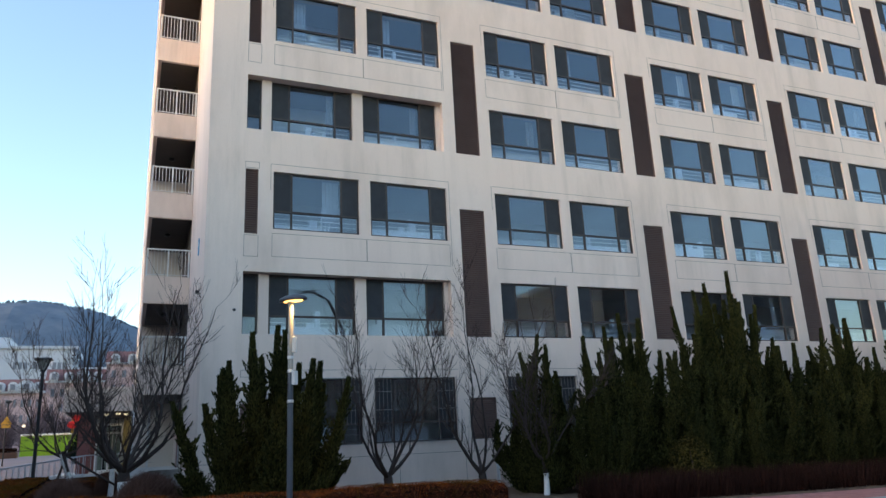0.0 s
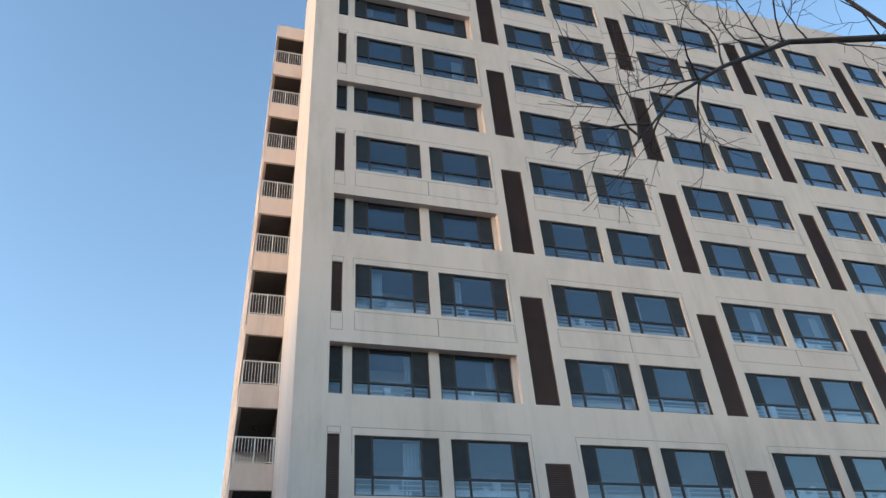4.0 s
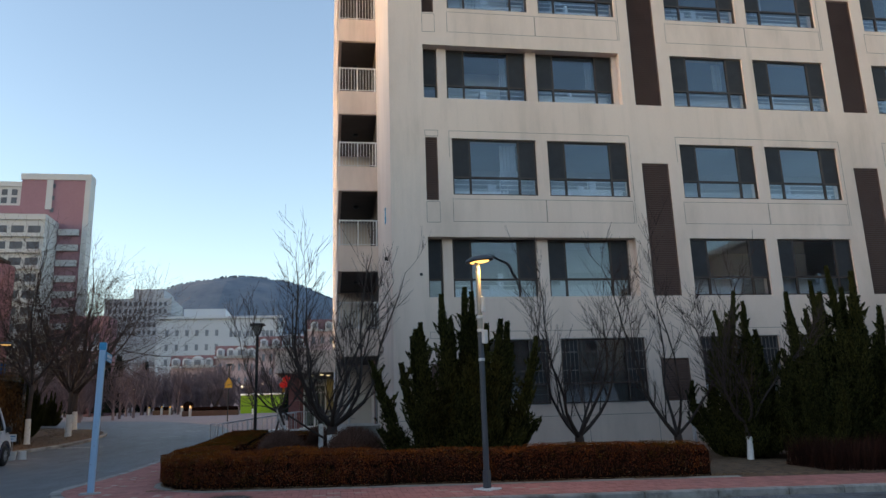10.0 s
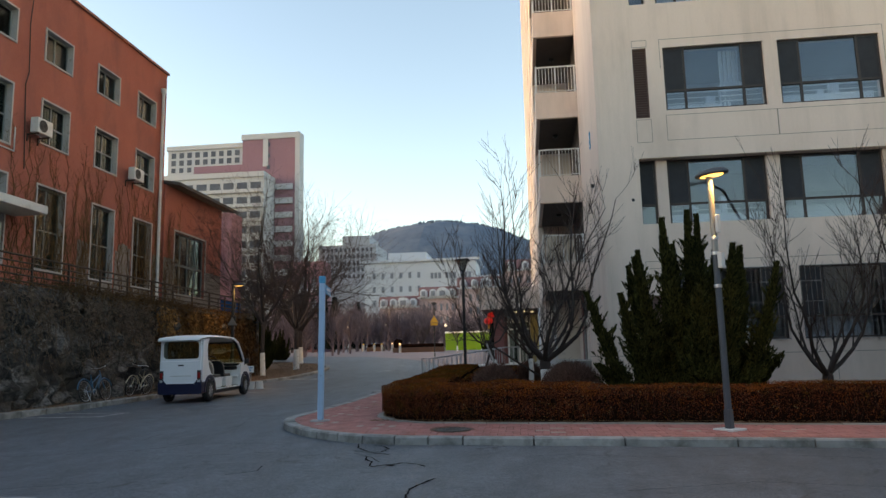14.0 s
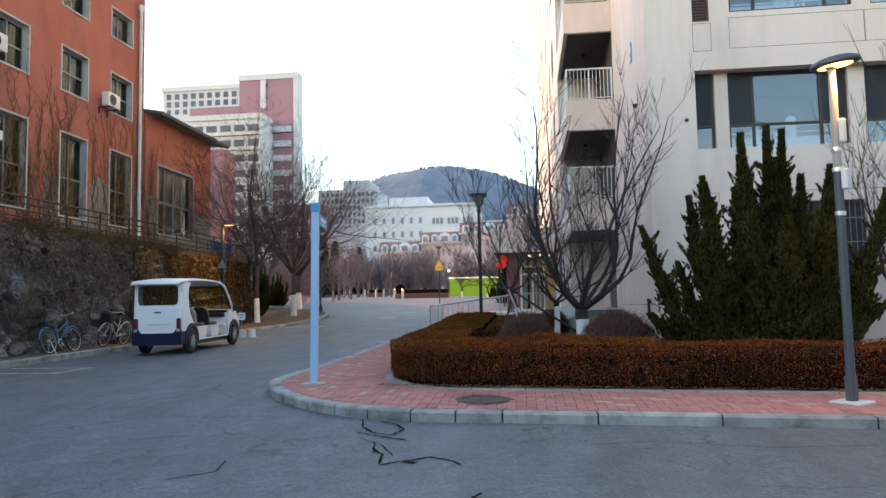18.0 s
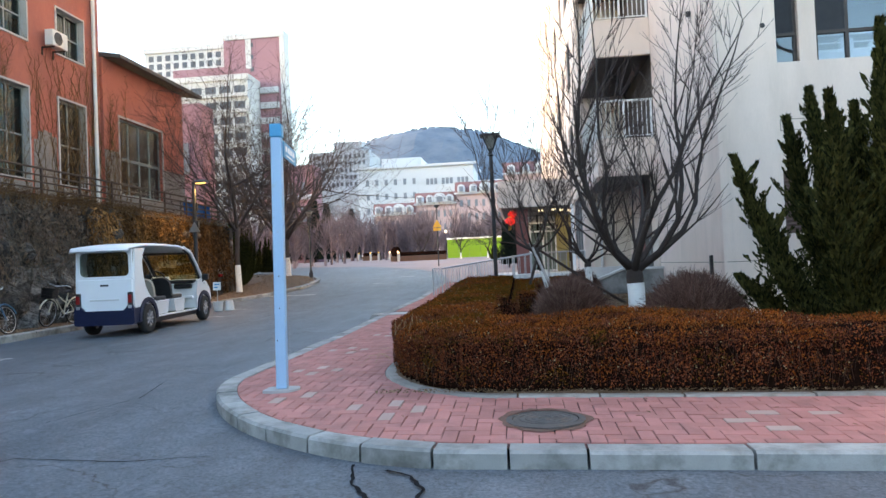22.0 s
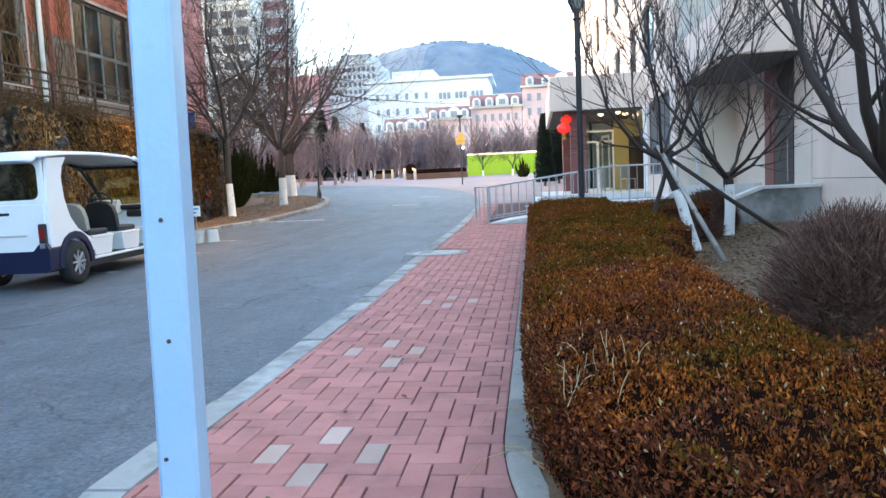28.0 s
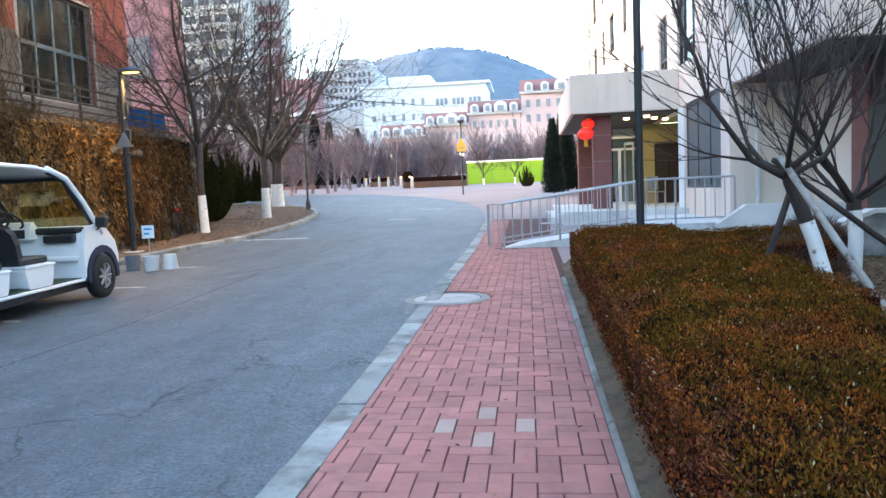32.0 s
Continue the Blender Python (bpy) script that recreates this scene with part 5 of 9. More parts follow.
vase_tree("bare ornamental tree with spreading limbs and a whitewashed trunk", on_bed(-0.06, 21.3), 0.98, 0.145, 6.4, 9, 4, paint=0.74, open_wide=1.0)
vase_tree("bare young tree with crooked limbs before the cream wall", on_bed(6.8, 20.3), 0.62, 0.125, 6.2, 6, 8, open_wide=0.9)
vase_tree("bare young tree with crooked limbs before the cream wall", on_bed(9.6, 20.0), 0.6, 0.115, 6.0, 5, 12, open_wide=0.85)
vase_tree("slim bare tree with a whitewashed foot beside the dark junipers", on_bed(10.9, 18.6), 0.95, 0.075, 4.4, 5, 14, paint=0.6, open_wide=1.1)
vase_tree("leaning bare tree with a whitewashed trunk held by props", on_bed(-1.35, 24.5), 1.42, 0.07, 5.0, 6, 17, paint=0.88, open_wide=0.95, lean=(-0.42, 0.1))
vase_tree("bare tree with a whitewashed trunk by the stair wall", on_bed(-0.43, 26.3), 1.0, 0.08, 5.2, 6, 23, paint=0.85, open_wide=1.15)

pale_bark = surface("peeled_pole", (0.22, 0.20, 0.185), (0.40, 0.375, 0.35), 5, 50, 0.9, where="object", bump=0.6, depth=0.006, stain=(0.09, 0.075, 0.065), stain_size=6.0, stain_lo=0.5, stain_hi=0.62)
props = thing("tree_prop", "weathered wooden poles lashed as props for the leaning tree", "tree prop", at=on_bed(-1.35, 24.5))
for a, b, mt in (((-0.50, 0.02, 1.52), (0.14, -1.05, -0.05), pale_bark), ((-0.28, 0.14, 1.45), (-0.72, 0.3, -0.04), dark_bark), ((-0.52, 0.16, 1.5), (1.74, 1.15, -0.02), dark_bark)):
    part("pole", Shape().tube([a, (0.5 * (a[0] + b[0]), 0.5 * (a[1] + b[1]), 0.5 * (a[2] + b[2]) - 0.02), b], [0.03, 0.034, 0.036], 8), mt, props, smooth=True)


def verge_zz(x, y):
    return road_z(x, y) + 0.11


for k, (x, y, h, r, seed) in enumerate([(-15.0, 40.1, 10.6, 0.115, 31), (-15.0, 45.9, 11.6, 0.15, 37), (-18.5, 57.0, 11.5, 0.23, 41), (-18.0, 56.1, 10.5, 0.2, 43), (-26.0, 71.5, 10.5, 0.22, 47), (-23.0, 56.0, 9.0, 0.2, 53)]):
    bare_tree("tall bare street tree with a whitewashed trunk on the verge", (x, y, verge_zz(x, y)), h, 2.6 if k else 3.0, r, 6, seed, depth=4, paint=1.25, out=0.8, limb_len=(h - 2.6) * 0.46, spread=0.85, lift=0.025, mat=dark_bark, min_r=0.006, more=0 if k in (2, 3) else 1)

# the street tree whose bough hangs over the crossing
over = bare_tree("tall bare roadside tree with a long overhanging bough", (12.5, 3.4, -0.2), 8.0, 5.0, 0.22, 2, 61, depth=2, out=0.3, limb_len=1.4, mat=dark_bark, min_r=0.006)
bough, tw, rng = Shape(), Shape(), random.Random(77)
spine = [Vector(p) for p in ((0, 0, 4.9), (-1.0, 0.6, 8.2), (-2.2, 1.2, 10.2), (-3.3, 1.6, 10.6), (-5.3, 1.7, 10.05), (-6.9, 1.6, 8.95), (-7.8, 1.6, 8.2), (-8.7, 1.6, 7.1))]
bough.tube(spine, [0.13, 0.10, 0.075, 0.06, 0.042, 0.028, 0.02, 0.01], 7)
bough.tube([(-3.0, 1.5, 10.5), (-3.7, 1.6, 11.6), (-4.1, 1.6, 12.3), (-4.9, 1.6, 12.5)], [0.04, 0.03, 0.02, 0.01], 6)
for i, p in enumerate(spine[3:-1]):
    q = spine[i + 4]
    for k in range(4):
        f = rng.random()
        d = Vector((rng.uniform(-1, 0.2), rng.uniform(-0.5, 0.5), rng.uniform(-0.6, 0.9)))
        limb(bough, p.lerp(q, f), d, rng.uniform(0.6, 1.2), 0.016, rng, 2, 0.8, tw, 0.0, 0.005, 0.22)
limb(bough, spine[-1], (-0.5, 0, -0.9), 0.7, 0.012, rng, 2, 0.7, tw, -0.05, 0.005, 0.2)
part("bough", bough, dark_bark, over, "long dark overhanging bough")
part("bough_spray", tw, dark_bark, over)["kind"] = "stuff"


def tuft(sh, p, d, ln, wd, rng):
    """A small spray of scale needles pointing along d."""
    s = d.cross(Vector((rng.uniform(-1, 1), rng.uniform(-1, 1), 0.2))).normalized()
    o = d.cross(s) * wd
    sh.add([p - s * wd, p + o * 0.7, p + s * wd, p + d * ln, p + d * ln * 0.5 - s * wd * 1.5, p + d * ln * 0.55 + s * wd * 1.4 + o], [(0, 1, 3), (1, 2, 3), (0, 3, 4), (2, 5, 3)])


def plume(sh, wood, foot, tip, r, rng, seed):
    """One flame of needles: it swings out from its foot, then climbs, thick and lumpy below and drawn to a point."""
    a, b = Vector(foot), Vector(tip)
    out = Vector((b.x - a.x, b.y - a.y, 0))

    def spine(f):
        sway = 0.16 * math.sin(5.0 * f + seed) * f
        return Vector((a.x + (b.x - a.x) * f ** 0.62 + sway, a.y + (b.y - a.y) * f ** 0.62 + 0.6 * sway, a.z + (b.z - a.z) * f ** 1.2))

    def girth(f, w):
        lump = 0.78 + 0.95 * noise.noise((f * (b - a).length * 1.6 + seed * 3.7, 1.3 * math.cos(w), 1.3 * math.sin(w) + seed))
        return 0.82 * r * lump * (1 - f) ** 0.95 * min(1.0, 0.45 + 2.2 * f) + 0.012
    stations = [i / 9 for i in range(10)]
    wood.tube([spine(f) for f in stations], [0.05 * (1 - f) + 0.006 for f in stations], 5)
    k = len(sh.v)
    for f in stations:
        c = spine(f)
        for j in range(8):
            w = 2 * math.pi * j / 8
            g = 0.72 * girth(f, w)
            sh.v.append((c.x + g * math.cos(w), c.y + g * math.sin(w), c.z))
    for i in range(9):
        for j in range(8):
            sh.f.append((k + 8 * i + j, k + 8 * i + (j + 1) % 8, k + 8 * (i + 1) + (j + 1) % 8, k + 8 * (i + 1) + j))
    length = (b - a).length
    for i in range(int(800 * length * (0.5 + r / 0.4))):
        f, w = rng.random() ** 0.85, rng.uniform(0, 6.28)
        g = girth(f, w) * rng.uniform(0.72, 1.05)
        n = Vector((math.cos(w), math.sin(w), 0))
        d = (n * 0.5 + out * 0.12 + Vector((rng.uniform(-0.3, 0.3), rng.uniform(-0.3, 0.3), 1.0))).normalized()
        tuft(sh, spine(f) + n * g, d, rng.uniform(0.05, 0.11), rng.uniform(0.006, 0.013), rng)
    for i in range(int(15 * length)):
        f, w = rng.uniform(0.08, 0.9), rng.uniform(0, 6.28)
        n = Vector((math.cos(w), math.sin(w), 0))
        p = spine(f) + n * girth(f, w) * 0.8
        d = (n * (1.0 - 0.5 * f) + Vector((rng.uniform(-0.2, 0.2), rng.uniform(-0.2, 0.2), 0.9))).normalized()
        ln, q = rng.uniform(0.25, 0.78) * (1.12 - 0.8 * f), rng.uniform(0.05, 0.11) * (1.1 - 0.6 * f)
        for m in range(46):
            e, v = rng.random(), rng.uniform(0, 6.28)
            x = d.orthogonal().normalized()
            y = d.cross(x)
            c = p + d * ln * e + (x * math.cos(v) + y * math.sin(v)) * q * (1 - e) ** 0.7
            tuft(sh, c, (d + Vector((rng.uniform(-0.4, 0.4), rng.uniform(-0.4, 0.4), 0.4))).normalized(), rng.uniform(0.045, 0.09), rng.uniform(0.006, 0.011), rng)


def juniper_mesh(seed, height, width, stems):
    """Many plumes from one foot, the tallest near the middle, the lower ones thrown outwards."""
    rng, sh, wood = random.Random(seed), Shape(), Shape()
    for k in range(stems):
        w = 2.4 * k + rng.uniform(-0.5, 0.5)
        f = (k + 0.5) / stems
        rad = width * f ** 0.8 * rng.uniform(0.7, 1.15)
        h = height * (1.03 - 0.50 * f) * rng.uniform(0.74, 1.04)
        tip = (rad * math.cos(w), rad * math.sin(w), h)
        foot = (0.35 * rad * math.cos(w), 0.35 * rad * math.sin(w), 0.02)
        plume(sh, wood, foot, tip, rng.uniform(0.34, 0.50) * (0.75 + 0.1 * width) * (1.1 - 0.42 * f), rng, seed * 40 + k)
    for k in range(6):
        w = 2 * math.pi * k / 6 + rng.uniform(-0.3, 0.3)
        rad = width * rng.uniform(0.5, 0.9)
        plume(sh, wood, (0.3 * rad * math.cos(w), 0.3 * rad * math.sin(w), 0.0), (rad * math.cos(w), rad * math.sin(w), height * rng.uniform(0.16, 0.3)), rng.uniform(0.3, 0.42), rng, seed * 70 + k)
    return sh, wood


juniper_kinds = []
for seed, h, w, n in ((1, 4.6, 2.4, 20), (2, 5.2, 1.6, 14), (5, 4.6, 1.75, 14), (9, 7.0, 1.5, 14)):
    a, b = juniper_mesh(seed, h, w, n)
    juniper_kinds.append((a.mesh("crown", juniper_leaf), b.mesh("trunk", dark_bark)))


def juniper(kind, x, y, turn=0.0, size=1.0, wide=1.0, label="dark green upright juniper with flame-shaped tips"):
    ob = thing("juniper", label, "shrub", "junipers before the cream block", on_bed(x, y), turn)
    ob.scale = (wide * size, wide * size, size)
    part("crown", juniper_kinds[kind][0], None, ob)
    part("stem", juniper_kinds[kind][1], None, ob)["kind"] = "stuff"


juniper(0, 3.2, 18.6, 40, 1.0, 1.14, "dark green spreading juniper standing alone behind the hedge")
rng = random.Random(71)
for i, (x, y, kind, size) in enumerate([(11.4, 19.6, 1, 0.95), (13.5, 19.2, 1, 1.02), (15.1, 19.4, 1, 1.13), (16.5, 18.9, 2, 0.9), (17.8, 19.4, 3, 0.98), (18.85, 19.2, 3, 1.09), (19.8, 19.5, 3, 0.97), (20.6, 18.9, 2, 1.0), (21.9, 19.6, 1, 1.0), (23.3, 19.0, 1, 1.05), (25.0, 19.4, 2, 1.22), (26.7, 19.0, 1, 0.98), (28.6, 19.6, 2, 1.15), (30.6, 19.0, 1, 1.0), (32.8, 19.4, 2, 1.1), (35.0, 19.0, 1, 1.0), (37.2, 19.3, 2, 1.0), (12.6, 18.1, 2, 0.62), (15.8, 17.9, 2, 0.6), (18.2, 17.8, 2, 0.66), (21.2, 17.9, 2, 0.62), (24.2, 17.8, 2, 0.66), (27.6, 17.9, 2, 0.66)]):
    juniper(kind, x, y, rng.uniform(0, 360), size, 1.1)


def bare_shrub(x, y, r, h, seed, label):
    ob = thing("bare_shrub", label, "shrub", "bare rounded shrubs", on_bed(x, y))
    rng, sh = random.Random(seed), Shape()
    for k in range(7):
        w = 2 * math.pi * k / 7
        part("stem", Shape().tube([(0.04 * math.cos(w), 0.04 * math.sin(w), -0.05), (0.25 * r * math.cos(w), 0.25 * r * math.sin(w), h * 0.4), (0.5 * r * math.cos(w), 0.5 * r * math.sin(w), h * 0.75)], [0.014, 0.010, 0.006], 5), dark_bark, ob)
    for k in range(3400):
        w, e = rng.uniform(0, 6.28), math.acos(rng.uniform(0.0, 1.0))
        d = Vector((math.cos(w) * math.sin(e) * r, math.sin(w) * math.sin(e) * r, h * (0.12 + 0.88 * math.cos(e)))) * rng.uniform(0.80, 0.97)
        m = d * rng.uniform(0.6, 0.82) + Vector((rng.uniform(-0.05, 0.05), rng.uniform(-0.05, 0.05), -0.04))
        sh.tube([m, d + Vector((rng.uniform(-0.13, 0.13), rng.uniform(-0.13, 0.13), rng.uniform(-0.05, 0.08)))], [0.004, 0.002], 3, cap=False)
        for j in range(4):
            q = m.lerp(d, rng.uniform(0.3, 0.9))
            sh.tube([q, q + d.normalized() * 0.05 + Vector((rng.uniform(-0.08, 0.08), rng.uniform(-0.08, 0.08), rng.uniform(-0.02, 0.08)))], [0.0026, 0.0015], 3, cap=False)
    part("crown", sh, shrub_twig, ob, "dense fine brown twigs")["kind"] = "stuff"


bare_shrub(-1.33, 19.4, 0.66, 1.02, 1, "clipped bare brown shrub in the bed")
bare_shrub(0.50, 19.3, 0.88, 1.08, 2, "clipped bare brown shrub in the bed")
bare_shrub(-0.55, 27.3, 0.55, 0.75, 6, "low bare brown shrub by the stair wall")
bare_shrub(-1.3, 26.0, 0.7, 0.6, 3, "low bare brown shrub by the stair wall")

# fallen leaves and straw on the soil
litter, rng = Shape(), random.Random(9)
for k in range(42000):
    x, y = rng.uniform(-3.0, 6.0), rng.uniform(16.6, 28.6)
    if in_bed(x, y) and not in_hedge(x, y):
        leaf_card(litter, (x, y, bed_z(x, y) + 0.03), (0, 0, 2.0), rng.choice((0.014, 0.022, 0.032)), rng, 0.9)
for k in range(7000):
    y = rng.uniform(20, 60)
    x = verge_x(y) - rng.uniform(0.4, 3.5)
    leaf_card(litter, (x, y, road_z(x, y) + 0.15), (0, 0, 1.4), 0.03, rng)
for k in range(2500):
    x = rng.uniform(-3.6, 9)
    y = 15.36 + rng.uniform(-0.12, 0.06)
    leaf_card(litter, (x, y, walk_z(x, y) + 0.05), (0, 0, 1.4), 0.018, rng)
for k in range(90):
    x, y = (rng.uniform(-5.2, -3.9), rng.uniform(16.5, 31)) if k % 2 else (rng.uniform(-3.5, 8), rng.uniform(13.9, 15.1))
    leaf_card(litter, (x, y, walk_z(x, y) + 0.012), (0, 0, 2.0), 0.026, rng, 0.5)
tagged(part("leaf_litter", litter, litter_m), "dry fallen leaves and straw on the soil", "leaf litter", kind="stuff")

# a yellowing shrub among the junipers
gold = thing("golden_shrub", "small yellowing evergreen shrub before the junipers", "shrub", at=on_bed(15.2, 17.5))
sh, rng = Shape(), random.Random(44)
for k in range(2600):
    w, e = rng.uniform(0, 6.28), math.acos(rng.uniform(0.0, 1.0))
    q = Vector((math.cos(w) * math.sin(e) * 0.75, math.sin(w) * math.sin(e) * 0.75, 0.15 + 1.35 * math.cos(e))) * rng.uniform(0.7, 1.05)
    leaf_card(sh, q, q.normalized(), 0.035, rng)
part("crown", sh, leafy("golden_needles", [(0.05, 0.04, 0.01), (0.13, 0.10, 0.025), (0.09, 0.06, 0.02)], size=2.0), gold)["kind"] = "stuff"
part("stem", Shape().tube([(0, 0, -0.1), (0.03, 0, 0.6), (0, 0.02, 1.1)], [0.04, 0.03, 0.012], 6), dark_bark, gold)
vent = thing("vent_pipe", "white plastic vent pipe with a bent top by the wall", "pipe", at=on_bed(11.2, 22.1))
part("pipe", Shape().tube([(0, 0, -0.1), (0, 0, 0.75), (-0.03, 0, 0.86), (-0.12, 0, 0.9), (-0.2, 0, 0.88)], 0.055, 10), white_paint, vent, smooth=True)

# ---- the red building on its terrace, the stone retaining wall and the fence ----
RED_X, TERRACE = -18.7, 3.75
WALL_END = 40.6


def wall_face_x(y, z):
    return -15.25 - 0.02 * (y - 24) - 0.14 * z


sh, at = Shape(), {}
ys, zs = span(2, WALL_END, 0.11), span(-0.3, 3.8, 0.10)
for i, y in enumerate(ys):
    for j, z in enumerate(zs):
        cell = noise.voronoi((y * 1.15, z * 1.55, 0.0))[0]
        crag = 0.55 * (cell[1] - cell[0]) + 0.35 * noise.noise((y * 0.6, z * 0.8, 4.0)) + 0.09 * noise.noise((y * 4, z * 4, 1.0))
        at[i, j] = len(sh.v)
        sh.v.append((wall_face_x(y, z) + crag * (0.4 if j == len(zs) - 1 else 1.0), y, z + 0.05 * noise.noise((y * 3, z, 2.0))))
for i in range(len(ys) - 1):
    for j in range(len(zs) - 1):
        sh.f.append((at[i, j], at[i + 1, j], at[i + 1, j + 1], at[i, j + 1]))
retaining = structure("retaining_wall", sh, rock, "rough grey stone retaining wall with dry creepers")
structure("terrace", Shape().box(-60, -15.95, 2, WALL_END, -0.4, TERRACE).box(-60, -24.0, WALL_END, 60, -0.4, TERRACE - 0.4), soil, "earth terrace behind the stone wall")
structure("wall_coping", Shape().soft(-16.25, -15.75, 2, WALL_END + 0.1, TERRACE - 0.02, TERRACE + 0.1, 0.02), rock, "weathered dark stone coping")

# dead creepers over the stone, thick and ochre towards the far end
def creeper(y0, y1, count, low, seed, size):
    rng, vines = random.Random(seed), Shape()
    for k in range(count):
        y, z = rng.uniform(y0, y1), TERRACE + rng.uniform(-0.1, 0.25)
        if noise.noise((y * 1.1, 3.0, seed)) < rng.uniform(-0.45, 0.05):
            y += rng.uniform(-0.5, 0.5)
        x = wall_face_x(y, z) + 0.3
        pts, drop = [(x - 0.3, y, z)], rng.uniform(0.8, low)
        m = 7
        for i in range(1, m + 1):
            y += rng.uniform(-0.22, 0.22)
            z = TERRACE - drop * i / m
            pts.append((wall_face_x(y, z) + rng.uniform(0.16, 0.42), y, z))
        vines.tube(pts, [size] * m + [size * 0.4], 3, cap=False)
        for i in range(1, m):
            for j in range(3):
                if rng.random() < 0.8:
                    leaf_card(vines, (pts[i][0] + rng.uniform(-0.05, 0.08), pts[i][1] + rng.uniform(-0.2, 0.2), pts[i][2] + rng.uniform(-0.2, 0.2)), (1, 0, 0.4), rng.choice((0.045, 0.06, 0.085)), rng)
    return vines


tagged(part("creeper", creeper(5, 32, 520, 2.8, 3, 0.010), surface("grey_vine", (0.06, 0.045, 0.035), (0.13, 0.10, 0.075), 2, 30, 0.95)), "leafless brown creeper hanging over the stone wall", "creeper", kind="stuff")
tagged(part("creeper", creeper(29.6, 36.4, 560, 3.9, 5, 0.012), leafy("ochre_vine", [(0.04, 0.024, 0.013), (0.15, 0.083, 0.036), (0.38, 0.20, 0.065), (0.08, 0.05, 0.028), (0.54, 0.32, 0.13), (0.24, 0.13, 0.048)], size=0.7, shade=0.8)), "dense ochre dry creeper covering the stone wall", "creeper", kind="stuff")
tagged(part("creeper", creeper(35.6, WALL_END, 300, 3.9, 8, 0.011), leafy("umber_vine", [(0.03, 0.019, 0.012), (0.10, 0.058, 0.030), (0.22, 0.115, 0.045), (0.05, 0.032, 0.02), (0.13, 0.075, 0.036)], size=0.7, shade=0.8)), "thin umber creeper on the far end of the stone wall", "creeper", kind="stuff")
brush, rng = Shape(), random.Random(13)
for k in range(3400):
    y = rng.uniform(12, 40) if k % 2 else rng.uniform(23, 33)
    z = TERRACE + 0.05
    x = -16.0 + rng.uniform(-0.6, 0.45)
    d = Vector((rng.uniform(0.0, 0.55), rng.uniform(-0.4, 0.4), rng.uniform(0.1, 0.6)))
    brush.tube([(x, y, z - 0.3), Vector((x, y, z)) + d * 0.4, Vector((x, y, z)) + d + Vector((0.1, 0, -0.25))], [0.006, 0.005, 0.002], 3, cap=False)
tagged(part("dry_brush", brush, vine_brown), "tangle of dry brown brushwood along the fence", "brushwood", kind="stuff")

fence = thing("fence", "old dark iron railing on top of the stone wall", "fence", at=(-16.0, 2.0, TERRACE + 0.1))
post_mesh = Shape().soft(-0.03, 0.03, -0.03, 0.03, 0, 1.0, 0.006).mesh("post", rust_iron)
for i in range(int((WALL_END - 2) / 1.85) + 1):
    part("post", post_mesh, None, fence, at=(0, 1.85 * i, 0))
for z in (0.14, 0.34, 0.54, 0.74, 0.95):
    part("rail", Shape().tube([(0, 0, z), (0.004, (WALL_END - 2) * 0.3, z - 0.012), (-0.004, (WALL_END - 2) * 0.7, z + 0.01), (0, WALL_END - 2, z)], 0.028 if z < 0.9 else 0.036, 6), rust_iron, fence)

red_house = thing("red_building", "old three-storey building with faded red render and grey dado", "building", at=(0, 0, 0))
RED_TOP, RED_Y0, RED_Y1 = 16.35, 8.0, 35.5
red_cols = [(y, y + 1.68) for y in (9.5, 12.9, 16.2, 19.4, 22.7, 26.0, 29.5, 32.78)]
red_holes, red_windows = [], []
for i, (a, b) in enumerate(red_cols):
    for n, (lo, hi) in enumerate(((5.0, 8.22), (9.85, 11.58), (13.18, 14.45))):
        if n == 1 and i in (4,):
            lo = 9.3
        red_holes.append((a, b, lo, hi))
        red_windows.append((a, b, lo, hi, n, i))
red_wall = part("wall", wall_with_holes(RED_Y0, RED_Y1, TERRACE - 0.2, RED_TOP, red_holes, 0.35, lambda u, d, z: (RED_X - d, u, z)), red_render, red_house, tidy=True)
part("wall", Shape().box(-31, RED_X - 0.351, RED_Y1 - 0.35, RED_Y1, TERRACE - 0.2, RED_TOP).box(-31.3, -31.0, RED_Y0, RED_Y1, TERRACE - 0.2, RED_TOP), red_render, red_house)
part("roof", Shape().box(-31.4, RED_X + 0.1, RED_Y0, RED_Y1 + 0.08, RED_TOP + 0.001, RED_TOP + 0.12), surface("red_coping", (0.22, 0.09, 0.07), (0.3, 0.13, 0.1), 1, 20, 0.9), red_house)
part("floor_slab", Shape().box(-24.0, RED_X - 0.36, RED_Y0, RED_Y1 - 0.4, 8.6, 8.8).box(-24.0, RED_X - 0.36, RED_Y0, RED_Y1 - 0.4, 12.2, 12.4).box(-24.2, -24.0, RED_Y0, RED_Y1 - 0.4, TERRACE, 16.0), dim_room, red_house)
grey_frame = surface("grey_window_frame", (0.13, 0.155, 0.16), (0.2, 0.225, 0.23), 4, 40, 0.6)
surround = surface("pale_window_surround", (0.30, 0.29, 0.285), (0.44, 0.43, 0.42), 2, 30, 0.85, stain=(0.2, 0.17, 0.16), stain_size=4.0)
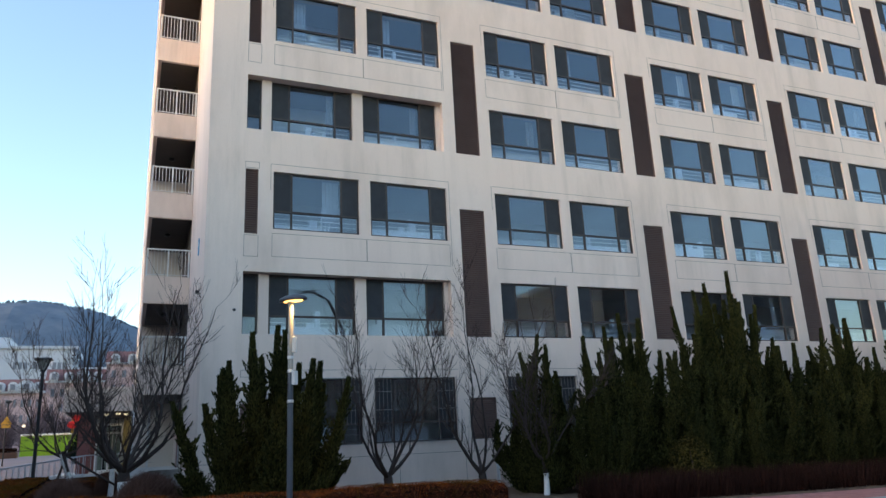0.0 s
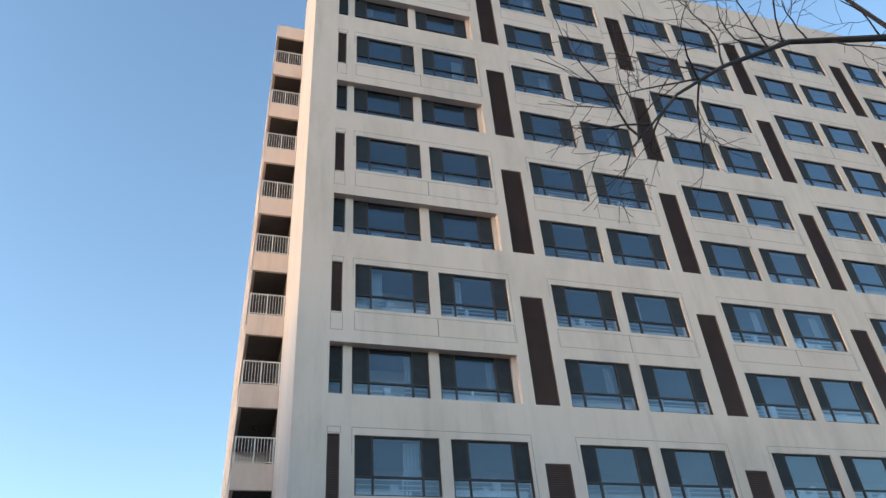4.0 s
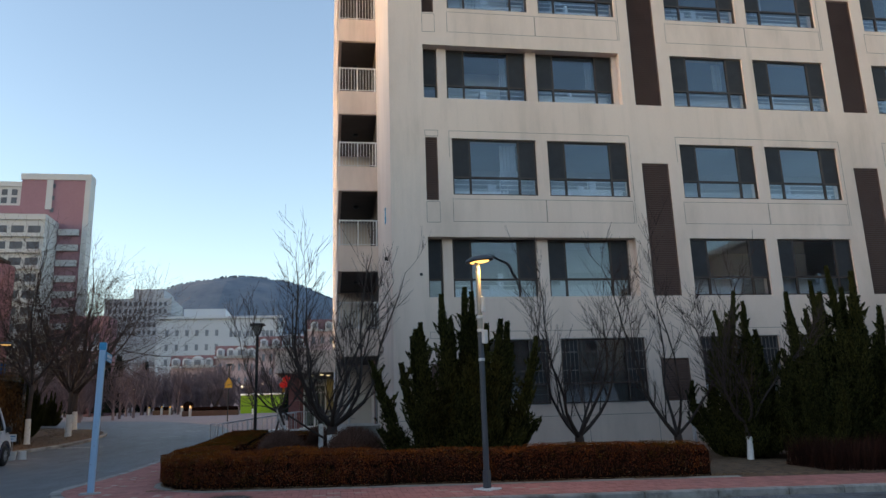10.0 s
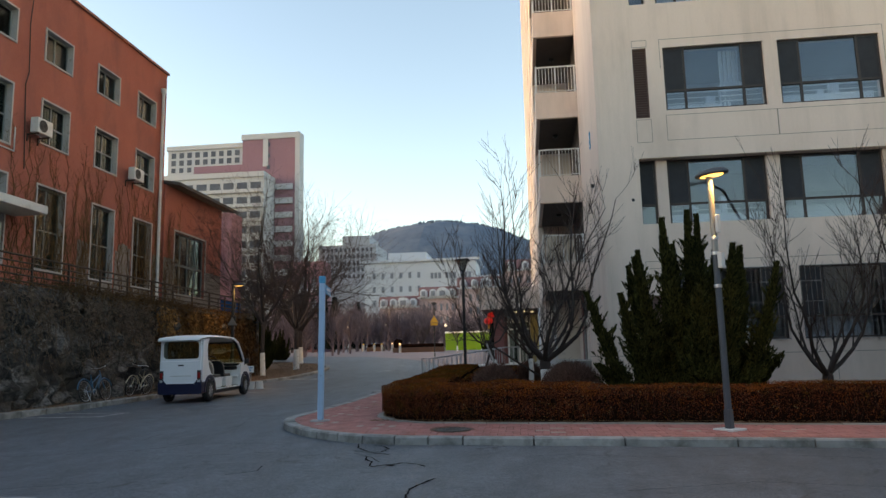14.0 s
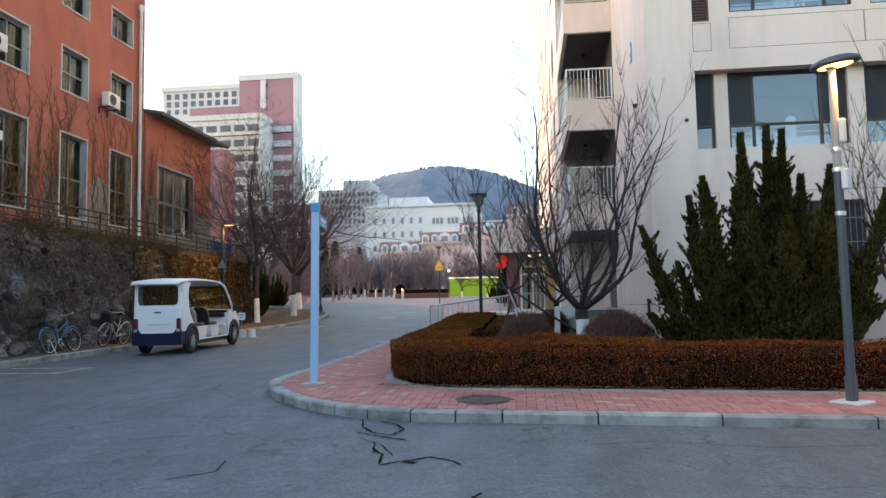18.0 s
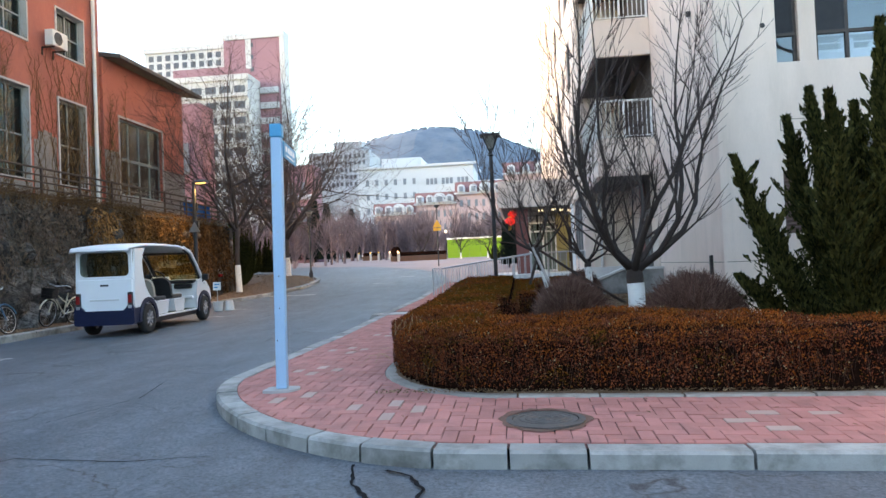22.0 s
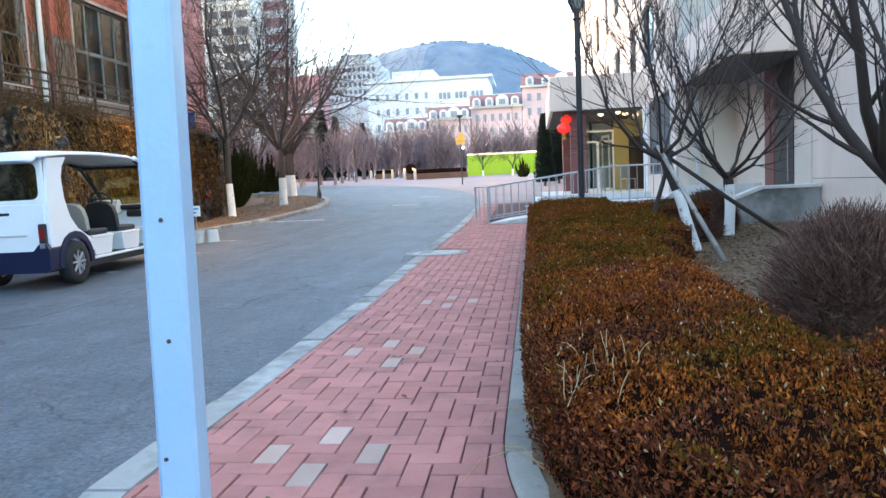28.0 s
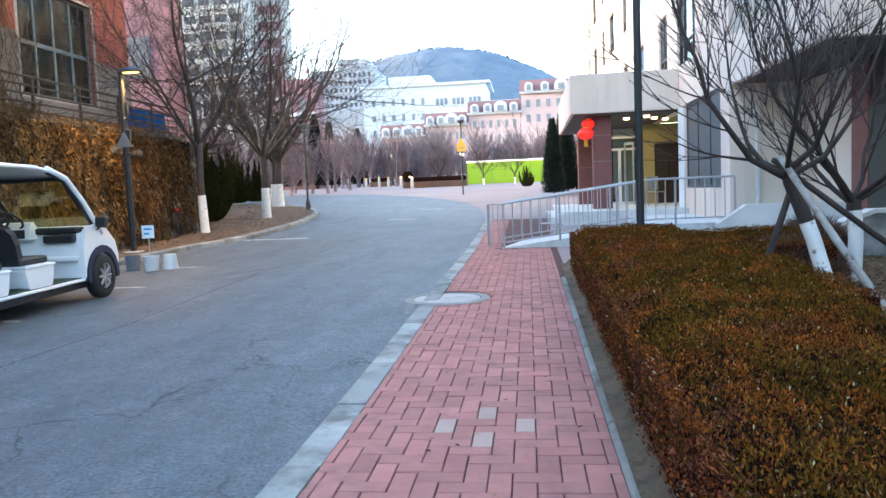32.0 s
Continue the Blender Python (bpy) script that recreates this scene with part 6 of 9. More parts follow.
for a, b, lo, hi, n, i in red_windows:
    w, h = b - a, hi - lo
    outer = [(-0.07, w + 0.07, -0.07, h + 0.07)]
    fr = wall_with_holes(-0.045, w + 0.045, -0.045, h + 0.045, [(0.025, w - 0.025, 0.025, h - 0.025)], 0.36, lambda u, d, z: (-0.34 + (0.36 - d), u, z))
    ob = part("window", fr, surround, red_house, "pale plaster window surround", at=(RED_X + 0.02, a, lo), tidy=True)
    cells_r = [(0.08, w / 2 - 0.03, 0.1, h * 0.48 - 0.03), (w / 2 + 0.03, w - 0.08, 0.1, h * 0.48 - 0.03), (0.08, w / 2 - 0.03, h * 0.48 + 0.03, h - 0.1), (w / 2 + 0.03, w - 0.08, h * 0.48 + 0.03, h - 0.1)] if n != 2 else [(0.08, w / 2 - 0.03, 0.1, h - 0.1), (w / 2 + 0.03, w - 0.08, 0.1, h - 0.1)]
    part("frame", wall_with_holes(0.03, w - 0.03, 0.03, h - 0.03, cells_r, 0.06, lambda u, d, z: (-0.22 - d, u, z)), grey_frame, ob, tidy=True)
    for c in cells_r:
        part("pane", Shape().box(-0.255, -0.25, c[0] - 0.005, c[1] + 0.005, c[2] - 0.005, c[3] + 0.005), old_pane, ob).visible_shadow = False
    if n == 1 or (n == 0 and i in (6,)):
        cur = Shape()
        for q in range(9):
            u = 0.5 * w + (0.45 * w) * q / 9
            cur.box(-0.52 + 0.04 * (q % 2), -0.49 + 0.04 * (q % 2), u, u + 0.05 * w, 0.03, h - 0.03)
        part("curtain", cur, surface("pale_curtain", (0.42, 0.46, 0.47), (0.55, 0.58, 0.58), 3, 40, 0.9), ob)

# the grey dado, broken off unevenly along its top
dado, rng = Shape(), random.Random(3)
for y in span(RED_Y0 + 0.1, RED_Y1 - 0.1, 0.25)[:-1]:
    ym = y + 0.125
    if any(a - 0.09 < ym < b + 0.09 for a, b in red_cols) or ym < 28.6:
        continue
    top = 6.5 + 0.22 * noise.noise((y * 1.3, 0, 0)) + (0.25 if y > 31.5 else 0)
    dado.box(RED_X + 0.001, RED_X + 0.012, y, y + 0.25, TERRACE - 0.1, top)
for a, b in red_cols[6:]:
    dado.box(RED_X + 0.001, RED_X + 0.010, a - 0.1, b + 0.1, TERRACE - 0.1, 4.92)
part("dado", dado, grey_dado, red_wall, "patchy grey cement dado")["kind"] = "stuff"

# ivy stems on the render
ivy, rng = Shape(), random.Random(29)
for k in range(150):
    y = rng.choice((rng.uniform(27, 35.2), rng.uniform(34.0, 37.5), rng.uniform(24.5, 29.5)))
    z = TERRACE + 0.2
    pts = [(RED_X + 0.02, y, z)]
    for i in range(rng.randint(8, 20)):
        y += rng.uniform(-0.2, 0.2)
        z += rng.uniform(0.18, 0.42)
        if z > 11.2:
            break
        pts.append((RED_X + 0.02 + (0.15 if y > 35.5 else 0), y, z))
    if len(pts) > 2:
        ivy.tube(pts, [0.014 * (1 - 0.6 * i / len(pts)) for i in range(len(pts))], 3, cap=False)
        for i in range(2, len(pts)):
            q = Vector(pts[i])
            for s in (-1, 1):
                ivy.tube([q, q + Vector((0.01, s * rng.uniform(0.15, 0.4), rng.uniform(0.1, 0.4)))], [0.006, 0.003], 3, cap=False)
tagged(part("ivy", ivy, vine_brown), "leafless ivy stems clinging to the red wall", "ivy", kind="stuff")

# downpipe, cables, door and canopy
part("downpipe", Shape().tube([(RED_X + 0.12, 34.98, TERRACE), (RED_X + 0.12, 34.98, 15.2)], 0.075, 10).lathe([(0.075, 0), (0.14, 0.12), (0.14, 0.3), (0.1, 0.3)], 10, (RED_X + 0.12, 34.98, 15.1)), pale_concrete, red_house, "pale painted downpipe")
part("cable", Shape().tube([(RED_X + 0.03, 25.2, 15.9), (RED_X + 0.03, 25.05, 14.2), (RED_X + 0.03, 25.15, 12.3), (RED_X + 0.03, 25.0, 11.8), (RED_X + 0.03, 25.2, 8.6)], 0.018, 5), black_plastic, red_house)
part("conduit", Shape().tube([(RED_X + 0.04, 20.5, 9.15), (RED_X + 0.04, 24.6, 9.1), (RED_X + 0.04, 24.6, 10.0)], 0.025, 6), pale_concrete, red_house)
part("door_canopy", Shape().soft(RED_X + 0.002, RED_X + 1.3, 21.6, 24.9, 6.75, 7.05, 0.02).box(RED_X + 0.004, RED_X + 1.2, 21.7, 24.8, 7.051, 7.08), pale_concrete, red_house, "thin concrete canopy")
part("door", Shape().soft(RED_X + 0.03, RED_X + 0.08, 22.85, 24.2, TERRACE, 6.4, 0.01), surface("pale_green_door", (0.35, 0.42, 0.38), (0.45, 0.52, 0.47), 2, 30, 0.7), red_house, "pale green door")


def air_conditioner(y, z):
    ob = thing("air_conditioner", "white air-conditioning unit hung on the red wall", "air conditioner", "outdoor air-conditioning units", (RED_X + 0.2, y, z))
    part("casing", Shape().soft(0, 0.32, 0, 0.85, 0, 0.58, 0.02), pale_concrete, ob)
    part("fan_grille", Shape().ring((0.325, 0.3, 0.29), "x", 0.22, 0.012, 20, 6).ring((0.325, 0.3, 0.29), "x", 0.12, 0.008, 16, 5).ring((0.325, 0.3, 0.29), "x", 0.05, 0.01, 12, 5), black_plastic, ob)
    part("fan_disc", Shape().lathe([(0.0, 0.321), (0.21, 0.3215)], 20, (0, 0.3, 0.29), "x"), black_plastic, ob)
    for y0 in (0.1, 0.7):
        part("bracket", Shape().box(-0.2, 0.3, y0, y0 + 0.04, -0.05, -0.001).box(-0.2, -0.16, y0, y0 + 0.04, -0.3, -0.05), rust_iron, ob)


for y, z in ((21.9, 10.0), (25.15, 9.98), (31.85, 9.85)):
    air_conditioner(y, z)

# the lower annex with its overhanging dark roof
annex = thing("red_annex", "low red rendered annex with an overhanging dark roof", "building", at=(0, 0, 0))
AX, AY1 = RED_X + 0.12, 42.4
awin = (36.65, 40.25, 5.0, 8.25)
part("wall", wall_with_holes(35.502, AY1, TERRACE - 0.5, 10.5, [awin], 0.35, lambda u, d, z: (AX - d, u, z)), red_render, annex, tidy=True)
part("wall", Shape().box(-30, AX - 0.351, AY1 - 0.35, AY1, TERRACE - 0.5, 10.5), red_render, annex)
part("roof", Shape().prism([(-30.0, 12.6), (AX + 0.75, 10.42), (AX + 0.75, 10.58), (-30.0, 12.85)], "y", 35.6, AY1 + 0.7), surface("dark_roof_edge", (0.05, 0.045, 0.045), (0.09, 0.08, 0.08), 2, 20, 0.85), annex, "dark bitumen roof", tidy=True)
part("dado", Shape().box(AX + 0.001, AX + 0.012, 35.51, 36.55, TERRACE - 0.4, 6.75).box(AX + 0.001, AX + 0.012, 40.35, AY1, TERRACE - 0.4, 6.5).box(AX + 0.001, AX + 0.010, 36.55, 40.35, TERRACE - 0.4, 4.9), grey_dado, annex, "patchy grey cement dado")
cols = span(0.05, 3.55, 3.5 / 4)
cells_a = [(cols[i] + 0.03, cols[i + 1] - 0.03, z0, z1) for i in range(4) for z0, z1 in ((0.08, 1.5), (1.62, 3.17))]
aw = part("window", wall_with_holes(0, 3.6, 0, 3.25, cells_a, 0.08, lambda u, d, z: (-0.15 - d, u, z)), grey_frame, annex, "steel window with small panes", at=(AX, awin[0], awin[2]), tidy=True)
for c in cells_a:
    part("pane", Shape().box(-0.2, -0.195, c[0] - 0.005, c[1] + 0.005, c[2] - 0.005, c[3] + 0.005), old_pane, aw).visible_shadow = False
part("surround", wall_with_holes(-0.1, 3.7, -0.1, 3.35, [(0.0, 3.6, 0.0, 3.25)], 0.05, lambda u, d, z: (0.02 - d, u, z)), surround, aw, tidy=True)
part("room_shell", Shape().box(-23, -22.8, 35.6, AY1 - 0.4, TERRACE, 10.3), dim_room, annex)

# blue sheeting on the fence and the pink house behind
sheeting = Shape()
ys2 = span(39.2, 42.0, 0.1)
for i, y in enumerate(ys2):
    for j in range(7):
        sheeting.v.append((-17.14 + 0.05 * math.sin(5.3 * y) + 0.09 * noise.noise((y * 3, j * 0.5, 0)), y, TERRACE + 0.10 + 1.0 * j / 6 + 0.06 * noise.noise((y, 9.0, 0))))
for i in range(len(ys2) - 1):
    for j in range(6):
        sheeting.f.append((7 * i + j, 7 * (i + 1) + j, 7 * (i + 1) + j + 1, 7 * i + j + 1))
tagged(part("blue_sheet", sheeting, tarp_blue, smooth=True), "blue plastic sheeting tied along the fence", "sheeting")
green_fence = thing("fence", "dark green metal fence behind the blue sheeting", "fence", at=(-17.25, 39.2, TERRACE))
for y in span(0.0, 5.2, 0.65):
    part("post", Shape().tube([(0, y, 0.4 - TERRACE), (0, y, 1.1)], 0.02, 5), dark_iron, green_fence)
for z in (0.2, 0.42, 0.64, 0.86, 1.08):
    part("rail", Shape().tube([(0, -0.1, z), (0, 5.3, z)], 0.018, 5), dark_iron, green_fence)
structure("wall_return", Shape().box(-22, -15.6, WALL_END, WALL_END + 0.4, -0.3, TERRACE - 0.1), rock, "end of the stone retaining wall")

# ---- street furniture ----
def flat_head_lamp(at, turn, height, label, watts, glow, upper, stout=1.0):
    """A slim street lamp with a flat luminaire on a short neck."""
    ob = thing("street_lamp", label, "street lamp", "slim street lamps", at, turn)
    part("base_plate", Shape().soft(-0.2, 0.2, -0.2, 0.2, -0.02, 0.025, 0.01), pale_concrete, ob, "pale concrete pad")
    part("pole", Shape().soft(-0.06, 0.06, -0.06, 0.06, 0.02, 0.35, 0.012).tube([(0, 0, 0.3), (0, 0, height * 0.68)], [0.058 * stout, 0.055 * stout], 12), upper if stout > 1 else lamp_grey, ob, smooth=False)
    part("upper_pole", Shape().tube([(0, 0, height * 0.68), (0, 0, height - 0.3), (0, 0, height - 0.08)], [0.055 * stout, 0.05 * stout, 0.045 * stout], 12), upper, ob)
    for z in (height * 0.68, height * 0.74, height * 0.55):
        part("clamp", Shape().lathe([(0.06 * stout, -0.03), (0.068 * stout, -0.02), (0.068 * stout, 0.02), (0.06 * stout, 0.03)], 12, (0, 0, z)), upper if stout > 1 else steel, ob)
    part("control_box", Shape().soft(0.06, 0.15, -0.05, 0.05, height * 0.62, height * 0.68, 0.01), upper if stout > 1 else pale_concrete, ob)
    part("sensor_box", Shape().soft(0.06, 0.13, -0.04, 0.04, height * 0.76, height * 0.83, 0.01), upper if stout > 1 else pale_concrete, ob)
    shell, lens = Shape().lathe([(0.0, 0.095), (0.12, 0.09), (0.22, 0.07), (0.30, 0.035), (0.325, 0.0), (0.315, -0.028), (0.25, -0.034), (0.0, -0.034)], 28), Shape().lathe([(0.0, -0.062), (0.12, -0.056), (0.20, -0.046), (0.225, -0.035)], 24)
    for q in (shell, lens):
        q.v = [(0.05 + 0.55 * (stout - 1) + 1.05 * x, 0.52 * y, z + height) for x, y, z in q.v]
    part("head", shell, lamp_grey, ob, "flat oval dark luminaire", smooth=True, tidy=True)
    part("lens", lens, glow, ob, "glowing warm lens", smooth=True)
    part("neck", Shape().lathe([(0.045, height - 0.12), (0.05, height - 0.08), (0.085, height - 0.05), (0.09, height - 0.03)], 12), upper, ob)
    li = new("lamp_light", bpy.data.lights.new("lamp_light", "SPOT"))
    li.data.spot_size, li.data.spot_blend = radians(150), 0.5
    li.data.energy, li.data.color, li.data.shadow_soft_size = watts, (1.0, 0.60, 0.20), 0.12
    li.parent = ob
    li.location = (0.14 + 0.55 * (stout - 1), 0, height - 0.10)
    return ob


flat_head_lamp((2.87, 14.45, walk_z(2.87, 14.45)), -50, 4.5, "grey street lamp with a lit flat head on the red pavement", 34, warm_glow, surface("lamp_post_upper", (0.25, 0.24, 0.22), (0.33, 0.32, 0.29), 3, 40, 0.5, where="object"))
lamp_far = flat_head_lamp((-14.68, 35.1, verge_zz(-14.6, 35.1)), 0, 4.7, "dark street lamp lit warm before the creeper wall", 45, amber_glow, dark_iron, 1.4)


part("sign_plate", Shape().prism([(-0.24, 2.75), (0.24, 2.75), (0.0, 3.15)], "y", -0.085, -0.07), surface("bare_sign_back", (0.13, 0.13, 0.13), (0.19, 0.19, 0.185), 4, 50, 0.6, where="object"), lamp_far, "grey triangular sign plate", tidy=True)


def lantern_lamp(at, height, label, lit=False):
    ob = thing("lantern_lamp", label, "street lamp", "lantern street lamps", at)
    part("base", Shape().lathe([(0.13, -0.05), (0.13, 0.28), (0.10, 0.34), (0.085, 0.42), (0.06, 0.5)], 8), dark_iron, ob)
    part("pole", Shape().tube([(0, 0, 0.45), (0, 0, height - 0.45)], [0.055, 0.05], 12).lathe([(0.05, 0), (0.09, 0.03), (0.05, 0.06)], 12, (0, 0, height - 0.62)), dark_iron, ob)
    part("cage", Shape().tube([(0.07, 0.07, height - 0.42), (0.19, 0.19, height - 0.08)], 0.014, 5).tube([(-0.07, 0.07, height - 0.42), (-0.19, 0.19, height - 0.08)], 0.014, 5).tube([(0.07, -0.07, height - 0.42), (0.19, -0.19, height - 0.08)], 0.014, 5).tube([(-0.07, -0.07, height - 0.42), (-0.19, -0.19, height - 0.08)], 0.014, 5).box(-0.08, 0.08, -0.08, 0.08, height - 0.46, height - 0.42), dark_iron, ob)
    k = Shape().add([(-0.06, -0.06, height - 0.42), (0.06, -0.06, height - 0.42), (0.06, 0.06, height - 0.42), (-0.06, 0.06, height - 0.42), (-0.18, -0.18, height - 0.085), (0.18, -0.18, height - 0.085), (0.18, 0.18, height - 0.085), (-0.18, 0.18, height - 0.085)], [(0, 3, 2, 1), (4, 5, 6, 7), (0, 1, 5, 4), (1, 2, 6, 5), (2, 3, 7, 6), (3, 0, 4, 7)])
    part("glass", k, far_glow if lit else surface("opal_glass", (0.16, 0.16, 0.15), (0.24, 0.24, 0.22), 3, 20, 0.3, where="object"), ob)
    part("cap", Shape().add([(-0.27, -0.27, height - 0.08), (0.27, -0.27, height - 0.08), (0.27, 0.27, height - 0.08), (-0.27, 0.27, height - 0.08), (-0.25, -0.25, height - 0.04), (0.25, -0.25, height - 0.04), (0.25, 0.25, height - 0.04), (-0.25, 0.25, height - 0.04), (0, 0, height + 0.02)], [(0, 3, 2, 1), (0, 1, 5, 4), (1, 2, 6, 5), (2, 3, 7, 6), (3, 0, 4, 7), (4, 5, 8), (5, 6, 8), (6, 7, 8), (7, 4, 8)]), dark_iron, ob)


lantern_lamp((-2.75, 27.4, bed_z(-2.75, 27.4)), 4.45, "black lantern street lamp behind the hedge")
lantern_lamp((-15.2, 52.2, verge_zz(-15, 52.2)), 4.2, "black lantern street lamp on the verge")
lantern_lamp((-1.2, 44.5, walk_z(-1, 44.5)), 4.2, "black lantern street lamp by the entrance")

# the pale blue signpost
sign = thing("street_sign", "pale blue square steel post with small blue street name plates", "street sign", at=(-4.72, 15.79, walk_z(-4.72, 15.79)), turn=8)
sign.rotation_euler = (0, radians(0.75), radians(8))
part("concrete_pad", Shape().prism([(-0.19, -0.13), (-0.08, -0.17), (0.12, -0.155), (0.2, -0.04), (0.165, 0.12), (0.0, 0.16), (-0.165, 0.115)], "z", -0.02, 0.022), concrete, sign, "rough pale concrete pad", tidy=True)
part("post", Shape().soft(-0.059, 0.059, -0.059, 0.059, 0.02, 2.78, 0.012), sky_blue_paint, sign)
part("cap", Shape().soft(-0.067, 0.067, -0.067, 0.067, 2.78, 2.93, 0.014), sign_blue, sign, "darker blue cap")
for k, (x0, x1, y0, y1) in enumerate(((0.061, 0.074, -0.10, 0.68),)):
    plate = part("name_plate", Shape().soft(x0, x1, y0 + 0.12, y1 + 0.12, 2.57, 2.75, 0.006), sign_blue, sign, "blue enamel name plate")
    part("lettering", Shape().box(x1, x1 + 0.003, 0.12, 0.22, 2.65, 2.71).box(x1, x1 + 0.003, 0.27, 0.37, 2.65, 2.71).box(x1, x1 + 0.003, 0.42, 0.52, 2.65, 2.71).box(x1, x1 + 0.003, 0.57, 0.66, 2.65, 2.71).box(x1, x1 + 0.003, 0.14, 0.66, 2.60, 2.615), white_paint, plate, "white lettering bars")["kind"] = "stuff"
for x, y, z in ((0.0, -0.0615, 0.9), (0.0, -0.0615, 1.25), (-0.03, -0.0615, 0.55)):
    part("rust_spot", Shape().lathe([(0.0, 0.0), (0.007, 0.0), (0.006, 0.003), (0.0, 0.003)], 8, (x, y, z), "y"), rust_iron, sign)

# manhole covers
def manhole(x, y, r, frame_mat, label, z):
    ob = thing("manhole_cover", label, "manhole cover", "manhole covers", (x, y, z))
    part("frame", Shape().lathe([(r * 1.22, -0.16), (r * 1.22, 0.006), (r * 1.02, 0.010), (r * 1.02, -0.16)], 28), frame_mat, ob)
    lid = Shape().lathe([(0.0, 0.008), (r * 0.99, 0.008), (r * 1.0, -0.02)], 28)
    for k in range(1, 5):
        lid.ring((0, 0, 0.008), "z", r * 0.2 * k, 0.008, 24, 4)
    part("lid", lid, cast_iron, ob)


manhole(-1.91, 14.33, 0.28, cast_iron, "round cast iron manhole cover in the red pavers", walk_z(-1.91, 14.33) + 0.004)
collar, rng = Shape(), random.Random(6)
rim_pts = [(0.335, 2 * math.pi * k / 30, rng.uniform(0.355, 0.43)) for k in range(30)]
for r0, w, r1 in rim_pts:
    for r in (r0, r1):
        x, y = -1.91 + r * math.cos(w), 14.33 + r * math.sin(w)
        collar.v.append((x, y, walk_z(x, y) + 0.006))
for k in range(30):
    a, b = 2 * k, 2 * ((k + 1) % 30)
    collar.f.append((a, a + 1, b + 1, b))
part("mortar_collar", collar, surface("rusty_mortar", (0.10, 0.05, 0.035), (0.18, 0.10, 0.075), 9, 60, 0.95, bump=0.6), pavement, "broken rusty mortar round the manhole")
flat = thing("manhole_cover", "round pale concrete manhole cover set across the kerb", "manhole cover", "manhole covers", (-5.4, 26.65, walk_z(-5.4, 26.65) - 0.004))
part("frame", Shape().lathe([(0.68, -0.16), (0.64, -0.10), (0.57, 0.0), (0.46, 0.003), (0.455, -0.012), (0.45, -0.16)], 32), kerb_stone, flat)
part("lid", Shape().lathe([(0.445, -0.05), (0.445, -0.001), (0.40, 0.003), (0.0, 0.006)], 32), concrete, flat)
manhole(-6.1, 8.4, 0.40, concrete, "round manhole cover in the asphalt", road_z(-6.1, 8.4) + 0.006)

# ---- the electric cart ----
cart = thing("electric_cart", "white and navy open-sided electric shuttle cart parked at the kerb", "electric cart", at=(-11.84, 24.15, road_z(-12, 26) - 0.01), turn=0)
cart.scale = (1.0, 1.0, 1.05)
cart.rotation_euler = (radians(0.9), 0, radians(2.6))
HW = 0.72


def side_panel(name, outline, mat, label="", proud=0.0):
    for s in (-1, 1):
        a, b = (HW - 0.05, HW + proud) if s > 0 else (-HW - proud, -HW + 0.05)
        part(name, Shape().prism(outline, "x", a, b), mat, cart, label, tidy=True)


wheel_at = ((-0.67, 0.66), (0.67, 0.66), (-0.67, 4.12), (0.67, 4.12))
tyre = Shape().lathe([(0.20, -0.10), (0.30, -0.10), (0.335, -0.075), (0.345, 0.0), (0.335, 0.075), (0.30, 0.10), (0.20, 0.10)], 28, axis="x", cap=False).mesh("wheel", black_rubber, True)
rim = Shape().lathe([(0.20, -0.08), (0.19, -0.03), (0.185, 0.03), (0.20, 0.08)], 24, axis="x", cap=False)
for k in range(8):
    w = 2 * math.pi * k / 8
    for s in (-1, 1):
        rim.tube([(s * 0.075, 0.03 * math.cos(w), 0.03 * math.sin(w)), (s * 0.083, 0.195 * math.cos(w), 0.195 * math.sin(w))], [0.022, 0.016], 6)
rim.lathe([(0.0, -0.09), (0.045, -0.085), (0.045, 0.085), (0.0, 0.09)], 12, axis="x")
rim = rim.mesh("rim", alloy)
drum = Shape().lathe([(0.0, -0.035), (0.186, -0.035), (0.186, 0.035), (0.0, 0.035)], 20, axis="x").mesh("brake_drum", black_rubber)
for x, y in wheel_at:
    wh = part("wheel", tyre, None, cart, at=(x, y, 0.335))
    part("rim", rim, None, wh, "silver alloy rim")
    part("brake_drum", drum, None, wh)
arch = [(0.66 + 0.385 * math.cos(w), 0.335 + 0.385 * math.sin(w)) for w in [math.pi * k / 10 for k in range(11)]]
arch2 = [(y + 3.46, z) for y, z in arch]
# white rear quarter and navy skirt
side_panel("rear_quarter", [(0.02, 0.46), (0.30, 0.46)] + [(y, max(z, 0.46)) for y, z in reversed(arch) if z > 0.46] + [(1.24, 0.46), (1.30, 0.60), (1.02, 0.74), (0.78, 0.86), (0.60, 1.05), (0.48, 1.34), (0.44, 1.66), (0.50, 1.84), (0.62, 1.97), (0.10, 1.95), (0.04, 1.2)], white_paint)
side_panel("rear_arch", [(0.18, 0.30)] + [(0.66 + 0.49 * math.cos(w), 0.335 + 0.49 * math.sin(w)) for w in [math.pi * (10 - k) / 10 for k in range(11)]] + [(1.125, 0.30), (1.05, 0.30)] + [(y, z) for y, z in arch] + [(0.27, 0.30)], navy_paint, "navy wheel arch", 0.03)
side_panel("front_arch", [(3.665, 0.28)] + [(4.12 + 0.48 * math.cos(w), 0.335 + 0.485 * math.sin(w)) for w in [math.pi * (10 - k) / 10 for k in range(11)]] + [(4.575, 0.28), (4.50, 0.28)] + arch2 + [(3.735, 0.28)], navy_paint, "navy wheel arch", 0.03)
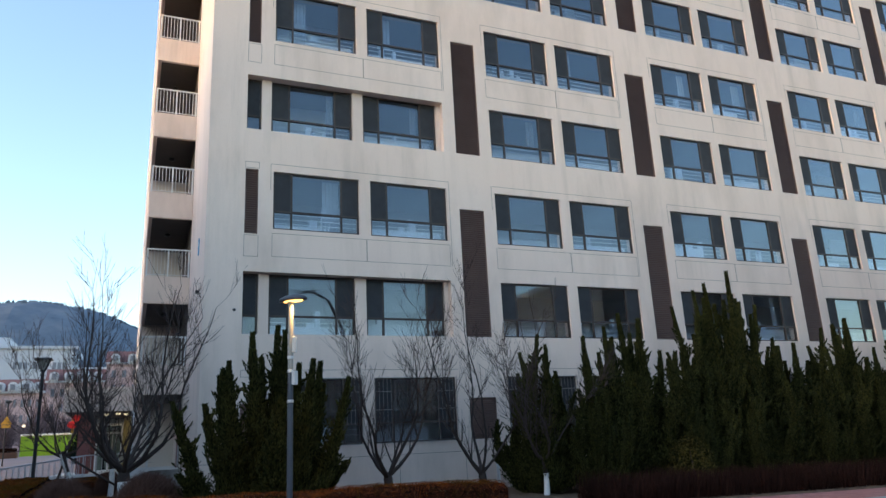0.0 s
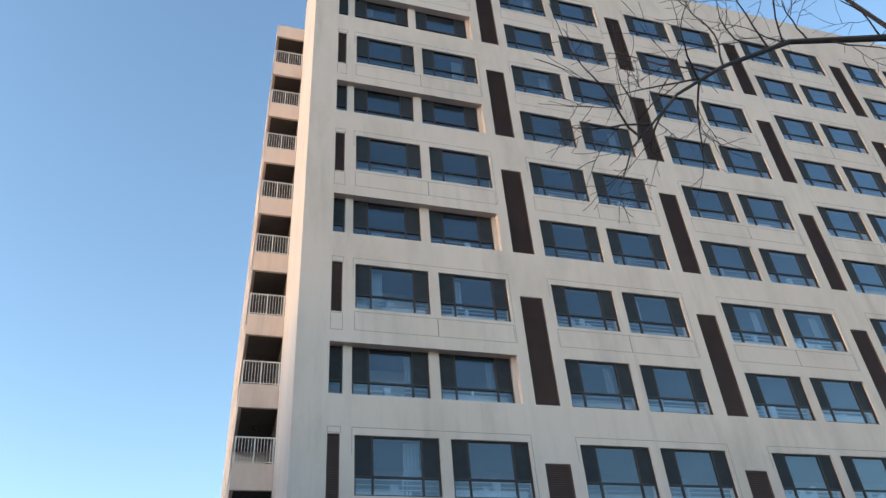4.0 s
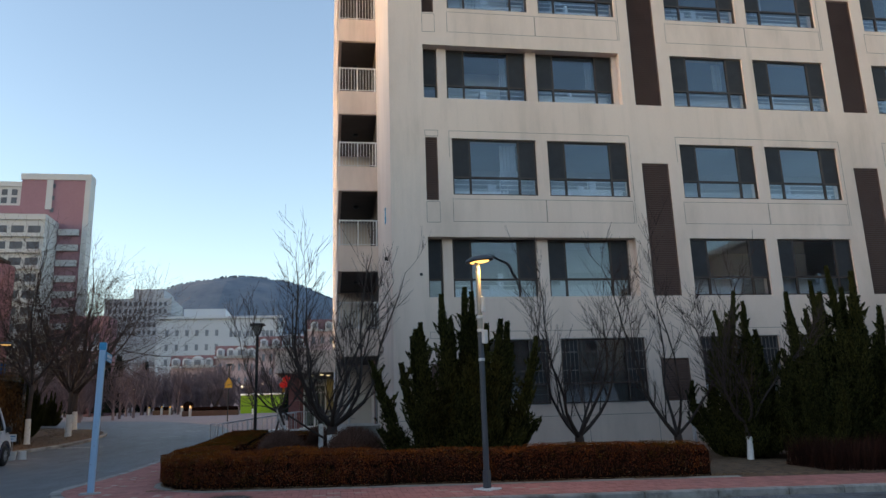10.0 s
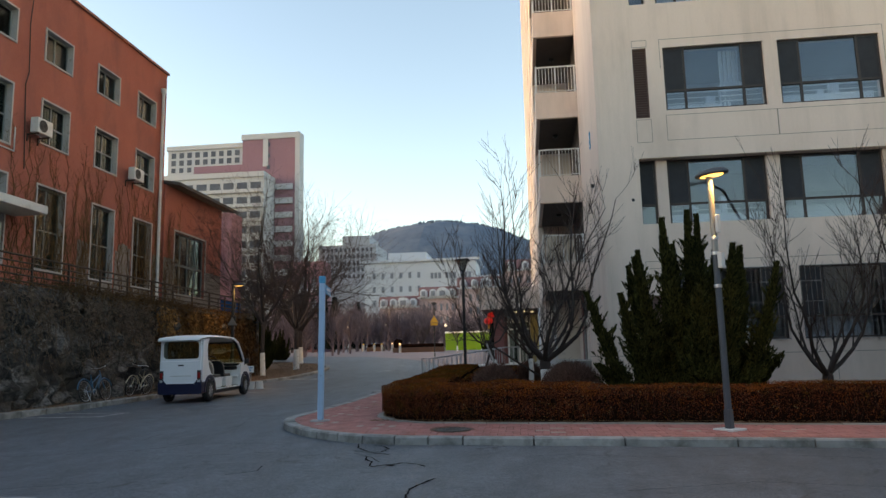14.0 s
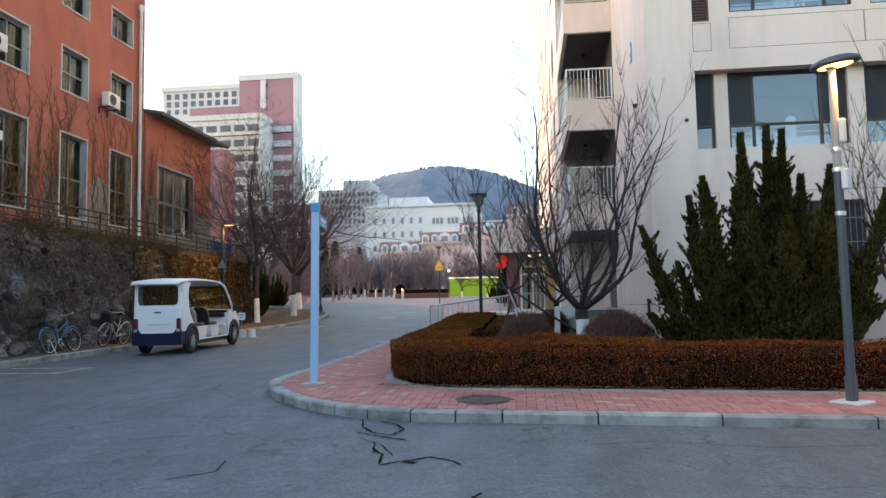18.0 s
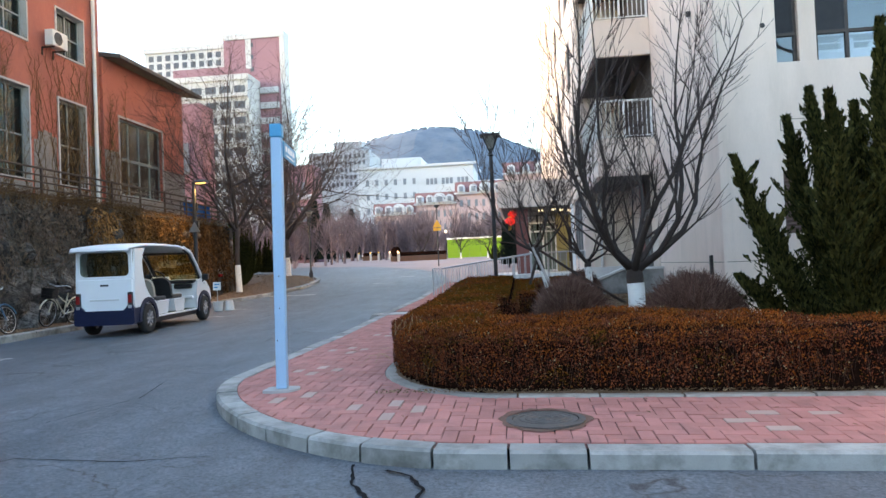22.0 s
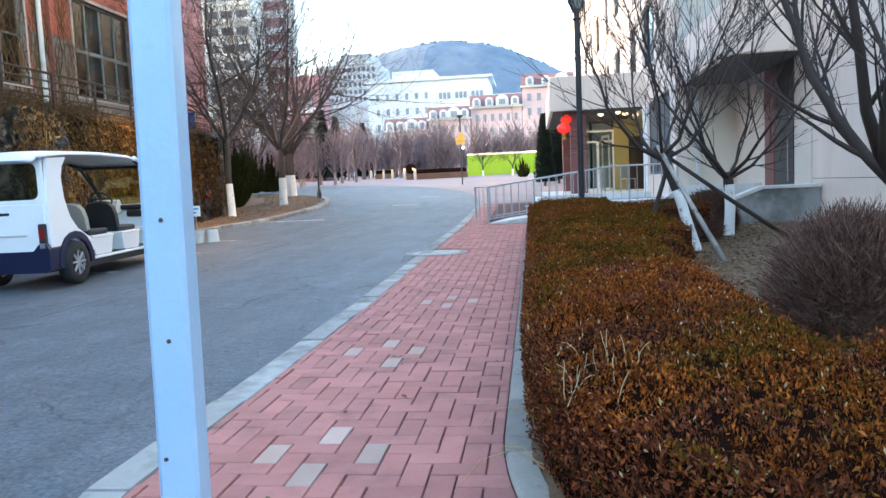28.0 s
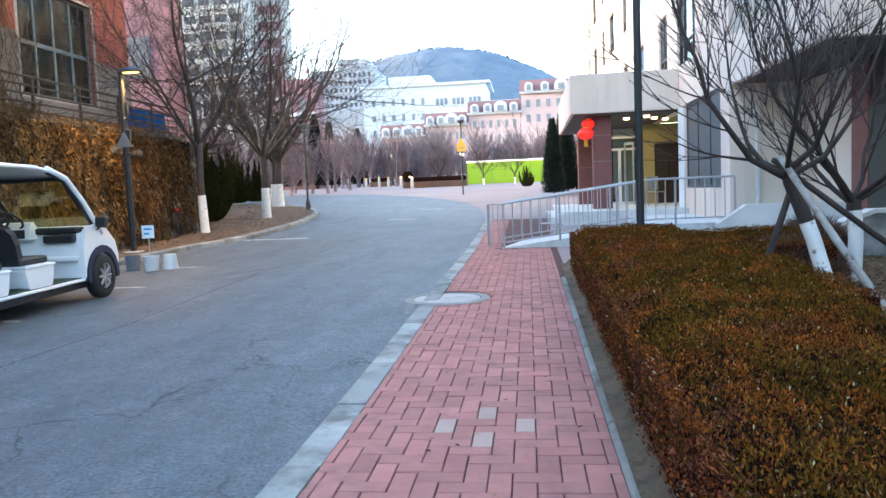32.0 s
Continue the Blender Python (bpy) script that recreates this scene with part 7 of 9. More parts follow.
side_panel("front_wing", [(3.62, 0.36), (3.70, 0.40)] + [(4.12 + 0.48 * math.cos(w), 0.335 + 0.485 * math.sin(w)) for w in [math.pi * (9 - k) / 10 for k in range(9)]] + [(4.62, 0.42), (4.66, 0.62), (4.58, 0.86), (4.34, 1.06), (4.02, 1.16), (3.72, 1.10), (3.62, 0.8)], white_paint)
part("tail_panel", Shape().soft(-HW + 0.05, HW - 0.05, 0.0, 0.07, 0.44, 1.28, 0.03), white_paint, cart, "plain white tailgate")
part("tail_crease", Shape().soft(-0.36, 0.36, -0.018, 0.0, 0.80, 0.83, 0.006), pale_concrete, cart)
part("badge", Shape().soft(-0.10, 0.10, -0.008, 0.0, 1.12, 1.16, 0.003), dark_iron, cart)
part("rear_bumper", Shape().prism([(-HW - 0.012, 0.27), (-0.66, 0.25), (0.66, 0.25), (HW + 0.012, 0.29), (HW + 0.012, 0.60), (0.69, 0.68), (0.57, 0.68), (0.47, 0.575), (-0.47, 0.575), (-0.57, 0.68), (-0.69, 0.68), (-HW - 0.012, 0.60)], "y", -0.06, 0.42), navy_paint, cart, "navy bumper", tidy=True)
for s in (-1, 1):
    lamp_u = part("tail_lamp", Shape().soft(s * 0.63 - 0.055, s * 0.63 + 0.055, -0.055, 0.02, 0.56, 0.98, 0.012), black_plastic, cart)
    part("red_lens", Shape().soft(s * 0.63 - 0.045, s * 0.63 + 0.045, -0.063, -0.05, 0.74, 0.92, 0.008), red_lens, lamp_u)
    part("white_lens", Shape().soft(s * 0.63 - 0.045, s * 0.63 + 0.045, -0.063, -0.05, 0.62, 0.69, 0.008), steel, lamp_u)
rw = wall_with_holes(-HW + 0.05, HW - 0.05, 1.28, 1.96, [(-HW + 0.12, HW - 0.12, 1.34, 1.88)], 0.06, lambda u, d, z: (u, 0.01 + d, z))
for s in (-1, 1):
    for z, up in ((1.34, 1), (1.88, -1)):
        x = s * (HW - 0.12)
        part("window_gusset", Shape().prism([(x, z), (x - s * 0.10, z), (x - s * 0.05, z + up * 0.018), (x - s * 0.018, z + up * 0.05), (x, z + up * 0.10)], "y", 0.012, 0.068), white_paint, cart, tidy=True)
part("rear_window_frame", rw, white_paint, cart, tidy=True)
part("rear_glass", Shape().box(-HW + 0.11, HW - 0.11, 0.035, 0.041, 1.335, 1.885), pane_clear, cart).visible_shadow = False
# roof: a thin shell with a drooping nose
roof = Shape()
prof = [(-0.22, 1.93, 0.98), (-0.14, 2.0, 1.02), (0.5, 2.05, 1.04), (1.6, 2.07, 1.04), (2.6, 2.04, 1.02), (3.2, 1.95, 0.98), (3.45, 1.86, 0.95)]
for i, (y, z, w) in enumerate(prof):
    for x, dz in ((-HW * w, -0.05), (-HW * w * 0.96, 0.0), (-0.4, 0.03), (0, 0.038), (0.4, 0.03), (HW * w * 0.96, 0.0), (HW * w, -0.05), (0.4, -0.03), (0, -0.025), (-0.4, -0.03)):
        roof.v.append((x, y, z + dz))
for i in range(len(prof) - 1):
    for j in range(10):
        roof.f.append((10 * i + j, 10 * i + (j + 1) % 10, 10 * (i + 1) + (j + 1) % 10, 10 * (i + 1) + j))
roof.f += [tuple(range(10)), tuple(10 * (len(prof) - 1) + j for j in reversed(range(10)))]
part("roof", roof, white_paint, cart, smooth=True, tidy=True)
for s in (-1, 1):
    x = s * (HW - 0.035)
    part("front_pillar", Shape().tube([(x, 2.9, 2.0), (x, 3.35, 1.86), (x, 3.75, 1.52), (x, 4.1, 1.14), (x, 4.2, 1.0)], [0.04, 0.045, 0.045, 0.05, 0.055], 8), white_paint, cart, smooth=True)
    part("pillar_trim", Shape().tube([(x - s * 0.03, 2.95, 1.955), (x - s * 0.035, 3.33, 1.83), (x - s * 0.035, 3.72, 1.49), (x - s * 0.035, 4.06, 1.12)], 0.034, 6), black_plastic, cart, smooth=True)
    part("mirror", Shape().soft(x + s * 0.05, x + s * 0.24, 3.96, 4.06, 1.10, 1.27, 0.03).tube([(x, 4.05, 1.05), (x + s * 0.1, 4.02, 1.1)], 0.015, 6), black_plastic, cart)
scr = Shape().add([(-0.62, 4.08, 1.12), (0.62, 4.08, 1.12), (0.60, 3.36, 1.84), (-0.60, 3.36, 1.84), (-0.62, 4.09, 1.126), (0.62, 4.09, 1.126), (0.60, 3.37, 1.846), (-0.60, 3.37, 1.846)], [(0, 3, 2, 1), (4, 5, 6, 7), (0, 1, 5, 4), (1, 2, 6, 5), (2, 3, 7, 6), (3, 0, 4, 7)])
part("windscreen", scr, glass_screen, cart, "tinted windscreen").visible_shadow = False
part("screen_seal", Shape().tube([(-0.62, 4.08, 1.12), (0.62, 4.08, 1.12), (0.60, 3.36, 1.84), (-0.60, 3.36, 1.84), (-0.62, 4.08, 1.12)], 0.022, 6), black_rubber, cart)
part("cowl", Shape().prism([(3.62, 0.36), (4.62, 0.40), (4.68, 0.62), (4.58, 0.88), (4.30, 1.08), (4.0, 1.14), (3.72, 1.02), (3.66, 0.7)], "x", -HW + 0.051, HW - 0.051), white_paint, cart, "white front cowl and dashboard", tidy=True)
part("dash_recess", Shape().soft(0.06, 0.56, 3.60, 3.74, 0.90, 1.02, 0.02), black_plastic, cart, "black dashboard pocket")
part("dash_shelf", Shape().soft(-0.60, 0.62, 3.55, 3.70, 0.62, 0.70, 0.02), white_paint, cart)
part("instrument_pod", Shape().prism([(3.48, 0.98), (3.70, 0.98), (3.72, 1.16), (3.64, 1.24), (3.56, 1.22), (3.50, 1.12)], "x", -0.56, -0.08), white_paint, cart, "white instrument pod", tidy=True)
part("instrument_face", Shape().soft(-0.50, -0.14, 3.47, 3.50, 1.0, 1.13, 0.015), black_plastic, cart)
part("dash_top", Shape().soft(-0.6, 0.6, 3.66, 3.92, 1.04, 1.13, 0.03), black_plastic, cart)
part("floor_pan", Shape().soft(-HW + 0.02, HW - 0.02, 1.20, 3.72, 0.315, 0.36, 0.012), white_paint, cart, "white sill edge")
part("chassis", Shape().soft(-HW + 0.09, HW - 0.09, 1.0, 3.8, 0.20, 0.314, 0.02), black_plastic, cart, "black underframe")
part("floor_mat", Shape().soft(-HW + 0.06, HW - 0.06, 1.3, 3.6, 0.361, 0.372, 0.004), surface("green_floor_mat", (0.03, 0.07, 0.05), (0.05, 0.10, 0.07), 6, 60, 0.9, where="object"), cart, "dark green rubber mat")
for k, y in enumerate((1.24, 2.22)):
    bench = part("bench", Shape().prism([(y + 0.09, 0.373), (y + 0.57, 0.373), (y + 0.60, 0.40), (y + 0.66, 0.63), (y + 0.65, 0.70), (y + 0.01, 0.70), (y, 0.63), (y + 0.06, 0.40)], "x", -0.62, 0.68), white_paint, cart, "white moulded seat box", tidy=True)
    part("cushion", Shape().soft(-0.60, 0.64, y - 0.02, y + 0.60, 0.70, 0.80, 0.03), black_plastic, bench, "black seat cushion")
    part("bench_rim", Shape().soft(-0.63, 0.70, y - 0.01, y + 0.68, 0.655, 0.69, 0.012), white_paint, bench)
    for x in (-0.31, 0.33):
        part("backrest", Shape().prism([(-0.28, 0.0), (0.28, 0.0), (0.29, 0.22), (0.26, 0.36), (0.19, 0.43), (0.08, 0.46), (-0.08, 0.46), (-0.19, 0.43), (-0.26, 0.36), (-0.29, 0.22)], "y", -0.05, 0.05), black_plastic if k else seat_tan, bench, "black backrest" if k else "grey-beige backrest", at=pose(x, y + 0.03, 0.79, 14, 0, 0), tidy=True)
part("rear_shelf", Shape().soft(-0.64, 0.64, 0.08, 0.62, 0.44, 0.85, 0.03), black_plastic, cart)
part("steering_wheel", Shape().ring((0, 0, 0), "z", 0.20, 0.019, 20, 6).tube([(-0.18, 0, 0), (0.18, 0, 0)], 0.014, 5).tube([(0, 0, 0.0), (0, 0, -0.4)], 0.022, 6), black_plastic, cart, at=pose(-0.32, 3.40, 1.27, -40, 0, 0))
part("headliner_rail", Shape().tube([(-0.6, 3.28, 1.85), (0.6, 3.28, 1.85)], 0.025, 6), black_plastic, cart)


# ---- bicycles ----
def bicycle(at, turn, paint, label, basket=False):
    ob = thing("bicycle", label, "bicycle", "bicycles by the stone wall", at, turn)
    ob.rotation_euler, ob.scale = (0, radians(-9), radians(turn)), (1.12, 1.12, 1.12)
    r = 0.31
    for y in (0.0, 1.02):
        wheel = part("wheel", Shape().ring((0, y, r + 0.02), "x", r, 0.019, 28, 6), black_rubber, ob)
        sp = Shape().ring((0, y, r + 0.02), "x", r - 0.022, 0.009, 28, 5).tube([(-0.04, y, r + 0.02), (0.04, y, r + 0.02)], 0.022, 8)
        for k in range(14):
            w = 2 * math.pi * k / 14
            sp.tube([(0.0, y, r + 0.02), (0, y + (r - 0.02) * math.cos(w), r + 0.02 + (r - 0.02) * math.sin(w))], 0.0022, 3)
        part("rim", sp, steel, wheel)
        part("mudguard", Shape().tube([(0, y + (r + 0.045) * math.cos(w), r + 0.02 + (r + 0.045) * math.sin(w)) for w in [radians(a) for a in range(20, 171, 15)]], 0.02, 5), paint, ob)
    fr = Shape().tube([(0, 0.0, 0.33), (0, 0.42, 0.28), (0, 0.84, 0.74)], 0.017, 7).tube([(0, 0.42, 0.28), (0, 0.34, 0.8)], 0.017, 7).tube([(0, 0.0, 0.33), (0, 0.36, 0.66)], 0.011, 6).tube([(0, 0.37, 0.55), (0, 0.83, 0.80)], 0.016, 7).tube([(0, 1.02, 0.33), (0, 0.86, 0.72), (0, 0.82, 0.92)], 0.016, 7)
    part("frame", fr, paint, ob)
    part("saddle", Shape().prism([(0.20, 0.84), (0.26, 0.88), (0.40, 0.86), (0.48, 0.84), (0.40, 0.81), (0.24, 0.81)], "x", -0.06, 0.06), black_plastic, ob, tidy=True)
    part("handlebar", Shape().tube([(-0.27, 0.66, 0.98), (-0.24, 0.76, 1.02), (0, 0.83, 0.98), (0.24, 0.76, 1.02), (0.27, 0.66, 0.98)], 0.012, 6), steel, ob)
    part("crank", Shape().ring((0.03, 0.42, 0.28), "x", 0.085, 0.01, 16, 5).tube([(0.05, 0.42, 0.28), (0.07, 0.50, 0.16)], 0.01, 5).tube([(-0.05, 0.42, 0.28), (-0.07, 0.34, 0.40)], 0.01, 5), steel, ob)
    if basket:
        bk = Shape()
        for k in range(9):
            bk.box(-0.14 + 0.035 * k - 0.002, -0.14 + 0.035 * k + 0.002, 0.92, 1.16, 0.70, 0.95)
        for z in (0.70, 0.78, 0.86, 0.94):
            bk.box(-0.15, 0.15, 0.915, 1.165, z, z + 0.006)
        part("basket", bk, black_plastic, ob, "black wire basket")["kind"] = "stuff"
    part("stand", Shape().tube([(0.02, 0.05, 0.32), (0.16, 0.0, 0.0)], 0.009, 5), steel, ob)


blue_paint = surface("cyan_bicycle_paint", (0.02, 0.10, 0.19), (0.03, 0.14, 0.25), 4, 50, 0.4, where="object")
cream_paint = surface("cream_bicycle_paint", (0.50, 0.47, 0.36), (0.6, 0.56, 0.44), 4, 50, 0.4, where="object")
bicycle((-14.75, 23.6, verge_zz(-14.75, 24)), 0, blue_paint, "blue bicycle leaning by the stone wall")
bicycle((-14.75, 27.3, verge_zz(-14.75, 27)), 180, cream_paint, "cream city bicycle with a front basket by the stone wall", True)


# buckets, a plate on a stick and a parked scooter by the verge
def bucket(x, y, mat, label, tilt=0):
    ob = thing("bucket", label, "bucket", "buckets holding the parking place", (x, y, road_z(x, y)))
    ob.rotation_euler, ob.scale = (radians(tilt), 0, 0), (0.85, 0.85, 0.85)
    part("pail", Shape().lathe([(0.15, 0.0), (0.165, 0.02), (0.20, 0.36), (0.21, 0.36), (0.21, 0.39), (0.19, 0.39), (0.155, 0.03), (0.0, 0.03)], 18) if tilt == 0 else Shape().lathe([(0.21, 0.0), (0.21, 0.03), (0.20, 0.03), (0.16, 0.37), (0.15, 0.39), (0.0, 0.39)], 18), mat, ob, smooth=False)


bucket(-13.1, 32.3, surface("grey_bucket", (0.10, 0.11, 0.13), (0.16, 0.17, 0.19), 4, 40, 0.6), "dark grey concrete-filled bucket on the asphalt")
bucket(-12.5, 32.0, pale_concrete, "grey concrete-filled bucket with a small sign on a stick")
bucket(-12.25, 32.35, surface("white_bucket", (0.55, 0.55, 0.54), (0.66, 0.66, 0.64), 4, 40, 0.6), "white upturned bucket on the asphalt", 0.01)
notice = thing("notice", "small white notice plate on a thin stick in a bucket", "notice", at=(-12.52, 32.0, road_z(-12.5, 32)))
part("stick", Shape().tube([(0, 0, 0.04), (0, 0, 0.95)], 0.015, 6), steel, notice)
part("plate", Shape().soft(-0.14, 0.14, -0.025, -0.015, 0.72, 1.0, 0.006), white_paint, notice)
part("lettering", Shape().box(-0.09, 0.09, -0.029, -0.025, 0.90, 0.94).box(-0.09, 0.03, -0.029, -0.025, 0.80, 0.84), sign_blue, notice, "blue lettering bars")["kind"] = "stuff"
scoot = thing("motor_scooter", "dark motor scooter with a red tail by the creeper wall", "scooter", at=(-15.45, 39.0, verge_zz(-15.4, 39.0)), turn=70)
part("body", Shape().prism([(0.0, 0.45), (0.25, 0.35), (0.6, 0.3), (0.95, 0.32), (1.05, 0.8), (1.0, 0.95), (0.9, 0.5), (0.65, 0.42), (0.55, 0.72), (0.0, 0.78)], "x", -0.13, 0.13), black_plastic, scoot, tidy=True)
for y in (0.15, 1.2):
    part("wheel", Shape().ring((0, y, 0.24), "x", 0.18, 0.06, 20, 8), black_rubber, scoot)
part("handlebar", Shape().tube([(-0.3, 0.92, 1.02), (0, 1.0, 1.0), (0.3, 0.92, 1.02)], 0.016, 6).tube([(0, 1.0, 1.0), (0, 1.18, 0.3)], 0.03, 6), black_plastic, scoot)
part("tail_box", Shape().soft(-0.09, 0.09, -0.12, 0.06, 0.80, 0.92, 0.03), red_lens, scoot, "red tail box")

# ---- the side entrance: canopy, columns, glazed doors, ramp ----
FLOOR_Z, RAMP_TOP = 0.95, 0.77
entrance = thing("entrance_porch", "deep cream entrance canopy on dark red columns with lit ceiling spots", "porch", at=(0, 0, 0))
CAN_X, CAN_Y0, CAN_Y1 = -2.95, 39.3, 47.5
part("canopy", Shape().soft(CAN_X, END_X - 0.003, CAN_Y0, CAN_Y1, 3.82, 4.98, 0.015), cream, entrance)
part("canopy_soffit", Shape().box(CAN_X + 0.1, END_X - 0.004, CAN_Y0 + 0.1, CAN_Y1 - 0.1, 3.79, 3.819), shaded_soffit, entrance)
for x, y in ((-0.55, 40.5), (-0.2, 41.2), (0.25, 41.8), (-1.1, 41.0), (-1.9, 42.6)):
    part("spot_lamp", Shape().lathe([(0.0, 3.70), (0.09, 3.72), (0.11, 3.789)], 12, (x, y, 0)), tube_glow, entrance, "round glowing ceiling spot")
li = new("porch_light", bpy.data.lights.new("porch_light", "AREA"))
li.data.shape, li.data.size, li.data.size_y, li.data.energy, li.data.color = "RECTANGLE", 2.4, 3.5, 2.5, (1.0, 0.82, 0.5)
li.location = (-1.0, 42.0, 3.68)
for x, y in ((-1.98, CAN_Y0 + 0.9), (-2.0, 46.6)):
    col = part("column", Shape().soft(x - 0.28, x + 0.28, y - 0.28, y + 0.28, FLOOR_Z - 0.6, 3.789, 0.015), red_column, entrance, "dark red granite column")
    for z in (1.6, 2.4, 3.2):
        part("column_joint", Shape().box(x - 0.283, x + 0.283, y - 0.283, y + 0.283, z, z + 0.012), joint_dark, col)
part("landing", Shape().soft(-3.3, END_X - 0.002, 38.2, CAN_Y1, 0.2, FLOOR_Z, 0.015), pale_concrete, entrance, "pale stone landing")
for k in range(3):
    part("step", Shape().soft(-3.3 - 0.32 * (k + 1), -3.3 - 0.32 * k - 0.002, 39.0, 46.5, 0.2, FLOOR_Z - 0.17 * (k + 1), 0.01), pale_concrete, entrance)

# the open vestibule: glazed doors, a yellow wall and a dark timber door
yellow_wall = surface("warm_lobby_wall", (0.34, 0.28, 0.12), (0.44, 0.37, 0.17), 0.8, 20, 0.85)
screen = part("glazed_screen", wall_with_holes(-1.62, -0.32, FLOOR_Z, 3.4, [(-1.55, -1.02, 1.05, 2.9), (-0.92, -0.39, 1.05, 2.9), (-1.55, -0.39, 2.98, 3.32)], 0.07, lambda u, d, z: (u, 44.0 + d, z)), white_paint, entrance, "white framed glazed entrance doors", tidy=True)
for x0, x1, z0, z1 in ((-1.55, -1.02, 1.05, 2.9), (-0.92, -0.39, 1.05, 2.9), (-1.55, -0.39, 2.98, 3.32)):
    part("pane", Shape().box(x0 - 0.004, x1 + 0.004, 44.03, 44.036, z0 - 0.004, z1 + 0.004), pane_clear, screen).visible_shadow = False
part("door_pull", Shape().tube([(-0.98, 43.95, 1.7), (-0.98, 43.95, 2.2)], 0.015, 6), steel, screen)
part("open_leaf", wall_with_holes(0.0, 0.85, 0.0, 2.2, [(0.07, 0.78, 0.1, 2.1)], 0.04, lambda u, d, z: (d, u, z)), steel, screen, "steel framed door leaf standing open", at=pose(-0.62, 43.1, FLOOR_Z + 0.01, 0, 0, 14), tidy=True)
part("lobby_wall", wall_with_holes(-0.3, 3.0, FLOOR_Z, 3.79, [(0.26, 1.2, FLOOR_Z, 3.1)], 0.2, lambda u, d, z: (u, 44.0 + d, z)), yellow_wall, entrance, "yellow painted lobby wall", tidy=True)
part("door", Shape().soft(0.27, 1.19, 44.08, 44.14, FLOOR_Z + 0.01, 3.09, 0.01).soft(0.36, 0.68, 44.055, 44.08, 1.2, 2.9, 0.01).soft(0.78, 1.1, 44.055, 44.08, 1.2, 2.9, 0.01), surface("dark_timber", (0.028, 0.016, 0.012), (0.05, 0.03, 0.022), 2, 40, 0.5, stretch=(1, 1, 0.2)), entrance, "dark timber door leaf")
part("lobby_shell", Shape().box(2.9, 3.0, 39.0, 44.0, FLOOR_Z, 3.79).box(END_X + 0.31, 2.9, 38.66, 38.94, 0.5, 3.9).box(END_X + 0.31, 3.0, 38.95, 44.0, 3.80, 3.9).box(-1.7, 3.0, 46.7, 46.8, 0.5, 3.8), yellow_wall, entrance)
# Added panel: its pale colour stands for reflections and lit interior in the doors.
part("pale_backing", Shape().box(-1.69, -0.25, 45.6, 45.7, FLOOR_Z, 3.79), pale_concrete, entrance, "pale panel added behind the glazed doors to make them look bright")
part("lobby_floor", Shape().box(END_X - 0.001, 3.0, 38.95, 46.6, 0.7, FLOOR_Z - 0.003), pale_concrete, entrance)
part("pale_post", Shape().soft(END_X - 0.12, END_X + 0.02, 38.80, 38.94, FLOOR_Z, 3.8, 0.01), white_paint, entrance, "pale painted corner post")
part("side_window", wall_with_holes(34.75, 38.65, 1.5, 3.85, [(34.83, 36.0, 1.58, 3.77), (36.08, 37.3, 1.58, 3.77), (37.38, 38.57, 1.58, 3.77)], 0.07, lambda u, d, z: (END_X + 0.06 + d, u, z)), lamp_grey, entrance, "dark grey framed side glazing", tidy=True)
part("side_window_glass", Shape().box(END_X + 0.09, END_X + 0.1, 34.8, 38.6, 1.55, 3.8), surface("grey_mesh_blind", (0.085, 0.09, 0.095), (0.125, 0.13, 0.135), 1.0, 120, 0.8), entrance, "grey screened glass")
chair = thing("folding_chair", "pale wooden chair standing on the entrance landing", "chair", at=(-0.1, 41.6, FLOOR_Z), turn=30)
part("seat", Shape().soft(-0.22, 0.22, -0.2, 0.2, 0.42, 0.46, 0.012), seat_tan, chair)
part("backrest", Shape().soft(-0.22, 0.22, 0.18, 0.21, 0.5, 0.95, 0.012), seat_tan, chair)
for x in (-0.19, 0.19):
    for y in (-0.17, 0.19):
        part("leg", Shape().soft(x - 0.018, x + 0.018, y - 0.018, y + 0.018, 0.0, 0.42, 0.004), seat_tan, chair)


def red_lamp(x, y, z, s):
    ob = thing("paper_lantern", "round red festival lantern hung from the canopy", "lantern", "red lanterns", (x, y, z))
    prof = [(0.10, 0.24)] + [(0.08 + 0.24 * math.cos(radians(a)), 0.22 * math.sin(radians(a))) for a in range(75, -76, -15)] + [(0.10, -0.24)]
    part("shade", Shape().lathe([(r * s, h * s) for r, h in reversed(prof)], 18), red_lantern, ob, smooth=True)
    part("collar", Shape().lathe([(0.11 * s, 0.22 * s), (0.11 * s, 0.28 * s)], 14), orange_paint, ob).data.update()
    part("cord", Shape().tube([(0, 0, 0.28 * s), (0, 0, 3.8 - z)], 0.008, 4), black_plastic, ob)
    tas = Shape()
    for k in range(16):
        w = 2 * math.pi * k / 16
        tas.tube([(0.06 * s * math.cos(w), 0.06 * s * math.sin(w), -0.24 * s), (0.08 * s * math.cos(w), 0.08 * s * math.sin(w), -0.52 * s)], 0.008, 3)
    part("tassel", tas, orange_paint, ob, "yellow fringe")["kind"] = "stuff"


orange_paint = surface("gold_trim", (0.65, 0.33, 0.04), (0.75, 0.42, 0.06), 6, 40, 0.6, where="object")
red_lamp(-2.50, CAN_Y0 + 0.28, 3.24, 0.74)
red_lamp(-2.38, CAN_Y0 + 0.72, 3.56, 0.66)

# ramp with tubular steel rails
structure("ramp", Shape().prism([(-4.9, 0.2), (0.15, 0.2), (0.15, RAMP_TOP), (-1.6, RAMP_TOP), (-4.9, 0.36)], "y", 33.3, 34.9), pale_concrete, "pale concrete access ramp to the entrance", tidy=True)
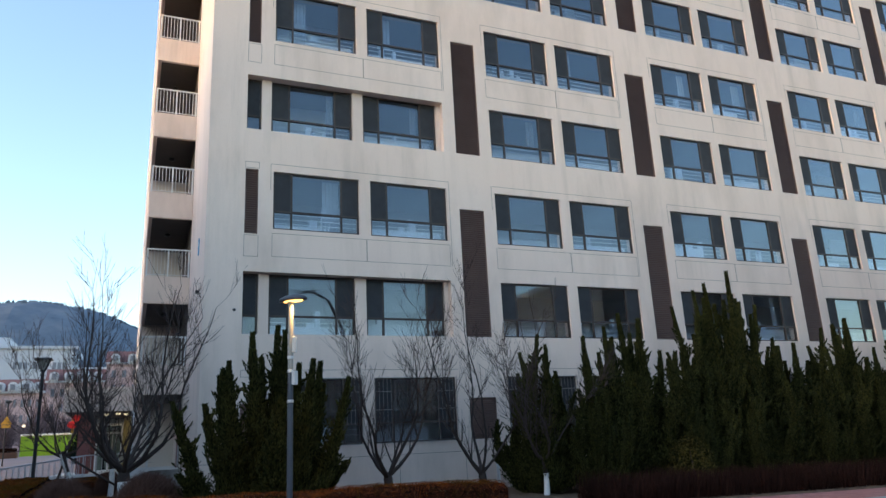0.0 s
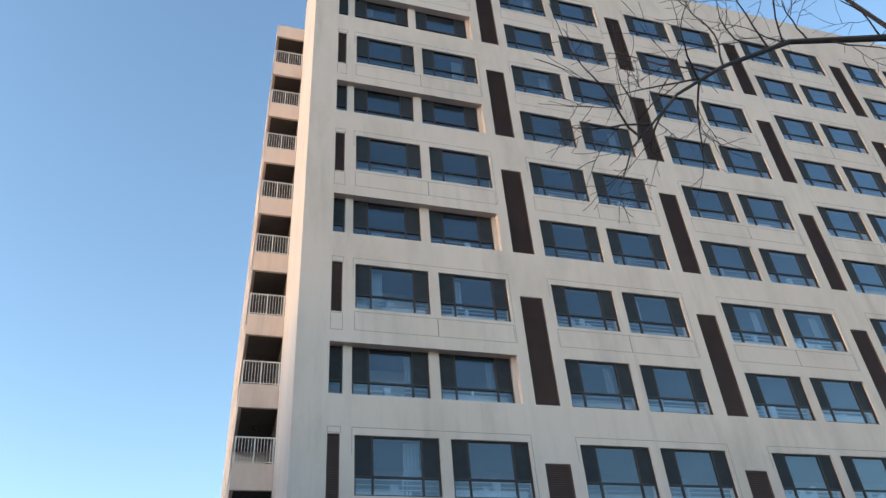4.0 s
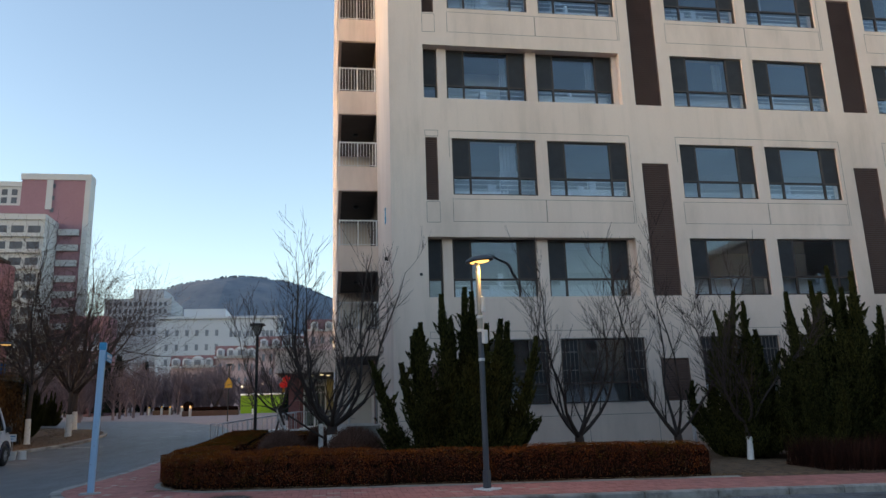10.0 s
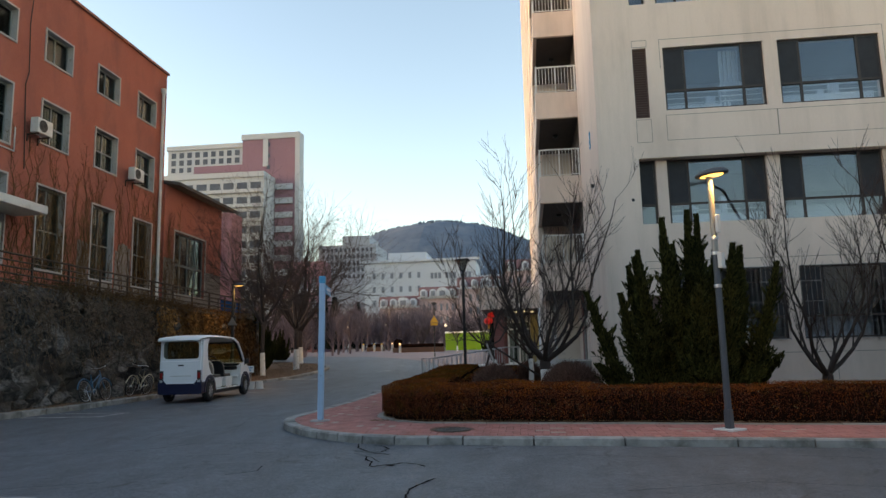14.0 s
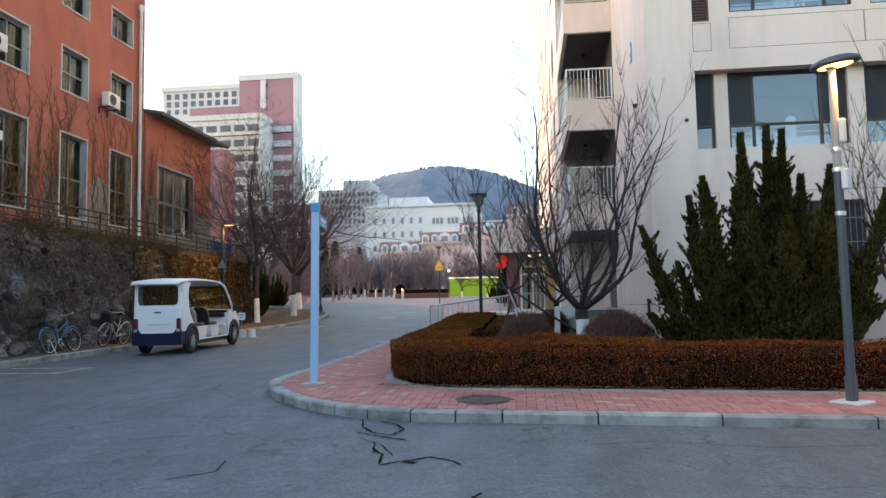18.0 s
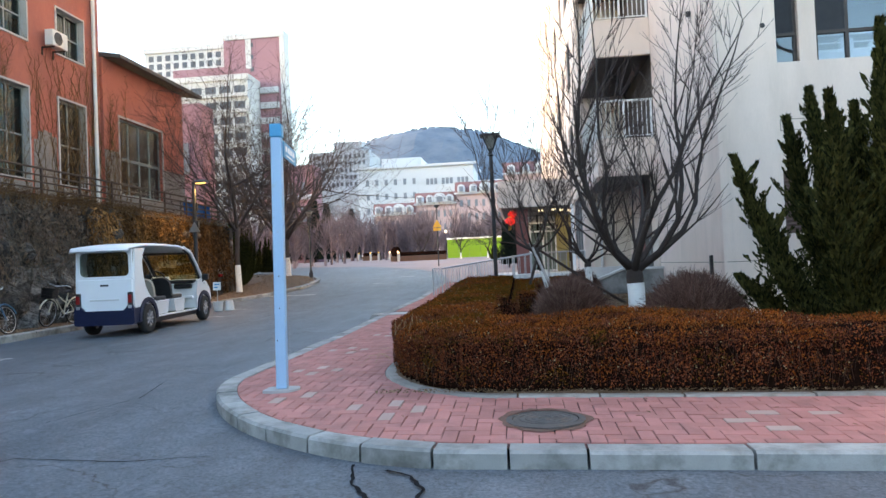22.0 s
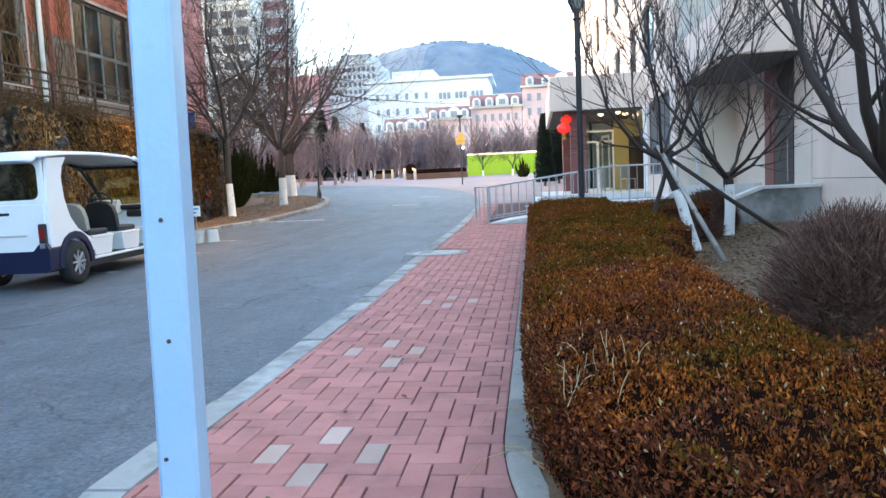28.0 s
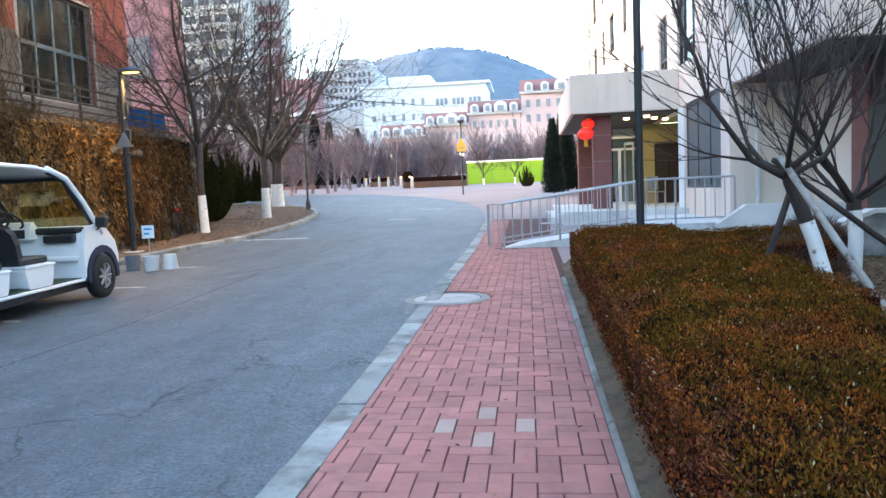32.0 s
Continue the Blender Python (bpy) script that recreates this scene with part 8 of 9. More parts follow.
structure("ramp_landing", Shape().box(-1.6, END_X - 0.002, 34.902, 38.198, 0.2, RAMP_TOP), pale_concrete, "pale concrete landing joining ramp and porch")


def ramp_z(x):
    return 0.36 + (RAMP_TOP - 0.36) * min(max((x + 4.9) / 3.3, 0), 1)


def ramp_rail(y, x0, x1, label):
    ob = thing("handrail", label, "handrail", "ramp handrails", (0, y, 0))
    xs = span(x0, x1, 0.21)
    for dz, r in ((0.98, 0.024), (0.12, 0.016)):
        part("rail", Shape().tube([(x, 0, ramp_z(x) + dz) for x in xs], r, 8), rail_steel, ob)
    bar = Shape().tube([(0, 0, 0.12), (0, 0, 0.98)], 0.011, 6).mesh("baluster", rail_steel)
    post = Shape().tube([(0, 0, -0.02), (0, 0, 0.98)], 0.024, 8).mesh("post", rail_steel)
    for i, x in enumerate(xs):
        part("post" if i % 6 == 0 or i == len(xs) - 1 else "baluster", post if i % 6 == 0 or i == len(xs) - 1 else bar, None, ob, at=(x, 0, ramp_z(x)))


ramp_rail(33.25, -4.85, 0.1, "tubular steel handrail along the front of the ramp")
ramp_rail(34.95, -4.9, -1.7, "tubular steel handrail along the back of the ramp")
hoop = thing("handrail_end", "bent steel hoop closing the foot of the ramp", "handrail", "ramp handrails", (-5.2, 33.2, walk_z(-5.2, 33.2)))
part("hoop", Shape().tube([(0.35, 0.05, 0.05), (0.35, 0.05, 0.98), (0.1, 0.05, 1.0), (0, 0.25, 0.99), (0, 0.25, 0.05)], 0.022, 8), rail_steel, hoop)
for x, y in ((0.12, 0.05), (0.23, 0.05), (0.03, 0.2)):
    part("baluster", Shape().tube([(x, y, 0.1), (x, y, 0.99)], 0.01, 6), rail_steel, hoop)

# low wall and sloped coping by the balcony niche
low_wall = structure("stair_wall", Shape().prism([(-0.55, 0.1), (1.78, 0.1), (1.78, 1.1), (0.75, 1.1), (-0.1, 0.78), (-0.55, 0.5)], "y", 28.35, 28.55), surface("weathered_cement", (0.22, 0.225, 0.225), (0.36, 0.365, 0.36), 1.4, 50, 0.9, bump=0.5, stain=(0.13, 0.135, 0.13), stain_size=1.6, stain_lo=0.45, stain_hi=0.65), "low grey rendered wall beside the balcony niche", tidy=True)
structure("wall_cap", Shape().prism([(-0.58, 0.5), (-0.12, 0.78), (0.72, 1.1), (1.79, 1.1), (1.79, 1.16), (0.70, 1.16), (-0.14, 0.84), (-0.6, 0.56)], "y", 28.31, 28.59), pale_concrete, "pale sloped coping", tidy=True)
structure("stair_wall_back", Shape().prism([(-0.62, 0.2), (1.75, 0.2), (1.75, 1.18), (-0.08, 1.18), (-0.62, 0.82)], "y", 31.8, 32.0), pale_concrete, "pale low wall with a sloped end", tidy=True)
structure("niche_floor", Shape().box(END_X, 1.799, 28.62, 33.98, 0.05, 0.55), pale_concrete, "paved floor of the balcony niche")
part("drain_pipe", Shape().tube([(0.75, 33.85, 0.55), (0.75, 33.85, 3.7)], 0.05, 8), pale_concrete, block, "pale drain pipe")
for y0, y1 in ((31.6, 33.999), (28.802, 29.70)):
    part("niche_wall", Shape().box(1.765, 1.799, y0, y1, 0.551, 3.74), niche_tan, block, "cream wall of the niche")
part("niche_jamb", Shape().soft(1.75, 1.799, 30.92, 31.59, 0.551, 3.72, 0.006), red_column, block, "dark red door jamb")
door = part("niche_door", Shape().soft(1.755, 1.795, 29.72, 30.90, 0.551, 2.85, 0.01), surface("black_door_paint", (0.016, 0.018, 0.018), (0.03, 0.033, 0.032), 2, 40, 0.4), block, "dark door in the niche")
part("door_bar", Shape().tube([(1.73, 30.0, 1.2), (1.73, 30.0, 2.1)], 0.014, 6), rail_steel, door)

# the small blue number plate and oddments on the end wall
part("number_plate", Shape().soft(1.77, 1.799, 24.5, 24.75, 8.0, 8.55, 0.006), sign_blue, end_wall_front, "blue enamel plate")
part("plate_lettering", Shape().box(1.764, 1.77, 24.56, 24.69, 8.26, 8.46).box(1.764, 1.77, 24.57, 24.68, 8.07, 8.14), white_paint, end_wall_front)["kind"] = "stuff"
part("wall_box", Shape().soft(1.74, 1.799, 23.2, 23.3, 1.0, 1.4, 0.008), black_plastic, end_wall_front)
part("wall_lamp", Shape().lathe([(0.0, -0.06), (0.05, -0.05), (0.06, 0.05), (0.0, 0.06)], 10, (1.74, 24.0, 6.6)), black_plastic, end_wall_front)
part("wall_hole", Shape().lathe([(0.05, -0.012), (0.045, -0.018), (0.0, -0.018)], 10, (2.72, FACE_Y, 5.75), "y"), black_plastic, front_wall)

scrap = Shape().add([(0, 0, 0.004), (0.09, 0.02, 0.012), (0.11, 0.07, 0.004), (0.05, 0.06, 0.02), (0.0, 0.05, 0.006), (-0.06, 0.02, 0.01)], [(0, 1, 3), (1, 2, 3), (0, 3, 4), (0, 4, 5)])
ob = part("paper_scrap", scrap, lantern_plain, None, at=(-3.78, 24.45, walk_z(-3.78, 24.45) + 0.022))
tagged(ob, "small torn red paper scrap on the edging stones", "litter")

# ---- what lies beyond the road: plaza, far houses, woods and the hill ----
def far_windows(parent, x0, x1, z0, z1, nx, nz, y, fill=0.55, tall=0.6, skip=None, glass=None):
    """Recessed windows of a far front, each its own piece."""
    dx, dz = (x1 - x0) / nx, (z1 - z0) / nz
    me = Shape().box(-dx * fill / 2, dx * fill / 2, -0.12, 0.25, -dz * tall / 2, dz * tall / 2).mesh("window", glass or far_glass)
    for i in range(nx):
        for j in range(nz):
            if skip and skip(i, j):
                continue
            part("window", me, None, parent, at=(x0 + dx * (i + 0.5), y, z0 + dz * (j + 0.5)))


tower = thing("tower_block", "tall white and plum-red tower block far behind the trees", "building", at=(0, 0, 0))
part("white_wing", Shape().box(-108, -84, 206, 210, 0, 66.6).box(-108.4, -83.9, 205.6, 210.4, 66.6, 68.0), tower_white, tower)
part("plum_wing", Shape().box(-83.9, -66.5, 205.2, 209, 0, 68.5), far_pink, tower, "plum-red tiled shaft")
part("white_trim", Shape().box(-84.2, -66.0, 204.9, 209.2, 68.5, 70.2).box(-67.4, -66.0, 204.9, 209.0, 0, 68.5).box(-77.4, -75.8, 204.95, 205.2, 60, 70.2), tower_white, tower)
part("plum_band", Shape().box(-99.5, -84, 205.8, 206.0, 59.0, 61.2), far_pink, tower)
far_windows(tower, -107.4, -84.6, 61.5, 66.2, 9, 2, 206.0, 0.56, 0.7, None, far_dark_glass)
far_windows(tower, -107.4, -84.6, 57.0, 61.5, 9, 2, 206.0, 0.5, 0.65, lambda i, j: i > 2, far_dark_glass)
part("front_block", Shape().box(-107, -73.6, 196, 205.0, 0, 54.5).box(-107.2, -73.4, 195.6, 205.0, 54.5, 56.0), tower_white, tower)
for k in range(1, 12):
    part("balcony_band", Shape().box(-107, -73.6, 195.3, 196.0, 54.2 - 4.3 * k, 55.2 - 4.3 * k), tower_white, tower)
far_windows(tower, -106.5, -74.0, 7.0, 54.0, 8, 11, 196.0, 0.74, 0.5, None, far_dark_glass)
far_windows(tower, -76.2, -75.2, 58, 68.5, 1, 3, 205.15, 0.9, 0.35, None, far_dark_glass)
for k in range(9):
    part("side_balcony", Shape().box(-73.3, -68.0, 204.3, 205.15, 52.5 - 4.3 * k, 54.2 - 4.3 * k), tower_white, tower)

grey_slab = thing("office_block", "pale grey office block with close rows of windows", "building", at=(0, 0, 0))
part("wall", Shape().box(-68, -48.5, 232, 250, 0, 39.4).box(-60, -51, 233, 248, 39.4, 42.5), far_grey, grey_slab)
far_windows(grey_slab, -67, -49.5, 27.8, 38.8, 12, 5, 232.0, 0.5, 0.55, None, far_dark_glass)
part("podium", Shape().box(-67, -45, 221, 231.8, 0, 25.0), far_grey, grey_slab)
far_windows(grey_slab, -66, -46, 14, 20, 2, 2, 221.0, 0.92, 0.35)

white_hall = thing("white_hall", "long white building with a flat projecting roof below the hill", "building", at=(0, 0, 0))
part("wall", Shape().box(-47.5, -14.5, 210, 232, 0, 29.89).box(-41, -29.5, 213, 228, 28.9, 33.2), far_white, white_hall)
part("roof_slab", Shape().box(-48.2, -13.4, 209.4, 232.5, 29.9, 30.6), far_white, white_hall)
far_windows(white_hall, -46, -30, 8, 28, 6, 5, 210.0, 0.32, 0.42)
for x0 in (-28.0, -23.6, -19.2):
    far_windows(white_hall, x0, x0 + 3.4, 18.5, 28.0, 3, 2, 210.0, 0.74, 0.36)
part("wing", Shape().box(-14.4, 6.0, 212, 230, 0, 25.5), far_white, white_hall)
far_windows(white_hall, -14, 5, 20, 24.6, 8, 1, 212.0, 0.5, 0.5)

terrace_row = thing("terrace_houses", "rose-coloured terrace with dark red mansard roofs and white arched dormers", "building", at=(0, 0, 0))
for x0, x1, top in ((-35.0, -25.6, 16.4), (-25.4, -16.4, 18.4), (-16.2, -5.4, 20.4), (-5.2, 8.0, 24.2)):
    part("wall", Shape().box(x0, x1, 170, 182, 0, top - 2.6), far_rose, terrace_row)
    part("roof", Shape().prism([(169.6, top - 2.6), (182.4, top - 2.6), (181, top), (171, top)], "x", x0 - 0.2, x1 + 0.2), far_roof, terrace_row, "dark red mansard roof", tidy=True)
    part("cornice", Shape().box(x0 - 0.3, x1 + 0.3, 169.3, 169.6, top - 2.9, top - 2.5), far_white, terrace_row)
    far_windows(terrace_row, x0 + 0.4, x1 - 0.4, top - 9.5, top - 3.4, 6, 2, 170.0, 0.4, 0.5)
    n = 4
    for k in range(n):
        cx = x0 + (x1 - x0) * (k + 0.5) / n
        w = 0.85 if k != 2 else 1.35
        arch_o = [(cx - w, top - 2.5)] + [(cx - w * math.cos(radians(a)), top - 1.4 + w * 0.8 * math.sin(radians(a))) for a in range(0, 181, 20)] + [(cx + w, top - 2.5)]
        d = part("dormer", Shape().prism(arch_o, "y", 168.9, 171.5), far_white, terrace_row, "white arched dormer", tidy=True)
        part("dormer_window", Shape().box(cx - w * 0.5, cx + w * 0.5, 168.7, 168.9, top - 2.3, top - 1.2), far_glass, d)

side_block = thing("pink_house", "faded pink three-storey house beyond the annex", "building", at=(0, 0, 0))
part("wall", Shape().box(-34, -22.0, 52, 54, 0, 12.5), far_pink, side_block)
far_windows(side_block, -30, -22, 3.5, 10.8, 3, 2, 52.0, 0.4, 0.55)
brick_side = thing("brick_house", "red brick house end behind the street trees", "building", at=(0, 0, 0))
part("wall", Shape().box(-33, -28.7, 100, 104, 0, 15.5), far_pink, brick_side)
part("white_band", Shape().box(-33.1, -28.6, 99.8, 99.99, 11.0, 11.6).box(-33.1, -28.6, 99.8, 99.99, 6.0, 6.6), far_white, brick_side)
far_windows(brick_side, -32.6, -29.2, 4, 14, 2, 3, 99.95, 0.4, 0.55)

hill, xs, ys = Shape(), span(-900, 700, 16.0), span(640, 1300, 22.0)


def hill_z(x, y):
    a = max(171 * math.exp(-(abs(x + 105) / (238 if x < -105 else 235)) ** 2.2 - ((y - 900) / 200) ** 2), 75 * math.exp(-((x + 520) / 230) ** 2 - ((y - 980) / 200) ** 2))
    return 2 + a + 4.0 * noise.noise((x * 0.02, y * 0.03, 0)) + 1.5 * noise.noise((x * 0.11, y * 0.11, 3.0))


for x in xs:
    for y in ys:
        hill.v.append((x, y, hill_z(x, y)))
for i in range(len(xs) - 1):
    for j in range(len(ys) - 1):
        k = i * len(ys) + j
        hill.f.append((k, k + len(ys), k + len(ys) + 1, k + 1))
structure("hill", hill, hill_m, "wooded hill on the skyline with blue-grey haze in its colour")
crest, rng = Shape(), random.Random(8)
for k in range(1000):
    x, y = rng.uniform(-330, 120), rng.uniform(868, 912)
    z = hill_z(x, y)
    if z > 60:
        s = rng.uniform(0.8, 1.8)
        crest.add([(x - s, y, z - 2), (x + s, y, z - 2), (x + s * 0.5, y, z + s * rng.uniform(0.5, 1.2)), (x, y, z + s * rng.uniform(0.8, 1.5)), (x - s * 0.6, y, z + s * rng.uniform(0.4, 1.0))], [(0, 1, 2, 3, 4)])
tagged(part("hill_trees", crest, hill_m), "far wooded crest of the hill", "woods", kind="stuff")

# bare far trees, one drawn many times over in a single mass
far_woods, rng = Shape(), random.Random(19)
for k in range(380):
    y = rng.uniform(92, 165)
    x = rng.uniform(-60, 14) * (y / 130)
    if k < 30:
        x, y = rng.uniform(-34, -20), rng.uniform(62, 100)
    base, h = road_z(x, y), rng.uniform(4.2, 7.6) * (0.95 if x > -30 else 1.1)
    far_woods.tube([(x, y, base), (x, y, base + h * 0.45)], [0.14, 0.07], 4, cap=False)
    for b in range(70):
        w, e = rng.uniform(0, 6.28), rng.uniform(0.15, 1.0)
        p = Vector((x, y, base + h * rng.uniform(0.08, 0.6)))
        q = p + Vector((math.cos(w) * e, math.sin(w) * e, rng.uniform(0.7, 1.5))) * h * rng.uniform(0.16, 0.33)
        far_woods.tube([p, q], [0.035, 0.014], 3, cap=False)
        for c in range(3):
            r = p.lerp(q, rng.uniform(0.4, 1.0))
            far_woods.tube([r, r + Vector((rng.uniform(-0.5, 0.5), rng.uniform(-0.5, 0.5), rng.uniform(0.3, 1.1))) * h * 0.11], [0.022, 0.01], 3, cap=False)
tagged(part("far_trees", far_woods, far_tree_m), "rosy grey bare trees round the far plaza", "woods", kind="stuff")

conifer_sh, rng = Shape(), random.Random(2)
for i in range(2600):
    f = rng.random()
    w, r = rng.uniform(0, 6.28), 1.15 * (1 - f) ** 0.7 * math.sqrt(rng.random()) + 0.05
    p = Vector((r * math.cos(w), r * math.sin(w), 0.2 + 5.2 * f))
    d = Vector((math.cos(w) * 0.6, math.sin(w) * 0.6, 0.7))
    s = d.cross(Vector((0, 0, 1))).normalized() * 0.11
    conifer_sh.add([p - s, p + s, p + d * 0.38], [(0, 1, 2)])
conifer_crown, conifer_trunk = conifer_sh.mesh("crown", far_green_m), Shape().tube([(0, 0, -0.2), (0, 0, 4.5)], [0.11, 0.03], 6).mesh("trunk", dark_bark)
for x, y, s in ((-2.9, 57, 0.74), (-2.0, 59.5, 0.8), (-2.1, 63, 0.85), (-26, 96, 1.3), (-28.5, 99, 1.5), (-31, 97, 1.4), (-24.0, 101, 1.2), (-33.5, 101, 1.6)):
    ob = thing("conifer", "dark evergreen shrub tree by the road", "tree", "evergreens by the road", (x, y, road_z(x, y) + 0.1), (x * 37) % 360)
    ob.scale = (0.8 * s, 0.8 * s, s)
    part("crown", conifer_crown, None, ob)
    part("trunk", conifer_trunk, None, ob)

# broad dark evergreen bushes behind the street trees
for x, y, kind, turn, size in ((-17.6, 45.2, 2, 30, 0.80), (-18.6, 43.2, 1, 200, 0.82), (-18.3, 47.4, 2, 110, 0.74), (-17.5, 42.6, 0, 75, 0.55), (-19.9, 50.2, 2, 10, 0.7), (-24.4, 64.0, 2, 10, 0.85), (-23.2, 62.6, 1, 75, 0.7), (-25.8, 65.0, 1, 140, 0.8), (-22.2, 63.6, 2, 250, 0.6), (-4.4, 71.0, 2, 20, 0.34)):
    ob = thing("evergreen_bush", "broad dark evergreen bush behind the street trees", "shrub", "evergreens by the road", (x, y, road_z(x, y) + 0.1), turn)
    ob.scale = (1.15 * size, 1.15 * size, size)
    part("crown", juniper_kinds[kind][0], None, ob)
    part("stem", juniper_kinds[kind][1], None, ob)["kind"] = "stuff"

# lime hoarding with a white head
hoard = thing("hoarding", "lime green site hoarding with a white lit top edge", "hoarding", at=(-9.9, 85.0, road_z(-6, 85)))
for k in range(6):
    part("panel", Shape().soft(1.18 * k, 1.18 * k + 1.16, 0, 0.06, -0.4, 1.98, 0.01), hoarding_green, hoard)
part("head_rail", Shape().soft(-0.05, 7.1, -0.1, 0.2, 1.985, 2.16, 0.02), white_paint, hoard)
part("light_strip", Shape().soft(0.0, 7.0, -0.14, -0.102, 1.99, 2.05, 0.008), tube_glow, hoard, "thin glowing strip")

# warning sign on a post, globe lamps, planters, barriers
warn = thing("warning_sign", "amber warning sign and beacon on a dark post", "road sign", at=(-8.4, 63.2, road_z(-8, 63)))
part("post", Shape().tube([(0, 0, -0.1), (0, 0, 4.5)], 0.05, 8), dark_iron, warn)
part("plate", Shape().prism([(-0.36, 3.0), (0.36, 3.0), (0.0, 3.6)], "y", -0.07, -0.05), orange_paint, warn, "amber triangle", tidy=True)
part("lower_plate", Shape().soft(-0.3, 0.3, -0.07, -0.05, 2.75, 2.96, 0.005), orange_paint, warn)
part("cap", Shape().lathe([(0.05, 4.5), (0.25, 4.62), (0.2, 4.72), (0.0, 4.75)], 10), dark_iron, warn)


def globe_lamp(x, y, h, group="globe lamps on the plaza"):
    ob = thing("globe_lamp", "dark post with a small lit globe on the plaza", "street lamp", group, (x, y, road_z(x, y)))
    part("post", Shape().tube([(0, 0, -0.1), (0, 0, h)], 0.05, 6), dark_iron, ob)
    part("globe", Shape().lathe([(0.0, h - 0.02), (0.15, h + 0.06), (0.2, h + 0.2), (0.15, h + 0.34), (0.0, h + 0.4)], 10), far_glow, ob)


for x, y, h in ((-20.5, 104, 3.4), (-17.6, 112, 3.6), (-14.3, 98, 3.8), (-12.4, 108, 3.2), (-11.3, 118, 3.3), (-23.2, 92, 2.9), (-26.0, 108, 3.4), (-15.9, 122, 3.2), (-9.2, 104, 3.4)):
    globe_lamp(x, y, h)
for x, y, w in ((-15.3, 80.6, 5.7), (-21.0, 93, 2.2)):
    ob = thing("planter_box", "long dark timber planter on the plaza", "planter", "plaza planters", (x, y, road_z(x, y)))
    part("box", Shape().soft(0, w, 0, 1.0, -0.2, 0.55, 0.03), door_wood, ob)
    part("soil", Shape().box(0.06, w - 0.06, 0.06, 0.94, 0.551, 0.56), soil, ob)
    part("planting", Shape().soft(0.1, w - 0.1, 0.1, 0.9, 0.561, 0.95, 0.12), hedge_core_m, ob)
for k, (x, y) in enumerate(((-18.4, 90), (-17.2, 90.6), (-19.6, 91.2), (-16.2, 90.2), (-20.8, 90.4), (-14.3, 79.6))):
    ob = thing("bollard", "short white and amber bollard on the plaza", "bollard", "plaza bollards", (x, y, road_z(x, y)))
    part("stem", Shape().lathe([(0.14, -0.1), (0.14, 0.75), (0.10, 0.85), (0.0, 0.88)], 10), concrete, ob)
    part("beacon", Shape().lathe([(0.11, 0.86), (0.12, 0.95), (0.0, 1.05)], 10), orange_glow if k % 2 else orange_paint, ob)
ball = thing("stone_ball", "dark round shrub in a tub on the plaza", "shrub", at=(-16.9, 93, road_z(-17, 93)))
part("tub", Shape().lathe([(0.4, -0.1), (0.5, 0.4), (0.45, 0.4), (0.0, 0.38)], 14), concrete, ball)
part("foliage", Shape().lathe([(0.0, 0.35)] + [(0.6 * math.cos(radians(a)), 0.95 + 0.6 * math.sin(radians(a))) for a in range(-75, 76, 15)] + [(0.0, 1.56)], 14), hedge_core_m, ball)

# plain buildings out of view, which close the place: they stand in the window panes' reflections, and the second is
# added to block sky light
opposite = thing("opposite_building", "plain brown brick building across the crossing", "building", at=(0, 0, 0))
part("wall", Shape().box(-70, 75, -34, -22, -0.2, 8.2), surface("opposite_brick", (0.16, 0.10, 0.085), (0.24, 0.15, 0.13), 0.4, 8, 0.9), opposite)
part("roof", Shape().prism([(-34.6, 8.2), (-21.4, 8.2), (-28, 10.6)], "x", -70.5, 75.5), far_roof, opposite, tidy=True)

# Unseen block, added to darken the pavement, junipers and facade on the right.
sky_block = thing("sky_blocker", "unseen plain grey block closing the crossing, added to cut sky light", "building", at=(0, 0, 0))
part("wall", Shape().box(25.0, 44.0, -21.5, 10.5, -0.2, 11.0), grey_dado, sky_block)
part("roof", Shape().box(24.7, 44.3, -21.8, 10.8, 11.001, 11.4), concrete, sky_block)

for x, y, h, seed in ((-8.1, 80.5, 3.0, 91), (-5.4, 80.0, 3.4, 93), (-12.5, 84.0, 3.2, 95)):
    bare_tree("small bare ornamental tree before the hoarding", (x, y, road_z(x, y)), h, 0.9, 0.07, 5, seed, depth=3, out=0.9, limb_len=1.2, spread=0.7, paint=0.6, group="small trees on the plaza", min_r=0.012)

# ---- herringbone clay pavers, laid last ----
PW, GAP, TIGHT = 0.128, 0.0085, 0.003


def clip(poly, qx, qy, nx, ny):
    """The part of a polygon behind the line through q with normal n."""
    out = []
    for i, (x, y) in enumerate(poly):
        u, v = poly[(i + 1) % len(poly)]
        a, b = (x - qx) * nx + (y - qy) * ny, (u - qx) * nx + (v - qy) * ny
        if a <= 0:
            out.append((x, y))
        if a * b < 0:
            f = a / (a - b)
            out.append((x + (u - x) * f, y + (v - y) * f))
    return out


